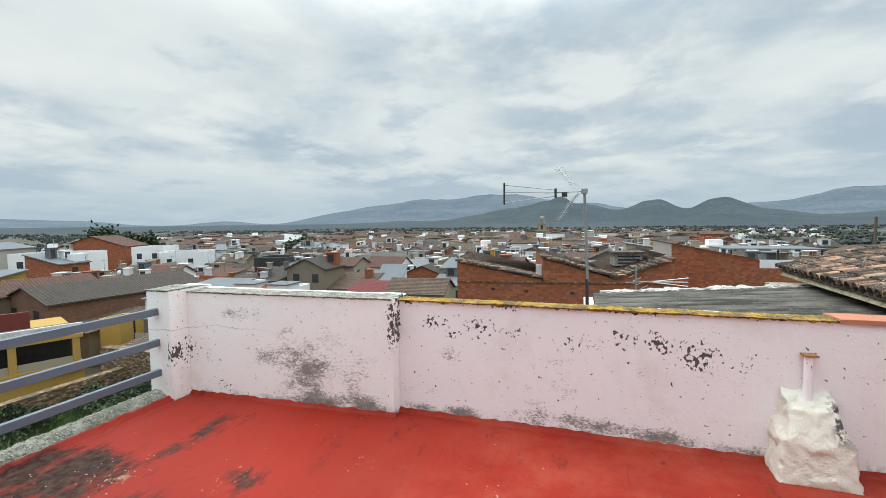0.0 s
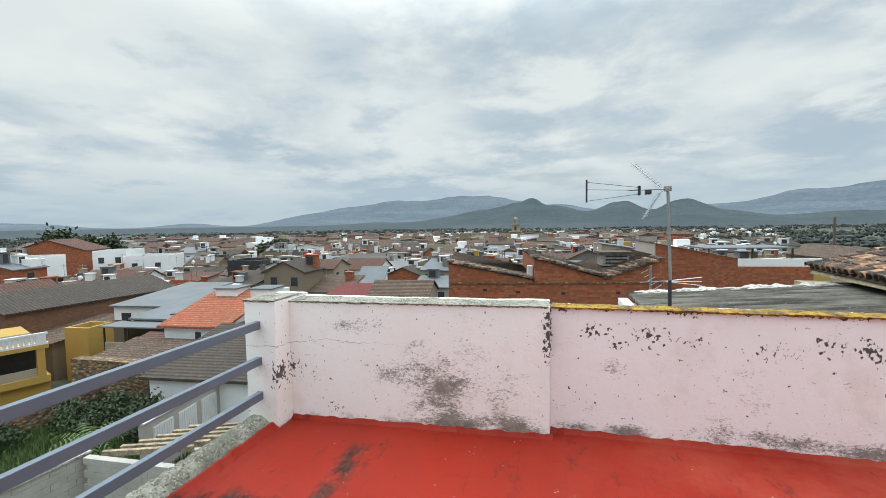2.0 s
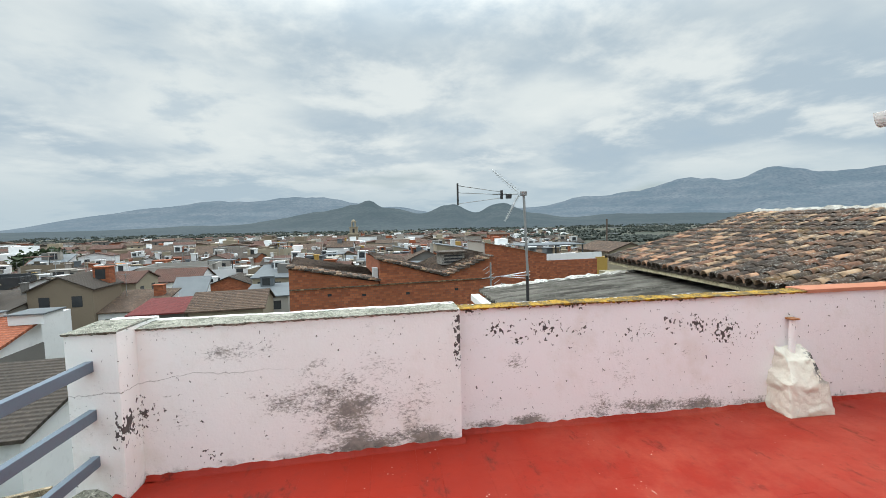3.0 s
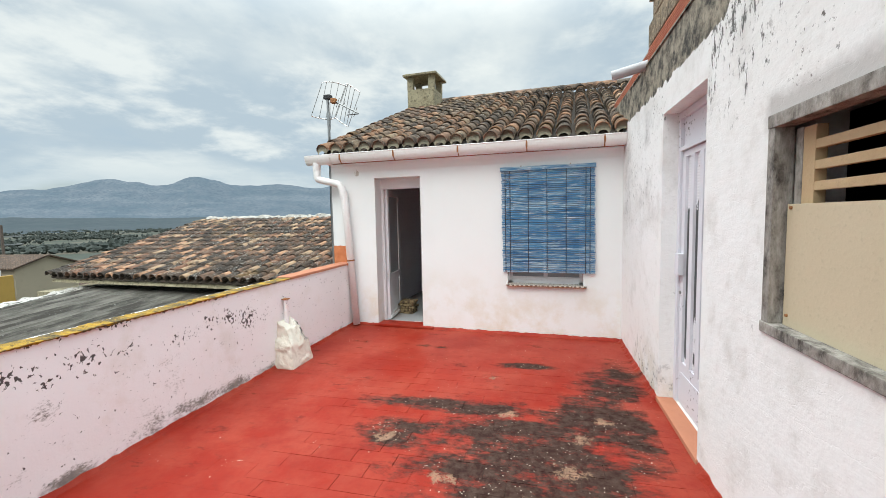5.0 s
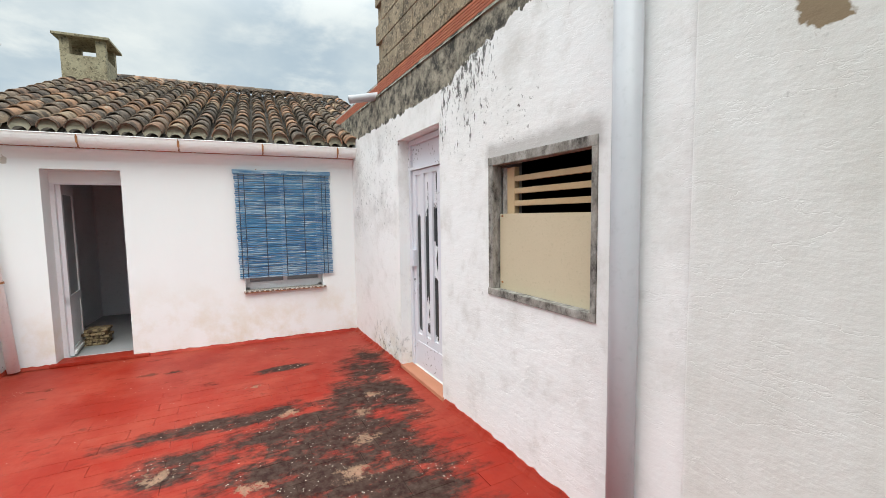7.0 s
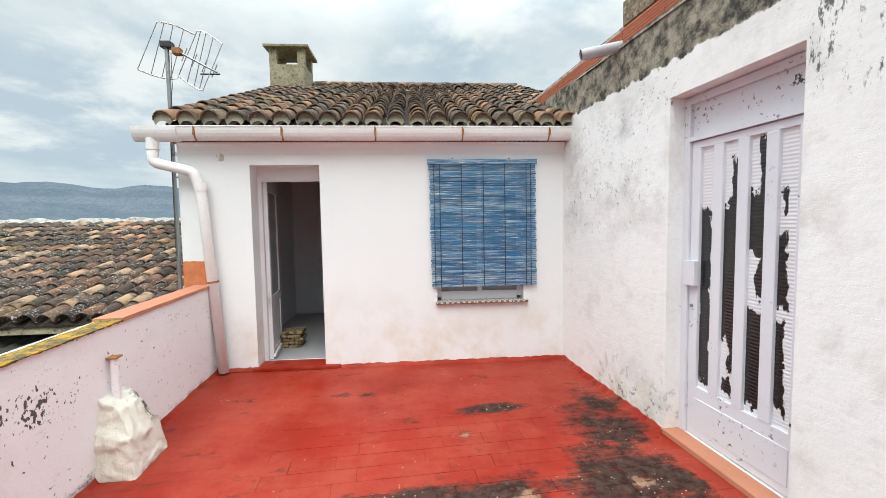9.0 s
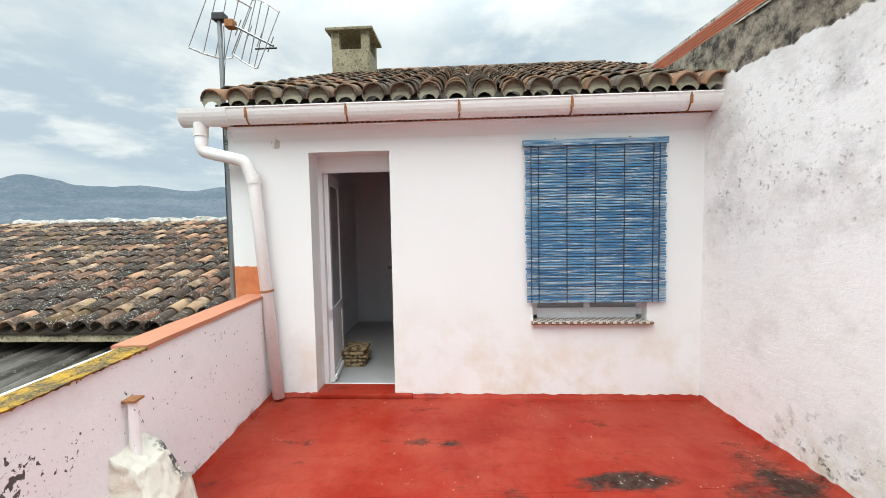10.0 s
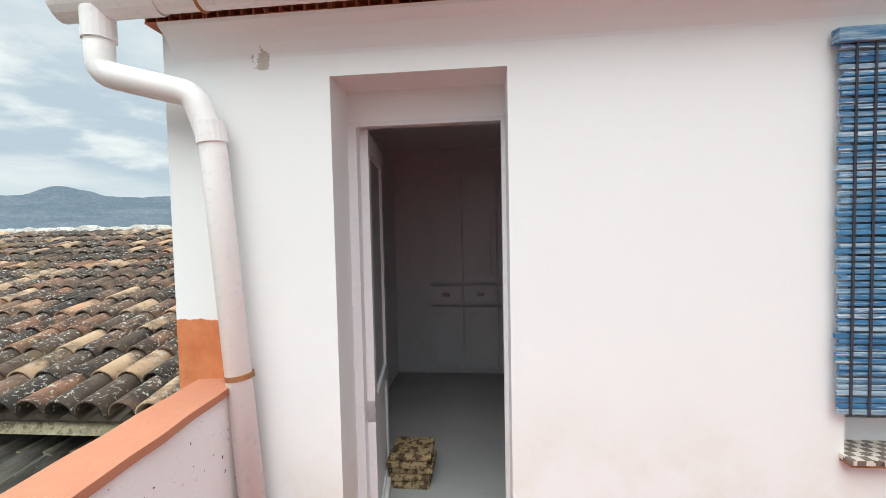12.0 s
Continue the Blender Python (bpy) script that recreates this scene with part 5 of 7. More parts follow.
s_ = Surface("valley_fields", 0.95)
n1, n2 = s_.noise(0.012, 4), s_.noise(0.11, 5)
c_ = s_.mix(s_.rise(n1, 0.42, 0.58), (0.030, 0.040, 0.027), (0.085, 0.074, 0.050))
c_ = s_.mix(s_.rise(n2, 0.46, 0.62, 0, 0.8), c_, (0.025, 0.032, 0.02))
FIELDS = s_.done(c_, n2, 0.4, 0.5)
bm_ = bmesh.new()
rings_ = []
for i in range(60):
    r = 4.0 * (1600.0 / 4.0) ** (i / 59.0) * (1.0 if i < 59 else 3.0)
    rings_.append([bm_.verts.new((r * math.cos(k * math.tau / 144), r * math.sin(k * math.tau / 144), ground_z(r, 0))) for k in range(144)])
for p, q in zip(rings_, rings_[1:]):
    for k in range(144):
        bm_.faces.new((p[k], q[k], q[(k + 1) % 144], p[(k + 1) % 144]))
bm_.faces.new(rings_[0])
bmesh.ops.recalc_face_normals(bm_, faces=bm_.faces)
tagged(part("ground", bm_, FIELDS), "valley ground of fields and scrub", "ground", kind=structure)


def hills(name, label, radius, humps, c1, c2, haze, seed, az0=-110.0, az1=115.0, base=-26.0):
    """A range of hills: humps of (azimuth, height in degrees, width in degrees)."""
    s = Surface(name + "_cover", 1.0)
    a, b = s.noise(0.006, 6, 0.62), s.noise(0.045, 5, 0.7)
    strata = s.noise(0.004, 5, 0.6, s.stretch(0.25, 0.25, 5.0))
    c = s.mix(s.rise(a, 0.40, 0.62), c1, c2)
    c = s.mix(s.rise(strata, 0.51, 0.57, 0, 0.5), c, tuple(v * 1.6 for v in c2))
    c = s.mix(s.rise(b, 0.44, 0.60, 0, 0.8), c, tuple(v * 0.35 for v in c1))
    # distance haze is put in as a constant bluish emission over the whole range
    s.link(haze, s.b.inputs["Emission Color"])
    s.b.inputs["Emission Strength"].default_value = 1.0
    m = s.done(c)
    bm = bmesh.new()
    n, rows = 420, []
    for i in range(n + 1):
        az = az0 + (az1 - az0) * i / n
        e = sum(h * math.exp(-((az - c0) / w) ** 2) for c0, h, w in humps)
        e += 0.14 * e ** 0.5 * noise.noise(Vector((az * 0.22, seed, 0))) + 0.07 * e ** 0.5 * noise.noise(Vector((az * 0.9, seed, 3)))
        top = math.tan(radians(max(e, 0.0))) * radius + 1.5
        col = []
        for j in range(9):
            t = j / 8.0
            r = radius * (0.62 + 0.38 * t)
            z = base + (top - base) * (t ** 1.5) + (1 - abs(2 * t - 1)) * 0.10 * (top - base) * noise.noise(Vector((az * 0.3, t * 3, seed)))
            col.append(bm.verts.new((r * math.sin(radians(az)), r * math.cos(radians(az)), z)))
        rows.append(col)
    for p, q in zip(rows, rows[1:]):
        for k in range(8):
            bm.faces.new((p[k], p[k + 1], q[k + 1], q[k]))
    bmesh.ops.recalc_face_normals(bm, faces=bm.faces)
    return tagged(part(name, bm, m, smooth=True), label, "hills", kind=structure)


# the last colour of each range is its painted haze glow
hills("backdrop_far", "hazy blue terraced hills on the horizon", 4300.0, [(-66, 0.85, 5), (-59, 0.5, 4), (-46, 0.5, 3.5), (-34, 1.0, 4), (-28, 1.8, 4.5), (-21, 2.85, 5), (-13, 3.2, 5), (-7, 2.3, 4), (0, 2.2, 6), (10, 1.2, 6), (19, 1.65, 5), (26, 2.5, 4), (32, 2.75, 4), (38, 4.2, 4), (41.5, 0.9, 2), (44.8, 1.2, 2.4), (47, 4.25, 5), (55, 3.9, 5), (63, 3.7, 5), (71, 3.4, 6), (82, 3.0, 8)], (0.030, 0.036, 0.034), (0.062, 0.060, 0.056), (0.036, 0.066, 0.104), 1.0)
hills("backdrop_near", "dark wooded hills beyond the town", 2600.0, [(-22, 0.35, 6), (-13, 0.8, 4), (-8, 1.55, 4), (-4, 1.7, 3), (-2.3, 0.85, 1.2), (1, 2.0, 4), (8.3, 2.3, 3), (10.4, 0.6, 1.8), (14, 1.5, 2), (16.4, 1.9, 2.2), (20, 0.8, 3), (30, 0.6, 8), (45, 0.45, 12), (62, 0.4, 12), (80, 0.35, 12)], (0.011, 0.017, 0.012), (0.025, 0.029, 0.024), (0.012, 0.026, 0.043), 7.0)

# town materials
def town_plaster(name, c):
    return plain(name, c, tuple(v * 0.86 for v in c), 0.25, 3.0, 0.9, 0.2)


def town_tiles(name, c1, c2, axis):
    """Far tiled roof: ridged relief across the slope in rows."""
    s = Surface(name, 0.9, local=True)
    v = s.x if axis == "x" else s.y
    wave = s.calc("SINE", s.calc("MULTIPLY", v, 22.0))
    n1, n2 = s.noise(0.9, 7, 0.7), s.noise(5.0, 6, 0.75)
    c = s.mix(s.rise(n1, 0.40, 0.60), c1, c2)
    c = s.mix(s.rise(s.noise(7.0, 4), 0.53, 0.60, 0.0, 0.7), c, tuple(min(k * 2.2, 0.6) for k in c2))
    c = s.mix(s.rise(n2, 0.40, 0.70), c, tuple(k * 0.45 for k in c1))
    # groove shade is mixed into the colour where the wave is low
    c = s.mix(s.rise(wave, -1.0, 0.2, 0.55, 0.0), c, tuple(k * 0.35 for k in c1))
    return s.done(c, wave, 0.8, 0.04)


def brick_mat(name, c1, c2, joint):
    s = Surface(name, 0.9, local=True)
    bk = s.node("ShaderNodeTexBrick")
    v = s.node("ShaderNodeCombineXYZ")
    s.t.links.new(s.calc("ADD", s.x, s.y), v.inputs[0])
    s.t.links.new(s.z, v.inputs[1])
    s.t.links.new(v.outputs[0], bk.inputs["Vector"])
    bk.inputs["Color1"].default_value, bk.inputs["Color2"].default_value, bk.inputs["Mortar"].default_value = (*c1, 1), (*c2, 1), (*joint, 1)
    bk.inputs["Scale"].default_value, bk.inputs["Mortar Size"].default_value = 1.0, 0.012
    bk.inputs["Brick Width"].default_value, bk.inputs["Row Height"].default_value = 0.30, 0.17
    c = s.mix(s.rise(s.noise(0.5, 6), 0.40, 0.68, 0, 0.6), bk.outputs[0], tuple(k * 0.6 for k in c1))
    c = s.mix(s.rise(s.noise(3.0, 4), 0.58, 0.66, 0, 0.5), c, tuple(min(k * 1.5, 0.6) for k in c2))
    return s.done(c, bk.outputs[1], 0.3, 0.02)


WALLS = [town_plaster("white_town_wall", (0.78, 0.78, 0.77)), town_plaster("cream_town_wall", (0.33, 0.28, 0.20)), town_plaster("grey_town_wall", (0.17, 0.16, 0.145)), town_plaster("ochre_town_wall", (0.42, 0.26, 0.06)), town_plaster("tan_town_wall", (0.21, 0.165, 0.115)), town_plaster("pale_town_wall", (0.37, 0.34, 0.30))]
TOWNBRICK = brick_mat("orange_brick_wall", (0.40, 0.125, 0.05), (0.21, 0.055, 0.024), (0.17, 0.085, 0.055))
BROWNBRICK = brick_mat("brown_brick_wall", (0.20, 0.095, 0.05), (0.14, 0.068, 0.04), (0.15, 0.105, 0.075))
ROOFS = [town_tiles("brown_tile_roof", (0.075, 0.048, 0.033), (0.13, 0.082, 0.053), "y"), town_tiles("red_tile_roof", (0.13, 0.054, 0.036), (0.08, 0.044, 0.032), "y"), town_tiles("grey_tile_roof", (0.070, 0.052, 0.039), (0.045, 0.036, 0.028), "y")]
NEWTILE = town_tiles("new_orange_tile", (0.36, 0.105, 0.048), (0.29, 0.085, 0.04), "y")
METAL = plain("grey_sheet_roof", (0.135, 0.15, 0.16), (0.10, 0.112, 0.12), 0.4, 3.0, 0.75, 0.1)
REDMETAL = town_tiles("dark_red_sheet_roof", (0.17, 0.03, 0.028), (0.14, 0.026, 0.024), "y")
FLATROOF = plain("dusty_flat_roof", (0.13, 0.12, 0.108), (0.08, 0.075, 0.068), 0.5, 4.0)
# near black for panes and posts, and for panels painted as shaded openings
DARKHOLE = plain("near_black_glass_and_shade", (0.03, 0.033, 0.036), (0.045, 0.047, 0.05), 1.0, 9.0, 0.25)
FRAMEWHITE = plain("white_town_trim", (0.62, 0.62, 0.61), (0.54, 0.54, 0.53), 1.0, 9.0)
DARKWALL = stones("dark_stone_rubble", ((0.22, 0.13, 0.06), (0.13, 0.085, 0.05), (0.30, 0.20, 0.11)), (0.07, 0.055, 0.04), 4.5)


def gable_mesh(w, d, rise, over, axis):
    """Two slopes, the ridge along the given axis, with some thickness; z = 0 at the wall top."""
    bm = bmesh.new()
    a, b = (w / 2 + over, d / 2 + over)
    sl = rise / (b if axis == "x" else a)
    if axis == "x":
        pts = [(-b, 0), (0, rise), (b, 0), (b, -0.14), (0, rise - 0.14), (-b, -0.14)]
        l = [[bm.verts.new((x, p, q)) for p, q in pts] for x in (-a, a)]
    else:
        pts = [(-a, 0), (0, rise), (a, 0), (a, -0.14), (0, rise - 0.14), (-a, -0.14)]
        l = [[bm.verts.new((p, y, q)) for p, q in pts] for y in (-b, b)]
    for k in range(6):
        bm.faces.new((l[0][k], l[0][(k + 1) % 6], l[1][(k + 1) % 6], l[1][k]))
    for s in l:
        bm.faces.new((s[0], s[1], s[4], s[5]))
        bm.faces.new((s[1], s[2], s[3], s[4]))
    bmesh.ops.recalc_face_normals(bm, faces=bm.faces)
    return bm


def shed_mesh(w, d, rise, over):
    """One slope, high along +y."""
    bm = bmesh.new()
    a, b = w / 2 + over, d / 2 + over
    vs = [bm.verts.new(p) for p in ((-a, -b, 0), (a, -b, 0), (a, b, rise), (-a, b, rise), (-a, -b, -0.14), (a, -b, -0.14), (a, b, rise - 0.14), (-a, b, rise - 0.14))]
    for f in ((0, 1, 2, 3), (4, 5, 6, 7), (0, 1, 5, 4), (1, 2, 6, 5), (2, 3, 7, 6), (3, 0, 4, 7)):
        bm.faces.new([vs[i] for i in f])
    bmesh.ops.recalc_face_normals(bm, faces=bm.faces)
    return bm


def wall_mesh(w, d, h, roof, rise, axis):
    """Four walls with their gables, from -h to 0 and above."""
    bm = box(bmesh.new(), -w / 2, w / 2, -d / 2, d / 2, -h, 0)
    if roof == "gable":
        ends = [((-w / 2, -d / 2, 0), (-w / 2, d / 2, 0), (-w / 2, 0, rise - 0.12)), ((w / 2, -d / 2, 0), (w / 2, d / 2, 0), (w / 2, 0, rise - 0.12))] if axis == "x" else [((-w / 2, -d / 2, 0), (w / 2, -d / 2, 0), (0, -d / 2, rise - 0.12)), ((-w / 2, d / 2, 0), (w / 2, d / 2, 0), (0, d / 2, rise - 0.12))]
        for e in ends:
            bm.faces.new([bm.verts.new(p) for p in e])
    elif roof == "shed":
        q = rise - 0.12
        for ps in (((-w / 2, -d / 2, 0), (-w / 2, d / 2, 0), (-w / 2, d / 2, q)), ((w / 2, -d / 2, 0), (w / 2, d / 2, 0), (w / 2, d / 2, q)), ((-w / 2, d / 2, 0), (w / 2, d / 2, 0), (w / 2, d / 2, q), (-w / 2, d / 2, q))):
            bm.faces.new([bm.verts.new(p) for p in ps])
    bmesh.ops.recalc_face_normals(bm, faces=bm.faces)
    return bm


def town_house(x, y, ztop, rot, w, d, roof, wall, roofmat, rise=1.2, axis="x", h=None, windows=2, label="", group="houses of the town", over=0.25):
    """A town house; ztop is the height of its wall top, its front looks along its own -y."""
    h = h or ztop - ground_z(x, y) + 0.5
    t = thing("town_house", label or "plastered town house with a tiled roof", "house", group, pose(x, y, ztop, 0, 0, rot))
    body = part("wall", wall_mesh(w, d, h, roof, rise, axis), wall, t)
    if roof == "gable":
        part("roof", gable_mesh(w, d, rise, over, axis), roofmat, t).location.z = 0.03
    elif roof == "shed":
        part("roof", shed_mesh(w, d, rise, over), roofmat, t).location.z = 0.03
    else:
        part("roof", boxes((-w / 2 + 0.2, w / 2 - 0.2, -d / 2 + 0.2, d / 2 - 0.2, 0.0, 0.06)), roofmat, t)
        part("parapet", boxes((-w / 2, w / 2, -d / 2, -d / 2 + 0.2, 0.0, 0.7), (-w / 2, w / 2, d / 2 - 0.2, d / 2, 0.0, 0.7), (-w / 2, -w / 2 + 0.2, -d / 2 + 0.2, d / 2 - 0.2, 0.0, 0.7), (w / 2 - 0.2, w / 2, -d / 2 + 0.2, d / 2 - 0.2, 0.0, 0.7)), wall, t)
    for k in range(windows):
        wx = -w / 2 + (k + 0.5) * w / windows
        part("window", boxes((wx - 0.5, wx + 0.5, -d / 2 - 0.03, -d / 2 + 0.05, -1.9, -0.7)), DARKHOLE, t)
    return t



# near houses, one by one
REDBRICKPAINT = town_plaster("dark_red_paint", (0.14, 0.028, 0.02))

def brick_sheds():
    """The long brick building with its three sloped roofs."""
    t = thing("brick_warehouse", "orange brick warehouse with three sloped tile roofs", "building", m=pose(-1.2, 30.85, -2.85, 0, 0, 9))
    part("base_wall", boxes((-7.5, 7.6, 0.0, 9.0, -7.5, 0.0)), TOWNBRICK, t)
    part("ledge", boxes((-7.5, 7.6, -0.06, 0.0, -0.05, 0.05)), DARKWALL, t)
    for x0, x1, z0, z1 in ((-7.5, -1.4, 1.45, 0.20), (-1.3, 3.6, 1.75, 0.30), (3.6, 7.5, 0.30, 1.75)):
        bm = bmesh.new()
        vs = [bm.verts.new(p) for p in ((x0, 0.02, 0), (x1, 0.02, 0), (x1, 0.02, z1), (x0, 0.02, z0), (x0, 9, 0), (x1, 9, 0), (x1, 9, z1), (x0, 9, z0))]
        for f in ((0, 1, 2, 3), (4, 5, 6, 7), (0, 3, 7, 4), (1, 2, 6, 5)):
            bm.faces.new([vs[i] for i in f])
        bmesh.ops.recalc_face_normals(bm, faces=bm.faces)
        part("gable_wall", bm, TOWNBRICK, t)
        n = int((x1 - x0) / 0.36)
        roof = bmesh.new()
        rr = random.Random(int(x0 * 10) + 99)
        for r in range(n):
            xa = x0 - 0.15 + (x1 - x0 + 0.2) * r / n
            za = z0 + (z1 - z0) * r / n + 0.05
            for c in range(7):
                yy = -0.12 + c * 0.30
                box(roof, xa, xa + 0.52, yy, yy + 0.2, za + rr.uniform(-0.02, 0.02), za + 0.12 + rr.uniform(-0.02, 0.03))
        part("eave_tiles", roof, CLAY_JOIN, t)
        bm = bmesh.new()
        vs = [bm.verts.new(p) for p in ((x0 - 0.1, 1.9, z0 + 0.1), (x1 + 0.1, 1.9, z1 + 0.1), (x1 + 0.1, 9.1, z1 + 0.25), (x0 - 0.1, 9.1, z0 + 0.25))]
        bm.faces.new(vs)
        bmesh.ops.solidify(bm, geom=bm.faces[:], thickness=0.12)
        part("roof", bm, ROOFS[0], t)
    for x, z in ((-2.6, -0.75), (0.6, -0.85), (-5.0, -0.6), (4.4, -0.8)):
        # dark panels on the wall face stand in for the shade inside holes
        part("vent_hole", boxes((x, x + 0.28, -0.012, 0.03, z, z + 0.17)), DARKHOLE, t)
    part("air_unit", boxes((-1.75, -1.35, 0.5, 0.9, 0.4, 1.2), bevel=0.03), FRAMEWHITE, t, "white air conditioning unit")
    hut = part("dormer", boxes((4.3, 6.3, 3.0, 4.6, 0.9, 1.85)), OLDWOOD, t, "wooden roof hutch")
    part("dormer_roof", boxes((4.1, 6.5, 2.8, 4.8, 1.85, 1.98)), CLAY_JOIN, hut)
    for k in range(3):
        # slits between boards, painted dark as shade
        part("gap", boxes((4.5, 6.1, 2.97, 3.0, 1.05 + k * 0.26, 1.17 + k * 0.26)), DARKHOLE, hut)


def tall_brick_house():
    t = thing("brick_house", "tall orange brick house with a sloping top and grey side", "house", m=pose(7.4, 39.3, -1.75, 0, 0, 4.5))
    bm = bmesh.new()
    vs = [bm.verts.new(p) for p in ((0, 0, -8), (6.4, 0, -8), (6.4, 0, 0), (0, 0, 1.3), (0, 6, -8), (6.4, 6, -8), (6.4, 6, 0), (0, 6, 1.3))]
    for f in ((0, 1, 2, 3), (4, 5, 6, 7), (1, 2, 6, 5)):
        bm.faces.new([vs[i] for i in f])
    bmesh.ops.recalc_face_normals(bm, faces=bm.faces)
    part("wall", bm, TOWNBRICK, t)
    part("side_wall", boxes((-0.08, 0.0, 0.02, 6.0, -8, 1.25)), WALLS[5], t, "cream plaster side wall")
    w = part("window", boxes((-0.14, -0.06, 1.2, 2.2, -1.2, 0.2)), FRAMEWHITE, t)
    part("pane", boxes((-0.16, -0.12, 1.3, 2.1, -1.1, 0.1)), DARKHOLE, w)
    bm = bmesh.new()
    bm.faces.new([bm.verts.new(p) for p in ((-0.2, -0.12, 1.36), (6.5, -0.12, 0.02), (6.5, 6.2, 0.02), (-0.2, 6.2, 1.36))])
    bmesh.ops.solidify(bm, geom=bm.faces[:], thickness=0.1)
    part("roof", bm, MORTAR, t)
    w = thing("brick_yard_wall", "low orange brick yard wall", "wall", m=pose(13.7, 39.8, -2.45, 0, 0, 5))
    part("wall", boxes((0, 5.7, 0, 0.3, -7, 0)), TOWNBRICK, w)
    part("painted_end", boxes((5.7, 6.9, 0, 0.3, -7, 0.15)), WALLS[3], w, "orange painted end")
    c = thing("metal_canopy", "grey sheet metal canopy on posts over a terrace", "canopy", m=pose(16.8, 48.1, -1.3, 0, 0, 5))
    part("roof_sheet", boxes((-4.0, 4.0, -2.5, 2.5, 0.0, 0.1)), METAL, c)
    for x in (-3.6, 0.2, 3.6):
        part("post", boxes((x, x + 0.12, -2.4, -2.28, -2.2, 0.0)), DARKHOLE, c)
    part("parapet", boxes((-4.2, 6.0, -2.6, -2.4, -7.0, -0.95)), WALLS[0], c)
    g = thing("cream_house", "cream rendered house with a shallow gable", "house", m=pose(26.6, 50.1, -2.3, 0, 0, 5))
    part("wall", wall_mesh(5.5, 7, 8, "gable", 1.0, "y"), WALLS[1], g)
    part("roof", gable_mesh(5.5, 7, 1.0, 0.25, "y"), ROOFS[0], g).location.z = 0.03


brick_sheds()
tall_brick_house()


def orange_roof_house():
    t = thing("orange_roof_house", "white house with a bright orange tiled roof", "house", m=pose(-24.4, 24.9, -4.95, 0, 0, 6))
    part("wall", wall_mesh(4.4, 5.4, 5.5, "shed", 1.5, "x"), WALLS[0], t)
    part("side_wall", boxes((2.2, 2.28, -2.7, 2.7, -5, -0.1)), WALLS[2], t, "grey rendered side wall")
    part("roof", shed_mesh(4.4, 5.4, 1.5, 0.3), NEWTILE, t).location.z = 0.03
    part("window", boxes((0.1, 0.5, -2.74, -2.68, -1.0, -0.4)), DARKHOLE, t)
    part("door", boxes((-0.5, 0.6, -2.74, -2.68, -2.9, -1.7)), DARKHOLE, t)
    a = bmesh.new()
    for k in range(9):
        vs = [a.verts.new(p) for p in ((-1.6 + k * 0.3, -2.7, -1.35), (-1.6 + k * 0.3 + 0.27, -2.7, -1.35), (-1.6 + k * 0.3 + 0.27, -3.5, -1.65), (-1.6 + k * 0.3, -3.5, -1.65))]
        a.faces.new(vs)
    bmesh.ops.solidify(a, geom=a.faces[:], thickness=0.03)
    part("awning", a, town_plaster("yellow_awning", (0.50, 0.40, 0.12)), t, "yellow striped awning")
    for x in (-1.6, 1.3):
        h = part("skylight_hood", boxes((x, x + 1.7, 1.6, 3.4, 1.2, 1.75)), WALLS[0], t)
        part("hood_sheet", boxes((x - 0.1, x + 1.8, 1.5, 3.5, 1.75, 1.83)), METAL, h)


orange_roof_house()


def yellow_house():
    t = thing("yellow_balcony_house", "yellow house with dark arcades and a white balustrade", "house", m=pose(-36.7, 14.5, -6.2, 0, 0, 68))
    yl = WALLS[3]
    part("wall", boxes((-14, 6.2, 0.9, 9, -4.5, 0.0)), yl, t)
    # a dark sheet in place of the shade inside the arcade
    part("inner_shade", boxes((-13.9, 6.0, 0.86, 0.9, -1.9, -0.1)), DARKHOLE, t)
    part("floor_band", boxes((-14, 6.2, -0.6, 0.9, -0.12, 0.14)), yl, t)
    part("lower_band", boxes((-14, 6.2, -0.6, 0.9, -2.4, -1.95)), yl, t)
    part("lower_wall", boxes((-14, 6.2, -0.2, 0.9, -4.5, -2.4)), yl, t)
    for k in range(7):
        part("pillar", boxes((-13.6 + k * 3.2, -13.2 + k * 3.2, -0.55, -0.15, -1.95, -0.12)), yl, t)
    b = part("balustrade", boxes((-14, 6.2, -0.55, -0.35, 0.78, 0.92), (-14, 6.2, -0.55, -0.35, 0.14, 0.26)), FRAMEWHITE, t, "white concrete balustrade")
    for k in range(80):
        if k % 10 < 8:
            part("baluster", boxes((-13.9 + k * 0.25, -13.75 + k * 0.25, -0.52, -0.38, 0.26, 0.78)), FRAMEWHITE, b)
        elif k % 10 == 8:
            part("baluster_pier", boxes((-13.9 + k * 0.25, -13.4 + k * 0.25, -0.54, -0.36, 0.26, 0.78)), FRAMEWHITE, b)
    for k in range(6):
        part("arcade_rail", boxes((-13.2 + k * 3.2, -10.4 + k * 3.2, -0.45, -0.35, -1.95, -1.4)), WALLS[1], t)
    part("terrace_back", boxes((-14, 4.0, 5.2, 5.5, 0.0, 1.3)), REDBRICKPAINT, t, "dark red painted wall")
    part("roof_deck", boxes((-14, 6.2, 0.3, 5.2, 0.0, 0.03)), FLATROOF, t)


yellow_house()

town_house(-18.2, 19.2, -5.8, 6, 5.6, 5.6, "shed", WALLS[0], ROOFS[2], 1.2, windows=1, label="white shed with an old grey-brown tiled roof", over=0.3)
town_house(-24.0, 20.0, -6.25, 3, 7.8, 3.2, "shed", BROWNBRICK, ROOFS[0], 0.5, windows=3, label="brown brick outhouse with an old tiled roof")
town_house(-43.8, 28.0, -7.7, -6, 7.0, 6.5, "shed", WALLS[4], ROOFS[0], 0.8, windows=1, label="low tan house with a brown tiled roof")
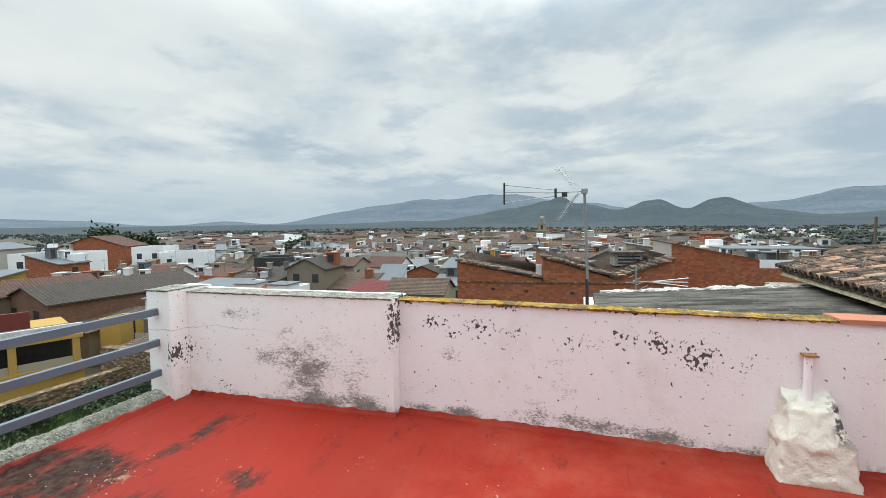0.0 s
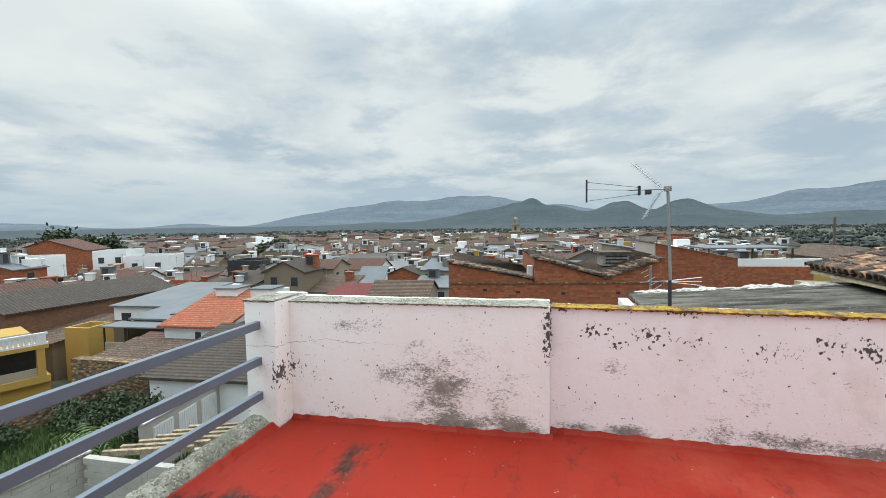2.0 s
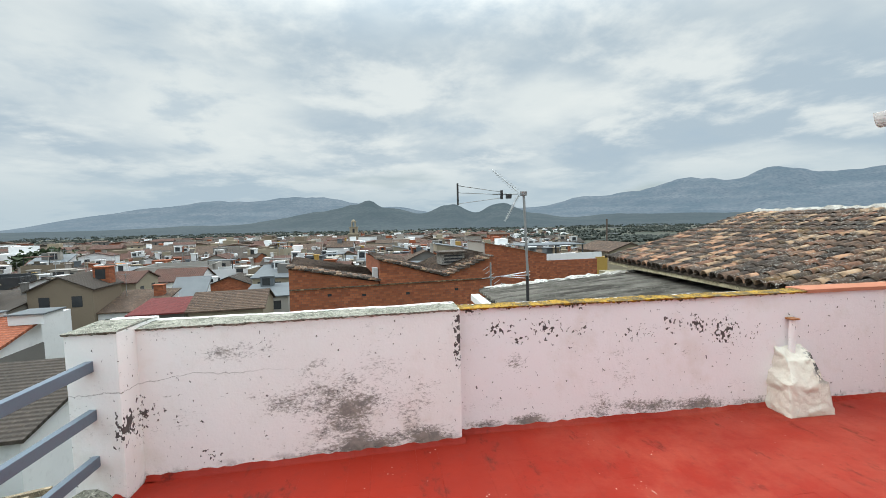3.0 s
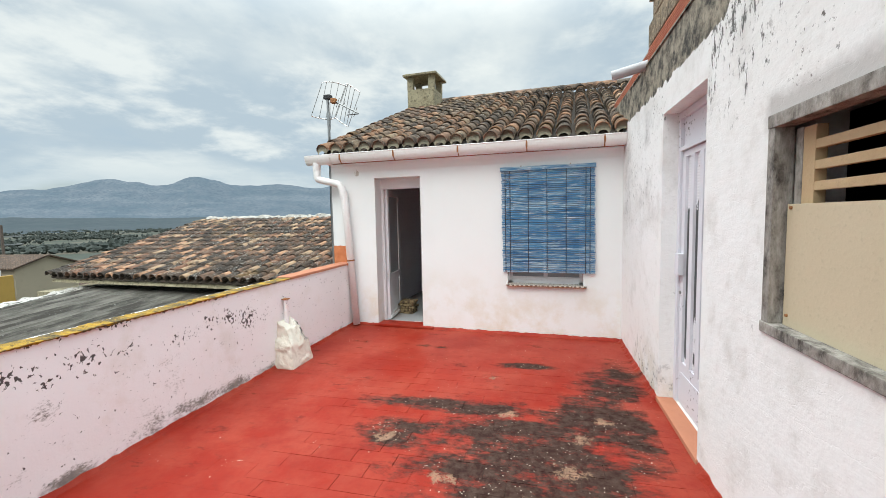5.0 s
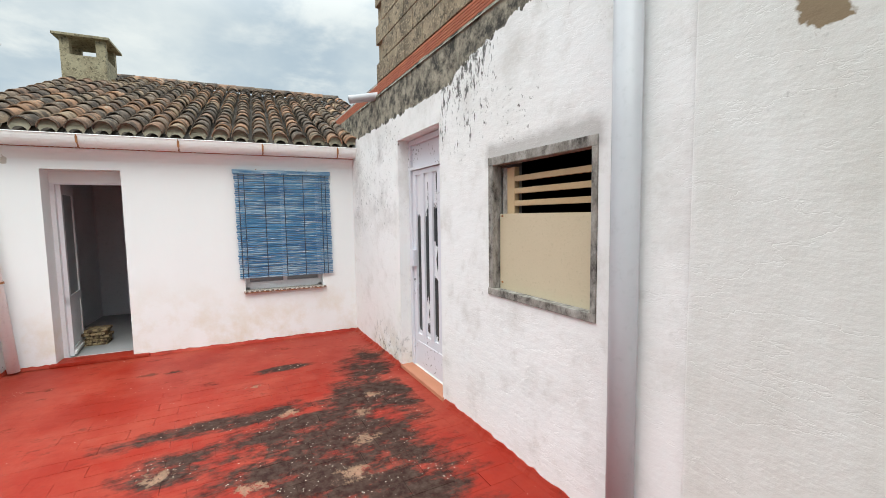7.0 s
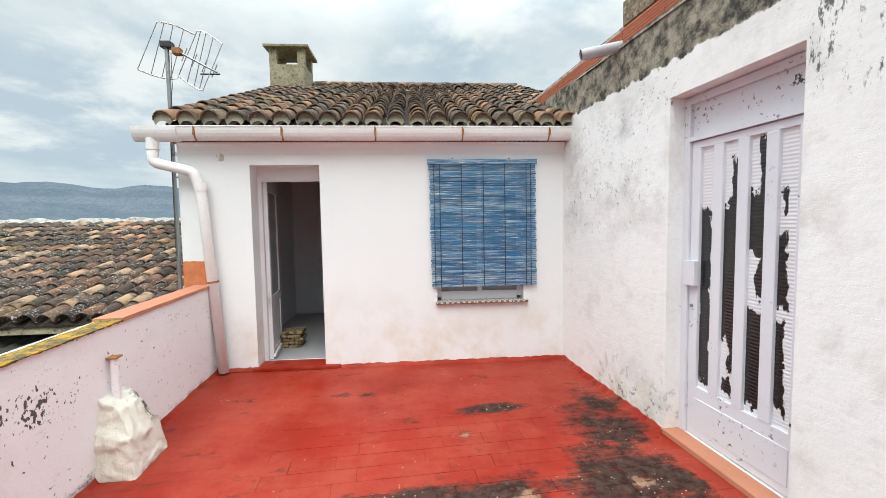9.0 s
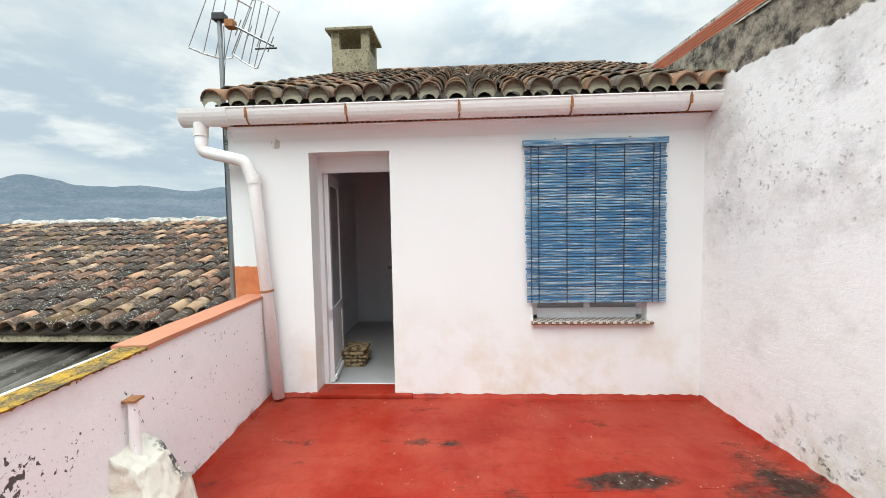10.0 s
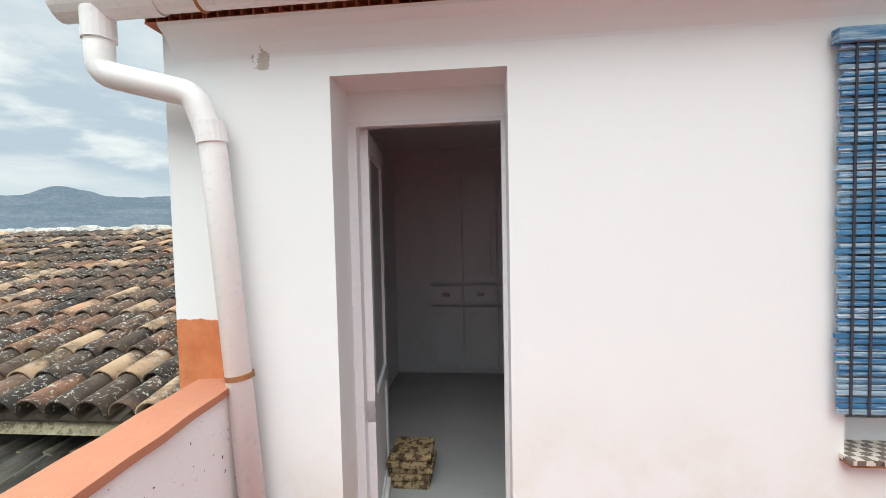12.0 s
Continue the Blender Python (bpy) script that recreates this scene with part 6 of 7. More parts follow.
town_house(-44.5, 36.0, -7.2, -6, 5.0, 5.5, "shed", WALLS[2], ROOFS[2], 0.9, windows=1, label="low grey house with an old tiled roof")
town_house(-32.4, 31.4, -5.8, 6, 5.2, 9.5, "shed", WALLS[2], METAL, 0.9, windows=3, label="grey house under a sheet metal roof")
town_house(-39.0, 34.8, -5.65, 6, 5.2, 9.5, "shed", WALLS[0], METAL, 0.8, windows=2, label="white house under a sheet metal roof")
town_house(-27.0, 22.2, -6.5, 6, 4.0, 2.6, "shed", WALLS[1], ROOFS[1], 0.55, windows=1, label="cream lean-to with a red tiled roof")
town_house(-38.5, 25.8, -7.1, 6, 2.2, 2.2, "flat", WALLS[3], FLATROOF, windows=0, label="small yellow roof hut")
town_house(-49.1, 32.2, -5.51, -6, 8.5, 15, "gable", BROWNBRICK, ROOFS[2], 1.4, "y", windows=2, label="long brick building with a grey ridged roof")
town_house(-55.1, 27.5, -5.13, -6, 5.5, 11, "gable", WALLS[4], ROOFS[1], 1.3, "y", windows=2, label="tan house with a reddish tiled roof")
town_house(-52.2, 18.8, -5.82, 26, 6.5, 6, "shed", REDBRICKPAINT, ROOFS[2], 0.8, windows=1, label="dark red house with a grey-tiled roof")
town_house(-58.2, 18.2, -5.34, 26, 6.0, 6, "flat", WALLS[0], FLATROOF, windows=1, label="white house with a flat terrace roof")
town_house(-67.0, 25.3, -4.18, 26, 14, 6, "shed", WALLS[3], METAL, 0.8, windows=0, label="ochre house with a grey sheet roof")
town_house(-94.5, 52.6, -3.88, 30, 11, 9, "flat", WALLS[0], FLATROOF, windows=3, label="tall white house with a flat terrace roof")
town_house(-108.7, 49.1, -2.49, 30, 9, 9, "gable", WALLS[5], METAL, 1.2, "y", windows=3, label="pale tall house with a sheet metal roof")
town_house(-104.0, 66.6, -2.91, 30, 13, 10, "gable", TOWNBRICK, ROOFS[1], 2.4, "y", windows=0, label="orange brick house with a big tiled gable")
town_house(-92.3, 69.9, -3.68, 30, 6, 9, "flat", WALLS[0], FLATROOF, windows=2, label="white house joined to a brick house")
town_house(-81.6, 69.0, -4.63, 30, 8, 9, "flat", WALLS[0], FLATROOF, windows=2, label="white house with a roof terrace")
town_house(-25.4, 48.0, -6.95, 6, 5.0, 5.6, "shed", WALLS[2], REDMETAL, 0.7, windows=0, label="shed with a dark red sheet metal roof")
town_house(-18.7, 48.0, -6.81, 6, 7.0, 6.4, "gable", WALLS[1], ROOFS[0], 1.5, "x", windows=1, label="cream house with a brown tiled roof")
town_house(-32.9, 40.9, -6.4, 6, 3.4, 4.0, "flat", WALLS[0], METAL, windows=0, label="white roof hut with a sheet metal top")
town_house(-53.4, 63.9, -5.03, 11, 6, 6, "flat", DARKHOLE, FLATROOF, windows=0, label="dark clad house with a flat roof")
town_house(-38.6, 80.6, -5.5, 11, 11, 9, "flat", WALLS[5], METAL, windows=3, label="pale house with a metal-roofed terrace")
town_house(-43.7, 72.0, -6.9, 11, 9, 8, "gable", WALLS[5], ROOFS[2], 1.6, "y", windows=2, label="pale house with a grey-brown gable roof")
town_house(3.2, 60.8, -4.91, 2, 7.5, 7, "gable", WALLS[5], METAL, 1.0, "x", windows=2, label="pale house with a light sheet roof")
town_house(-29.0, 61.4, -7.52, 10, 4.0, 4.0, "shed", WALLS[0], METAL, 2.2, windows=0, label="white stair hut with a steep top")

# the rest of the town, on a loose grid of streets
rnd = random.Random(77)
LABELS = ("white plastered town house", "cream plastered town house", "grey rendered town house", "ochre painted town house", "tan rendered town house", "pale plastered town house")
WORDS = {"gable": "a brown tiled roof", "shed": "a single sloped roof", "flat": "a flat terrace roof"}
taken = [(o.location.x, o.location.y) for o in scene.objects if o.parent is None and o.get("category") in ("house", "building")]
far = {}


def far_house(x, y, top, rot, w, d, rise, wall, roofm, flat):
    """A far house, added to the joined mass of its material."""
    m = pose(x, y, top, 0, 0, rot)
    h = 7.0
    def put(mat_, pts, faces):
        vs, fs = far.setdefault(mat_, ([], []))
        n = len(vs)
        vs.extend(tuple(m @ Vector(p)) for p in pts)
        fs.extend(tuple(n + i for i in f) for f in faces)
    a, b = w / 2, d / 2
    put(wall, [(-a, -b, -h), (a, -b, -h), (a, b, -h), (-a, b, -h), (-a, -b, 0), (a, -b, 0), (a, b, 0), (-a, b, 0)], [(0, 1, 5, 4), (1, 2, 6, 5), (2, 3, 7, 6), (3, 0, 4, 7), (4, 5, 6, 7)])
    if not flat:
        put(roofm, [(-a - .3, -b - .3, 0.0), (a + .3, -b - .3, 0.0), (a + .3, b + .3, 0.0), (-a - .3, b + .3, 0.0), (-a - .3, 0, rise), (a + .3, 0, rise)], [(0, 1, 5, 4), (2, 3, 4, 5), (1, 2, 5), (3, 0, 4)])
    else:
        put(wall, [(-a * .5, -b * .5, 0), (a * .3, -b * .5, 0), (a * .3, b * .5, 0), (-a * .5, b * .5, 0), (-a * .5, -b * .5, 2.2), (a * .3, -b * .5, 2.2), (a * .3, b * .5, 2.2), (-a * .5, b * .5, 2.2)], [(0, 1, 5, 4), (1, 2, 6, 5), (2, 3, 7, 6), (3, 0, 4, 7), (4, 5, 6, 7)])
    for k in range(3):
        wx = -a + (k + 0.5) * w / 3
        for face in (-b - 0.05,):
            put(DARKHOLE, [(wx - 0.5, face, -2.2), (wx + 0.5, face, -2.2), (wx + 0.5, face, -0.8), (wx - 0.5, face, -0.8)], [(0, 1, 2, 3)])


near_count = 0
gy = 44.0
while gy < 440.0:
    gx = -1.5 * gy - 40.0
    step = 7.0 if gy < 150 else 11.0
    while gx < 0.95 * gy + 5.0:
        w, d = rnd.uniform(0.7, 1.15) * step, rnd.uniform(0.75, 1.1) * step
        x, y = gx + rnd.uniform(-1, 1), gy + rnd.uniform(-2, 2)
        gx += w * 0.97 + (3.5 if rnd.random() < 0.12 else 0)
        r = math.hypot(x, y)
        az = math.degrees(math.atan2(x, y))
        if az < -70 or az > 46 or (az > 16 and r > 250) or (az > 24 and r > 120) or (az > 30 and r > 75) or any(math.hypot(x - p, y - q) < 7.0 for p, q in taken) or rnd.random() < 0.04:
            continue
        wi = rnd.choice((0, 0, 0, 1, 2, 4, 4, 5, 5, 1) if r < 140 else (0, 0, 0, 0, 1, 1, 2, 4, 5, 5))
        kind = rnd.choice(("gable", "gable", "gable", "shed", "shed", "flat"))
        wall = WALLS[wi] if rnd.random() > 0.14 else TOWNBRICK
        top = -6.7 - 0.0095 * r + rnd.uniform(-1.1, 1.2) + (rnd.uniform(1.2, 2.8) if rnd.random() < 0.16 else 0.0)
        rise = rnd.uniform(0.8, 1.7)
        rot = rnd.choice((0, 0, 90)) + rnd.uniform(-5, 5) + (18 if x < -60 else 0)
        if r < 150 and near_count < 250:
            near_count += 1
            rm = FLATROOF if kind == "flat" else (METAL if kind == "shed" and rnd.random() < 0.45 else rnd.choice(ROOFS))
            t = town_house(x, y, top, rot, w, d, kind, wall, rm, rise, rnd.choice("xy"), windows=rnd.choice((1, 2, 3)), label=(LABELS[wi] if wall is not TOWNBRICK else "orange brick town house") + " with " + WORDS[kind])
            for _ in range(rnd.choice((1, 2, 3, 4))):
                cx, cy, hs = rnd.uniform(-0.38, 0.38) * w, rnd.uniform(-0.38, 0.38) * d, rnd.uniform(0.3, 1.1)
                hz = rise * 0.4 if kind == "gable" else (0.0 if kind == "flat" else rise * (cy / d + 0.5))
                zt = hz + rnd.uniform(0.6, 1.7)
                part("roof_hutch", boxes((cx - hs, cx + hs, cy - hs * 0.7, cy + hs * 0.7, hz - 0.5, zt), (cx - hs - 0.12, cx + hs + 0.12, cy - hs * 0.7 - 0.12, cy + hs * 0.7 + 0.12, zt, zt + 0.09)), rnd.choice((WALLS[0], WALLS[0], WALLS[1], WALLS[5], TOWNBRICK, METAL, FRAMEWHITE)), t)
                if hs > 0.6:
                    # dark panel on the hutch face, painted as a shaded opening
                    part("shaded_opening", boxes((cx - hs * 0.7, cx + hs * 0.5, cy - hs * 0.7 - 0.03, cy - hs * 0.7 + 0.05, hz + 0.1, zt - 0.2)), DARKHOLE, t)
            q = rnd.random()
            if q < 0.30:
                cx, cy = rnd.uniform(-0.3, 0.3) * w, rnd.uniform(-0.3, 0.3) * d
                part("chimney", boxes((cx - 0.25, cx + 0.25, cy - 0.25, cy + 0.25, 0.0, rise + 0.9), (cx - 0.33, cx + 0.33, cy - 0.33, cy + 0.33, rise + 0.9, rise + 1.0)), rnd.choice(WALLS[1:]), t)
            elif q < 0.45 and kind == "flat":
                part("stair_hut", boxes((-1.5, 1.5, -1.5, 1.5, 0.0, 2.2), (-1.7, 1.7, -1.7, 1.7, 2.2, 2.3)), wall, t)
            elif q < 0.75:
                cx, cy = rnd.uniform(-0.4, 0.4) * w, rnd.uniform(-0.4, 0.4) * d
                bm = tube(bmesh.new(), [(cx, cy, 0), (cx, cy, rise + 2.4)], 0.03, 5)
                box(bm, cx - 0.5, cx + 0.5, cy - 0.02, cy + 0.02, rise + 2.2, rise + 2.24)
                part("aerial", bm, STEEL, t)
            if rnd.random() < 0.35 and kind != "gable":
                cx, cy = rnd.uniform(-0.3, 0.3) * w, rnd.uniform(-0.35, 0.1) * d
                hz = 0.0 if kind == "flat" else rise * (cy / d + 0.5)
                part("roof_hood", boxes((cx - 0.9, cx + 0.9, cy - 0.7, cy + 0.7, hz - 0.2, hz + rnd.uniform(0.7, 1.6))), rnd.choice(WALLS), t)
            elif rnd.random() < 0.3:
                cx = rnd.uniform(-0.4, 0.4) * w
                dish = bmesh.new()
                bmesh.ops.create_cone(dish, segments=12, radius1=0.42, radius2=0.08, depth=0.14, cap_ends=True, matrix=Matrix.Translation((cx, -d / 2 + 0.1, 0.75)) @ Matrix.Rotation(radians(70), 4, "X"))
                tube(dish, [(cx, -d / 2 + 0.15, -0.1), (cx, -d / 2 + 0.15, 0.75)], 0.04, 6)
                part("satellite_dish", dish, FRAMEWHITE, t)
            if rnd.random() < 0.35 and kind == "flat":
                part("terrace_awning", boxes((-w / 2 + 0.3, w * 0.1, -d / 2 + 0.3, 0.3, 2.2, 2.3)), rnd.choice((METAL, ROOFS[1], FLATROOF)), t)
                for px in (-w / 2 + 0.35, w * 0.1 - 0.15):
                    part("awning_post", boxes((px, px + 0.1, -d / 2 + 0.35, -d / 2 + 0.45, 0.06, 2.2)), DARKHOLE, t)
        else:
            far_house(x, y, top, rot, w, d, rise, wall, rnd.choice(ROOFS), kind == "flat")
    gy += step * 1.22
for k in range(170):
    az, r = rnd.uniform(-35, 25), rnd.uniform(450, 1150)
    x, y = r * math.sin(radians(az)), r * math.cos(radians(az))
    far_house(x, y, ground_z(x, y) + rnd.uniform(3, 6), rnd.uniform(0, 90), rnd.uniform(8, 16), rnd.uniform(7, 10), 2.0, WALLS[0] if rnd.random() < 0.7 else WALLS[1], ROOFS[1], rnd.random() < 0.4)
massed = thing("far_town", "far houses of the town, massed together", "houses", kind="stuff")
for mat_, (vs, fs) in far.items():
    if not fs:
        continue
    me = bpy.data.meshes.new("house_mass")
    me.from_pydata(vs, [], fs)
    me.materials.append(mat_)
    ob = new("house_mass", me)
    ob.parent = massed
    ob["kind"] = "stuff"


# church tower
def church():
    t = thing("church_tower", "pale stone church bell tower above the roofs", "tower", m=pose(-27.7, 329.0, -19.3))
    st = WALLS[1]
    part("shaft", boxes((-4.2, 4.2, -4.2, 4.2, -2.0, 13.5)), st, t)
    part("cornice", boxes((-4.7, 4.7, -4.7, 4.7, 6.0, 6.6), (-4.7, 4.7, -4.7, 4.7, 13.5, 14.2)), st, t)
    part("belfry", boxes((-3.0, 3.0, -3.0, 3.0, 14.2, 19.0), (-3.4, 3.4, -3.4, 3.4, 19.0, 19.5)), st, t)
    part("lantern", boxes((-1.7, -0.8, -1.7, 1.7, 19.5, 23.0), (0.8, 1.7, -1.7, 1.7, 19.5, 23.0), (-1.9, 1.9, -1.9, 1.9, 23.0, 23.6)), st, t)
    part("dome", bmesh_dome(1.7, 23.6, 1.6), st, t)
    # bell openings are dark panels that stand in for shade
    part("opening", boxes((-1.1, 1.1, -4.3, -4.15, 8.0, 12.0)), DARKHOLE, t)
    part("opening", boxes((-0.8, 0.8, -3.1, -2.95, 15.0, 18.0)), DARKHOLE, t)
    n = thing("church_nave", "long church nave with a brown tiled roof", "church", m=pose(-48.0, 336.0, -10.5))
    part("wall", wall_mesh(30, 16, 10, "gable", 4, "x"), WALLS[4], n)
    part("roof", gable_mesh(30, 16, 4, 0.5, "x"), ROOFS[0], n).location.z = 0.05


def bmesh_dome(r, z, h):
    bm = bmesh.new()
    bmesh.ops.create_uvsphere(bm, u_segments=10, v_segments=6, radius=1.0)
    for v in bm.verts:
        v.co = Vector((v.co.x * r, v.co.y * r, z + max(v.co.z, 0.0) * h))
    return bm


church()

# ---- greenery ----
s_ = Surface("dark_foliage", 0.8)
FOLIAGE = s_.done(s_.mix(s_.island(), (0.022, 0.040, 0.016), (0.05, 0.07, 0.028)))
s_ = Surface("grass_blades", 0.8)
GRASS = s_.done(s_.mix(s_.island(), (0.045, 0.085, 0.02), (0.10, 0.14, 0.04)))
BARK = plain("grey_bark", (0.12, 0.09, 0.07), (0.08, 0.06, 0.05), 2.0, 20)


def leaf_cloud(centre, radii, count, size, seed, hollow=0.5, clumps=14):
    """Many small leaf quads gathered in clumps, so that the outline stays uneven."""
    rr = random.Random(seed)
    vs, fs = [], []
    cl = []
    for k in range(clumps):
        v = Vector((rr.gauss(0, 1), rr.gauss(0, 1), rr.gauss(0, 0.8))).normalized() * rr.uniform(hollow, 0.95)
        cl.append((v, rr.uniform(0.22, 0.45)))
    for k in range(count):
        c, s = rr.choice(cl)
        p = c + Vector((rr.gauss(0, 1), rr.gauss(0, 1), rr.gauss(0, 1))) * s * 0.55
        p = Vector((centre[0] + p.x * radii[0], centre[1] + p.y * radii[1], centre[2] + p.z * radii[2]))
        a = Vector((rr.gauss(0, 1), rr.gauss(0, 1), rr.gauss(0, 1))).normalized()
        b = a.orthogonal().normalized() * size * rr.uniform(0.4, 0.8)
        a = a * size * rr.uniform(0.7, 1.3)
        n = len(vs)
        vs += [tuple(p - a), tuple(p + b), tuple(p + a), tuple(p - b)]
        fs.append((n, n + 1, n + 2, n + 3))
    me = bpy.data.meshes.new("crown")
    me.from_pydata(vs, [], fs)
    return me


def tree(x, y, top, width, seed, label, mat_=None, size=0.5):
    z0 = ground_z(x, y)
    t = thing("tree", label, "tree", m=pose(x, y, z0))
    h = top - z0
    tr = bmesh.new()
    bmesh.ops.create_cone(tr, segments=8, radius1=0.45, radius2=0.2, depth=h * 0.7, matrix=Matrix.Translation((0, 0, h * 0.35)))
    for k in range(5):
        a = k * 1.257 + seed
        tube(tr, [(0, 0, h * (0.35 + 0.05 * k)), (math.cos(a) * width * 0.3, math.sin(a) * width * 0.3, h * (0.6 + 0.05 * k))], 0.1, 6)
    part("trunk", tr, BARK, t)
    me = leaf_cloud((0, 0, h * 0.68), (width / 2, width / 2, h * 0.34), 9000, size * 0.8, seed)
    me.materials.append(mat_ or FOLIAGE)
    o = new("crown", me)
    o.parent = t


tree(-115.6, 77.0, 1.29, 10.5, 3, "broad dark green pine above the roofs", size=0.6)
tree(-109.3, 79.1, -1.0, 6.5, 5, "dark green pine beside a larger one", size=0.6)
tree(-88.8, 118.5, -2.91, 10.0, 8, "round dark green tree at the town edge", size=0.7)

# yard below the railing
ysheet = boxes((-26.5, -6, 2.0, 15.5, -9.35, -8.45))
lawn = tagged(part("ground_yard", ysheet, GRASS), "overgrown grass yard below the terrace", "yard", kind=structure)
vs, fs = [], []
rr = random.Random(4)
for k in range(26000):
    x, y = rr.uniform(-26.3, -9), rr.uniform(6, 15.3)
    hgt, a = rr.uniform(0.15, 0.55), rr.uniform(0, math.tau)
    dx, dy = math.cos(a) * 0.05, math.sin(a) * 0.05
    lx, ly = rr.gauss(0, 0.12), rr.gauss(0, 0.12)
    n = len(vs)
    vs += [(x - dx, y - dy, -8.45), (x + dx, y + dy, -8.45), (x + lx, y + ly, -8.45 + hgt)]
    fs.append((n, n + 1, n + 2))
me = bpy.data.meshes.new("grass")
me.from_pydata(vs, [], fs)
me.materials.append(GRASS)
tagged(new("grass", me), "tall green grass in the yard", "grass", kind="stuff")
for k, (x, y, z, rx, rz) in enumerate(((-22.8, 14.7, -7.7, 2.2, 1.2), (-19.3, 14.9, -7.5, 1.6, 1.3), (-26.0, 11.8, -7.9, 2.0, 0.9))):
    b = thing("bush", "dense dark green bush in the yard", "bush", "bushes in the yard", pose(x, y, z))
    me = leaf_cloud((0, 0, 0), (rx, rx * 0.8, rz), 5000, 0.085, 40 + k, 0.1)
    me.materials.append(FOLIAGE)
    o = new("leaves", me)
    o.parent = b

def palm(x, y, z):
    t = thing("palm", "small palm with arching green fronds in the yard", "palm", m=pose(x, y, z))
    part("stump", tube(bmesh.new(), [(0, 0, -1.4), (0, 0, 0.2)], 0.2, 8), BARK, t)
    for k in range(16):
        a = k * 0.39
        up_ = 0.4 + 0.5 * ((k * 7) % 5) / 4
        bm = bmesh.new()
        prev = None
        for i in range(12):
            s = i / 11
            c = Vector((math.cos(a) * 1.7 * s, math.sin(a) * 1.7 * s, 0.2 + up_ * 1.8 * s - 1.6 * s * s))
            side = Vector((-math.sin(a), math.cos(a), -0.5)) * 0.32 * math.sin(math.pi * min(s + 0.1, 1.0))
            if prev is not None:
                for sg in (1, -1):
                    sd = Vector((side.x * sg, side.y * sg, side.z))
                    bm.faces.new([bm.verts.new(p) for p in (prev, prev.lerp(c, 0.45), c + sd)])
            prev = c
        part("frond", bm, GRASS, t)


palm(-19.8, 12.6, -7.3)
rub = thing("rubble_wall", "old rubble stone yard wall", "wall", m=pose(-26.2, 13.4, -8.4, 0, 0, 88))
part("stones", boxes((-6.5, 4.3, -0.25, 0.25, -1.0, 1.5)), DARKWALL, rub)
rub2 = thing("rubble_house_wall", "ruined rubble house side of brown stone", "wall", m=pose(-25.3, 17.7, -8.4, 0, 0, 3))
part("stones", boxes((-2.4, 2.5, -0.3, 0.3, -1.0, 2.6)), DARKWALL, rub2)
bm_ = boxes((0, 0.385, 0, 0.20, 0, 0.185), bevel=0.006)
yard_block = bpy.data.meshes.new("block")
bm_.to_mesh(yard_block)
bm_.free()
yard_block.materials.append(plain("pale_concrete_block", (0.40, 0.385, 0.35), (0.31, 0.295, 0.265), 1.6, 16.0))
yw = thing("block_yard_wall", "bare concrete block yard wall", "wall")
for ax, ay, turn, count in ((-14.75, 5.0, 85.0, 10), (-14.2, 8.75, 3.5, 9)):
    run_m = pose(ax, ay, -5.0, 0, 0, turn)
    core = part("core", boxes((0.0, count * 0.395, 0.015, 0.185, -4.2, -0.02)), MORTAR, yw)
    core.matrix_local = run_m
    for r in range(9):
        for i in range(count):
            share("block", yard_block, run_m @ pose(i * 0.395 + (0.2 if r % 2 else 0.0) - 0.1, 0.0, -0.195 * (r + 1)), yw)
    if turn > 50:
        part("coping", boxes((-0.1, count * 0.395 + 0.1, -0.05, 0.25, 0.0, 0.07), bevel=0.01), MORTAR, yw).matrix_local = run_m

pergola = thing("beam_pergola", "weathered concrete beams over a narrow yard", "pergola")
for k in range(6):
    bx, by = -15.9 + 0.28 * k, 10.4 + 0.42 * k
    part("beam", boxes((0, 2.9, -0.07, 0.07, -0.09, 0.09), bevel=0.01), BLOCK, pergola).matrix_local = pose(bx, by, -6.0, 0, 0, 20)
for px, py in ((-15.7, 10.6), (-14.4, 12.6), (-13.3, 11.4), (-12.0, 13.4)):
    part("post", boxes((px, px + 0.2, py, py + 0.2, -9.4, -6.09)), MORTAR, pergola)

ws = thing("white_yard_wall", "white rendered yard wall with ribbed metal shutters", "wall", m=pose(-16.45, 12.3, -6.0, 0, 0, 6))
part("wall", boxes((-0.25, 0.0, 0.0, 4.4, -3.6, 0.0), bevel=0.02), WALLS[5], ws)
part("coping", boxes((-0.30, 0.05, -0.05, 4.4, 0.0, 0.06), bevel=0.01), FRAMEWHITE, ws)
for k in range(3):
    sh = part("shutter", boxes((0.0, 0.03, 0.4 + k * 1.3, 1.4 + k * 1.3, -1.5, -0.3)), FRAMEWHITE, ws)
    for j in range(8):
        part("rib", boxes((0.03, 0.05, 0.44 + k * 1.3 + j * 0.12, 0.50 + k * 1.3 + j * 0.12, -1.45, -0.35)), FRAMEWHITE, sh)

stove = thing("stove_pipe", "rusty brick flue with a dark metal cowl", "chimney", m=pose(-27.9, 24.3, -6.4))
part("flue", boxes((-0.16, 0.16, -0.16, 0.16, -0.6, 0.9), bevel=0.02), plain("rust_red_flue", (0.24, 0.06, 0.035), (0.15, 0.04, 0.025), 1.5, 9.0), stove)
part("pipe", tube(bmesh.new(), [(0, 0, 0.9), (0, 0, 1.6)], 0.08, 8), BLACK, stove)
part("cowl", boxes((-0.22, 0.22, -0.22, 0.22, 1.6, 1.68), bevel=0.02), BLACK, stove)
ver = thing("veranda_front", "dark open veranda under a sheet metal canopy", "veranda", m=pose(-32.6, 26.3, -5.8, 0, 0, 6))
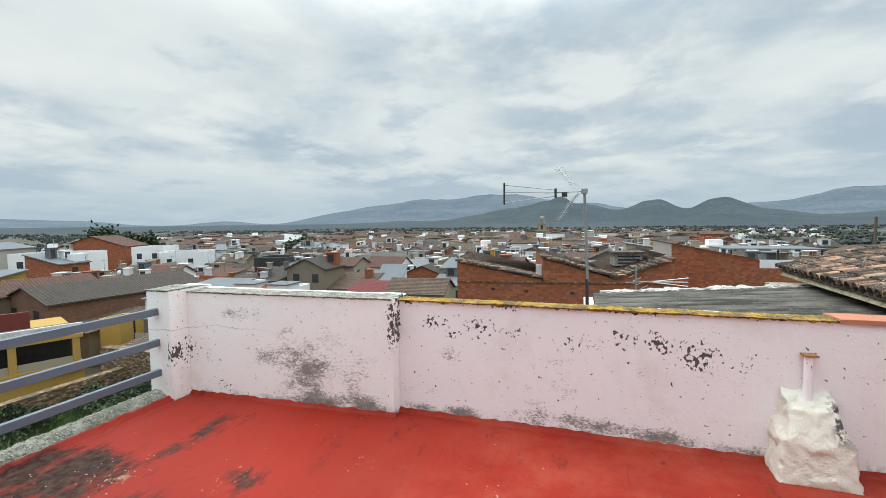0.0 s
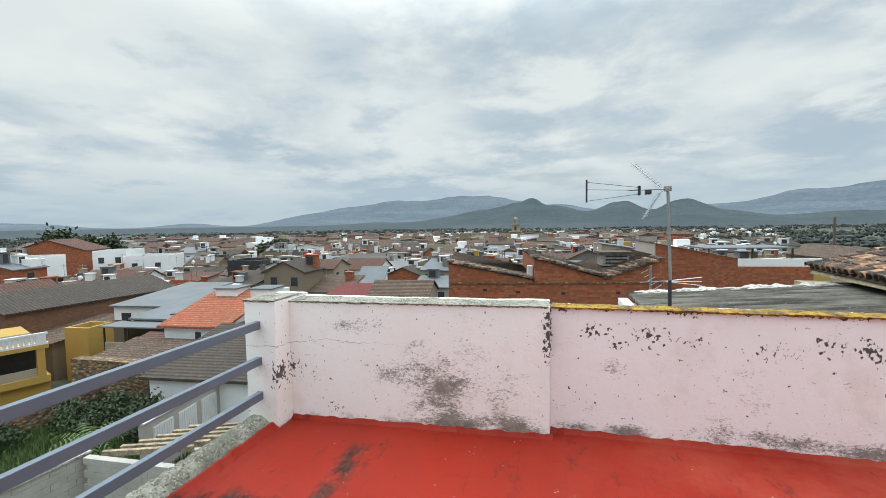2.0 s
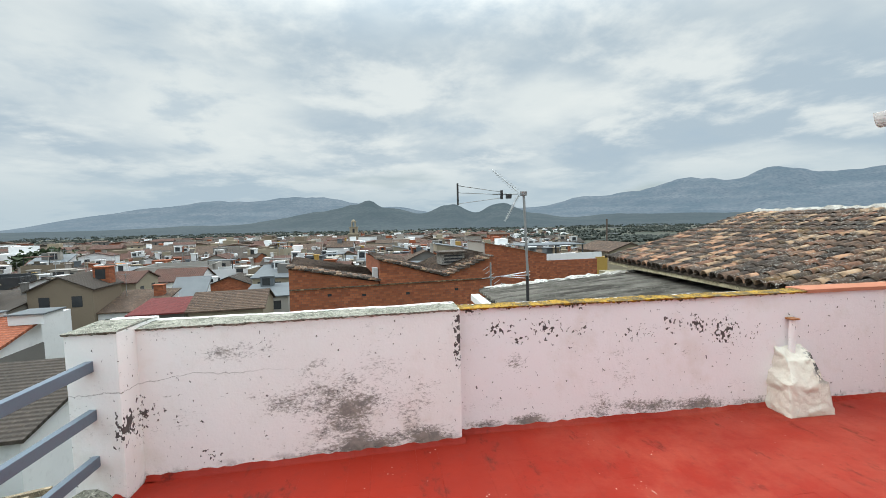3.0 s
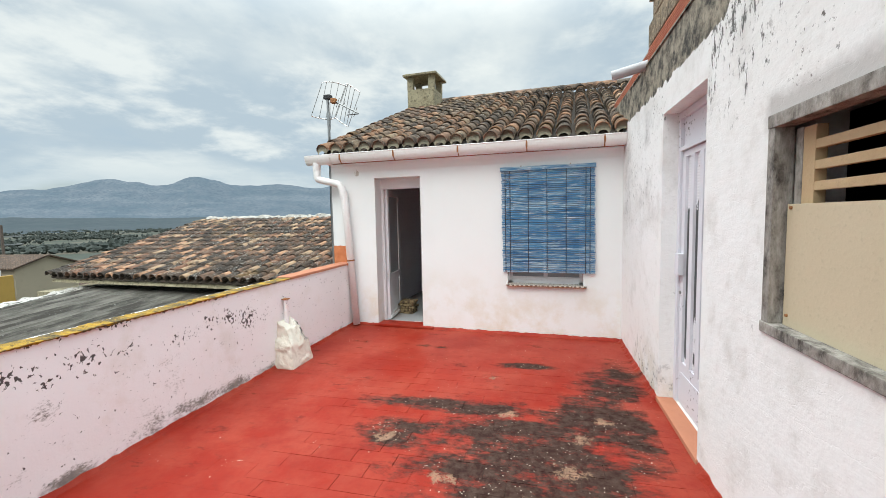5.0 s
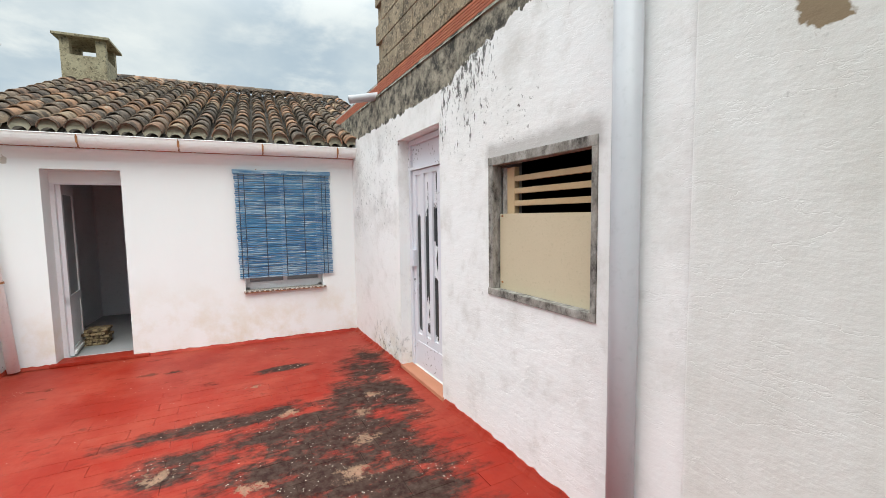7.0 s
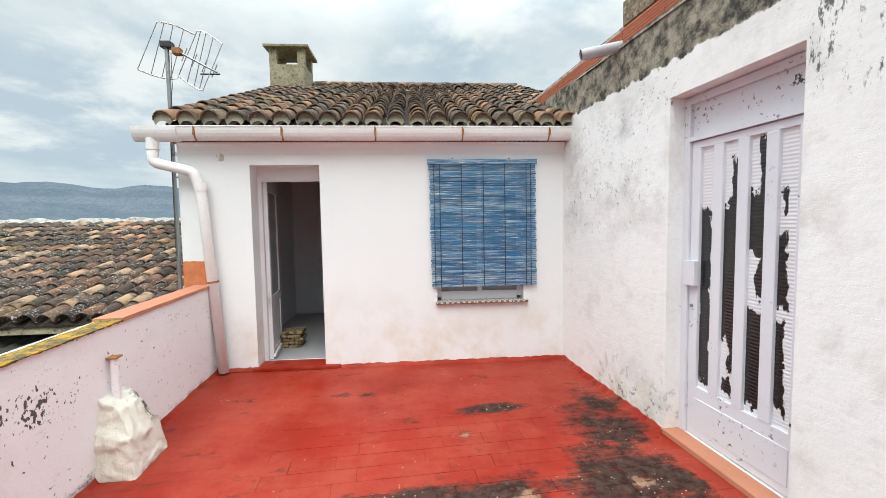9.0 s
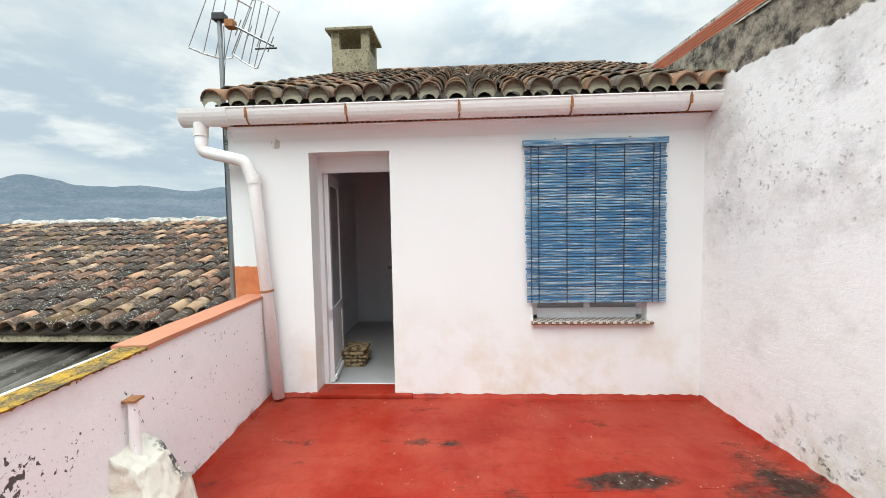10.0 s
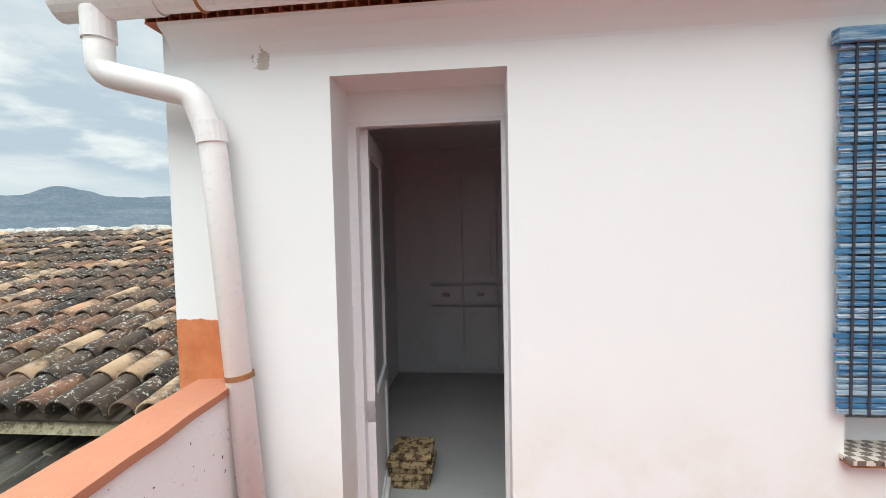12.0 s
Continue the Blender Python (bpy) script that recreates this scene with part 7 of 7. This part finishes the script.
part("canopy", boxes((-2.9, 2.6, -1.7, 0.2, -0.32, -0.22)), METAL, ver)
# dark panel painted as the shade inside the veranda
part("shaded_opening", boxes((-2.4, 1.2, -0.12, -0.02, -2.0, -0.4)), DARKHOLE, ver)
part("low_wall", boxes((-2.6, 2.4, -1.6, -1.45, -3.4, -1.5)), WALLS[1], ver)
for px in (-2.7, -0.6, 2.3):
    part("post", boxes((px, px + 0.1, -1.6, -1.5, -3.0, -0.32)), DARKHOLE, ver)

lean = thing("shed_roof_below", "mossy corrugated lean-to roof below the railing", "roof", m=pose(-7.2, 5.9, -3.7, 0, 0, 66))
part("sheet", corrugated(-2.0, 2.0, -1.6, 1.6, 0.0, 0.15, 0.25, 0.05), FIBRE, lean)
part("support", boxes((-1.9, 1.9, -1.5, 1.5, -5.5, -0.1)), BLOCK, lean)

# far woods of the valley
ico = bmesh.new()
bmesh.ops.create_icosphere(ico, subdivisions=1, radius=1.0)
ico.verts.ensure_lookup_table()
icov, icof = [v.co.copy() for v in ico.verts], [tuple(v.index for v in f.verts) for f in ico.faces]
ico.free()
vs, fs = [], []
rr = random.Random(9)
for k in range(9000):
    az = rr.uniform(-72, 80)
    r = 420 + 1500 * rr.random() ** 1.2
    if az < 16:
        r += 120
    if noise.noise(Vector((az * 0.16, r * 0.007, 1.0))) < -0.08:
        continue
    x, y = r * math.sin(radians(az)), r * math.cos(radians(az))
    z, w, h = ground_z(x, y), rr.uniform(2.5, 5.0), rr.uniform(2.0, 4.5)
    for q_ in range(4):
        n = len(vs)
        ox, oy, oz = rr.gauss(0, w * 0.9), rr.gauss(0, w * 0.9), h * (0.7 + 0.5 * rr.random())
        wi, hi = w * rr.uniform(0.35, 0.75), h * rr.uniform(0.4, 0.85)
        vs += [(x + ox + c.x * wi * rr.uniform(0.5, 1.4), y + oy + c.y * wi * rr.uniform(0.5, 1.4), z + oz + c.z * hi * rr.uniform(0.5, 1.4)) for c in icov]
        fs += [tuple(n + q for q in f) for f in icof]
me = bpy.data.meshes.new("far_woods")
me.from_pydata(vs, [], fs)
me.materials.append(plain("dark_pine_foliage", (0.032, 0.040, 0.031), (0.022, 0.030, 0.025), 0.05, 0.9))
tagged(new("far_woods", me), "dark woods and orchards of the valley", "woods", kind="stuff")

# second small aerial beyond the corrugated roof
sa = thing("small_aerial", "small television aerial on a short mast", "antenna", m=pose(1.7, 14.5, -0.9))
part("mast", tube(bmesh.new(), [(0, 0, -1.5), (0, 0, 1.0)], 0.03, 6), STEEL, sa)
part("boom", tube(bmesh.new(), [(-0.3, 0, 0.45), (0.5, 0.1, 0.5)], 0.015, 6), STEEL, sa)
for k in range(3):
    part("rod", tube(bmesh.new(), [(0.4, 0.1, 0.48), (1.5, 0.2, 0.36 + 0.13 * k)], 0.015, 6), PVC, sa)
for k in range(6):
    part("element", tube(bmesh.new(), [(-0.3 + k * 0.1, -0.1, 0.75 - k * 0.12), (-0.05 + k * 0.1, 0.1, 0.85 - k * 0.12)], 0.01, 5), STEEL, sa)
pole = thing("utility_pole", "wooden utility pole with insulators at the town edge", "pole", m=pose(37.0, 70.0, -11.0))
part("post", tube(bmesh.new(), [(0, 0, 0), (0, 0, 12.6)], 0.16, 8), BARK, pole)
part("crossarm", boxes((-0.1, 2.2, -0.08, 0.08, 11.0, 11.15), (-0.1, 2.2, -0.08, 0.08, 9.9, 10.05)), STEEL, pole)

# ---- our own building below the terrace ----
tagged(part("wall_building", boxes((-3.60, 8.5, -6.0, 3.40, -9.4, -0.32)), MORTAR), "rendered walls of the building under the terrace", "wall", kind=structure)

# ---- floor tiles ----
TW, TL = 0.142, 0.285
bm_ = bmesh.new()
g_ = bmesh.ops.create_cube(bm_, size=1.0)
for v in bm_.verts:
    v.co = Vector((v.co.x * (TW - 0.0026), v.co.y * (TL - 0.0022), v.co.z * 0.016))
tile_me = bpy.data.meshes.new("floor_tile")
bm_.to_mesh(tile_me)
for v in bm_.verts:
    v.co.x *= (TW - 0.0004) / (TW - 0.0026)
    v.co.y *= (TL - 0.0003) / (TL - 0.0022)
sealed_me = bpy.data.meshes.new("floor_tile")
bm_.to_mesh(sealed_me)
bm_.free()
tile_me.materials.append(FLOORTILE)
sealed_me.materials.append(FLOORTILE)
rr = random.Random(61)
rest_v, rest_f, count = [], [], 0
cx_ = sorted((EDGE_X + 0.02 + TW * (i + 0.5) for i in range(44)), key=lambda v: abs(v - 0.6))
for x in cx_:
    i = round((x - EDGE_X) / TW)
    y = WALL_Y - (0.14 if i % 2 else 0.0) + TL / 2
    while y < 3.45:
        limit = PAR_Y if x > -1.36 else 3.16 + 0.055 * (x + 1.364)
        inside = y - TL / 2 < limit and x < 2.72 + 0.072 * (y - WALL_Y) + 0.05
        if inside and not (x < -3.3 and y > 2.75):
            open_joint = -1.3 < x < 1.5 and -0.3 < y < 2.2
            k = 1.0 if open_joint else 0.3
            m = pose(x + k * rr.uniform(-0.001, 0.001), y + k * rr.uniform(-0.0015, 0.0015), -0.0075 + k * rr.uniform(-0.0007, 0.0007), k * rr.uniform(-0.12, 0.12), k * rr.uniform(-0.2, 0.2), k * rr.uniform(-0.15, 0.15))
            if count < 300:
                share("floor_tile", tile_me if open_joint else sealed_me, m, floor)
                count += 1
            else:
                n = len(rest_v)
                rest_v += [tuple(m @ v.co) for v in (tile_me if open_joint else sealed_me).vertices]
                rest_f += [tuple(n + k for k in p.vertices) for p in tile_me.polygons]
        y += TL
me = bpy.data.meshes.new("joined_floor_tiles")
me.from_pydata(rest_v, [], rest_f)
me.materials.append(FLOORTILE)
o = new("joined_floor_tiles", me)
o.parent = floor
o["kind"] = "stuff"
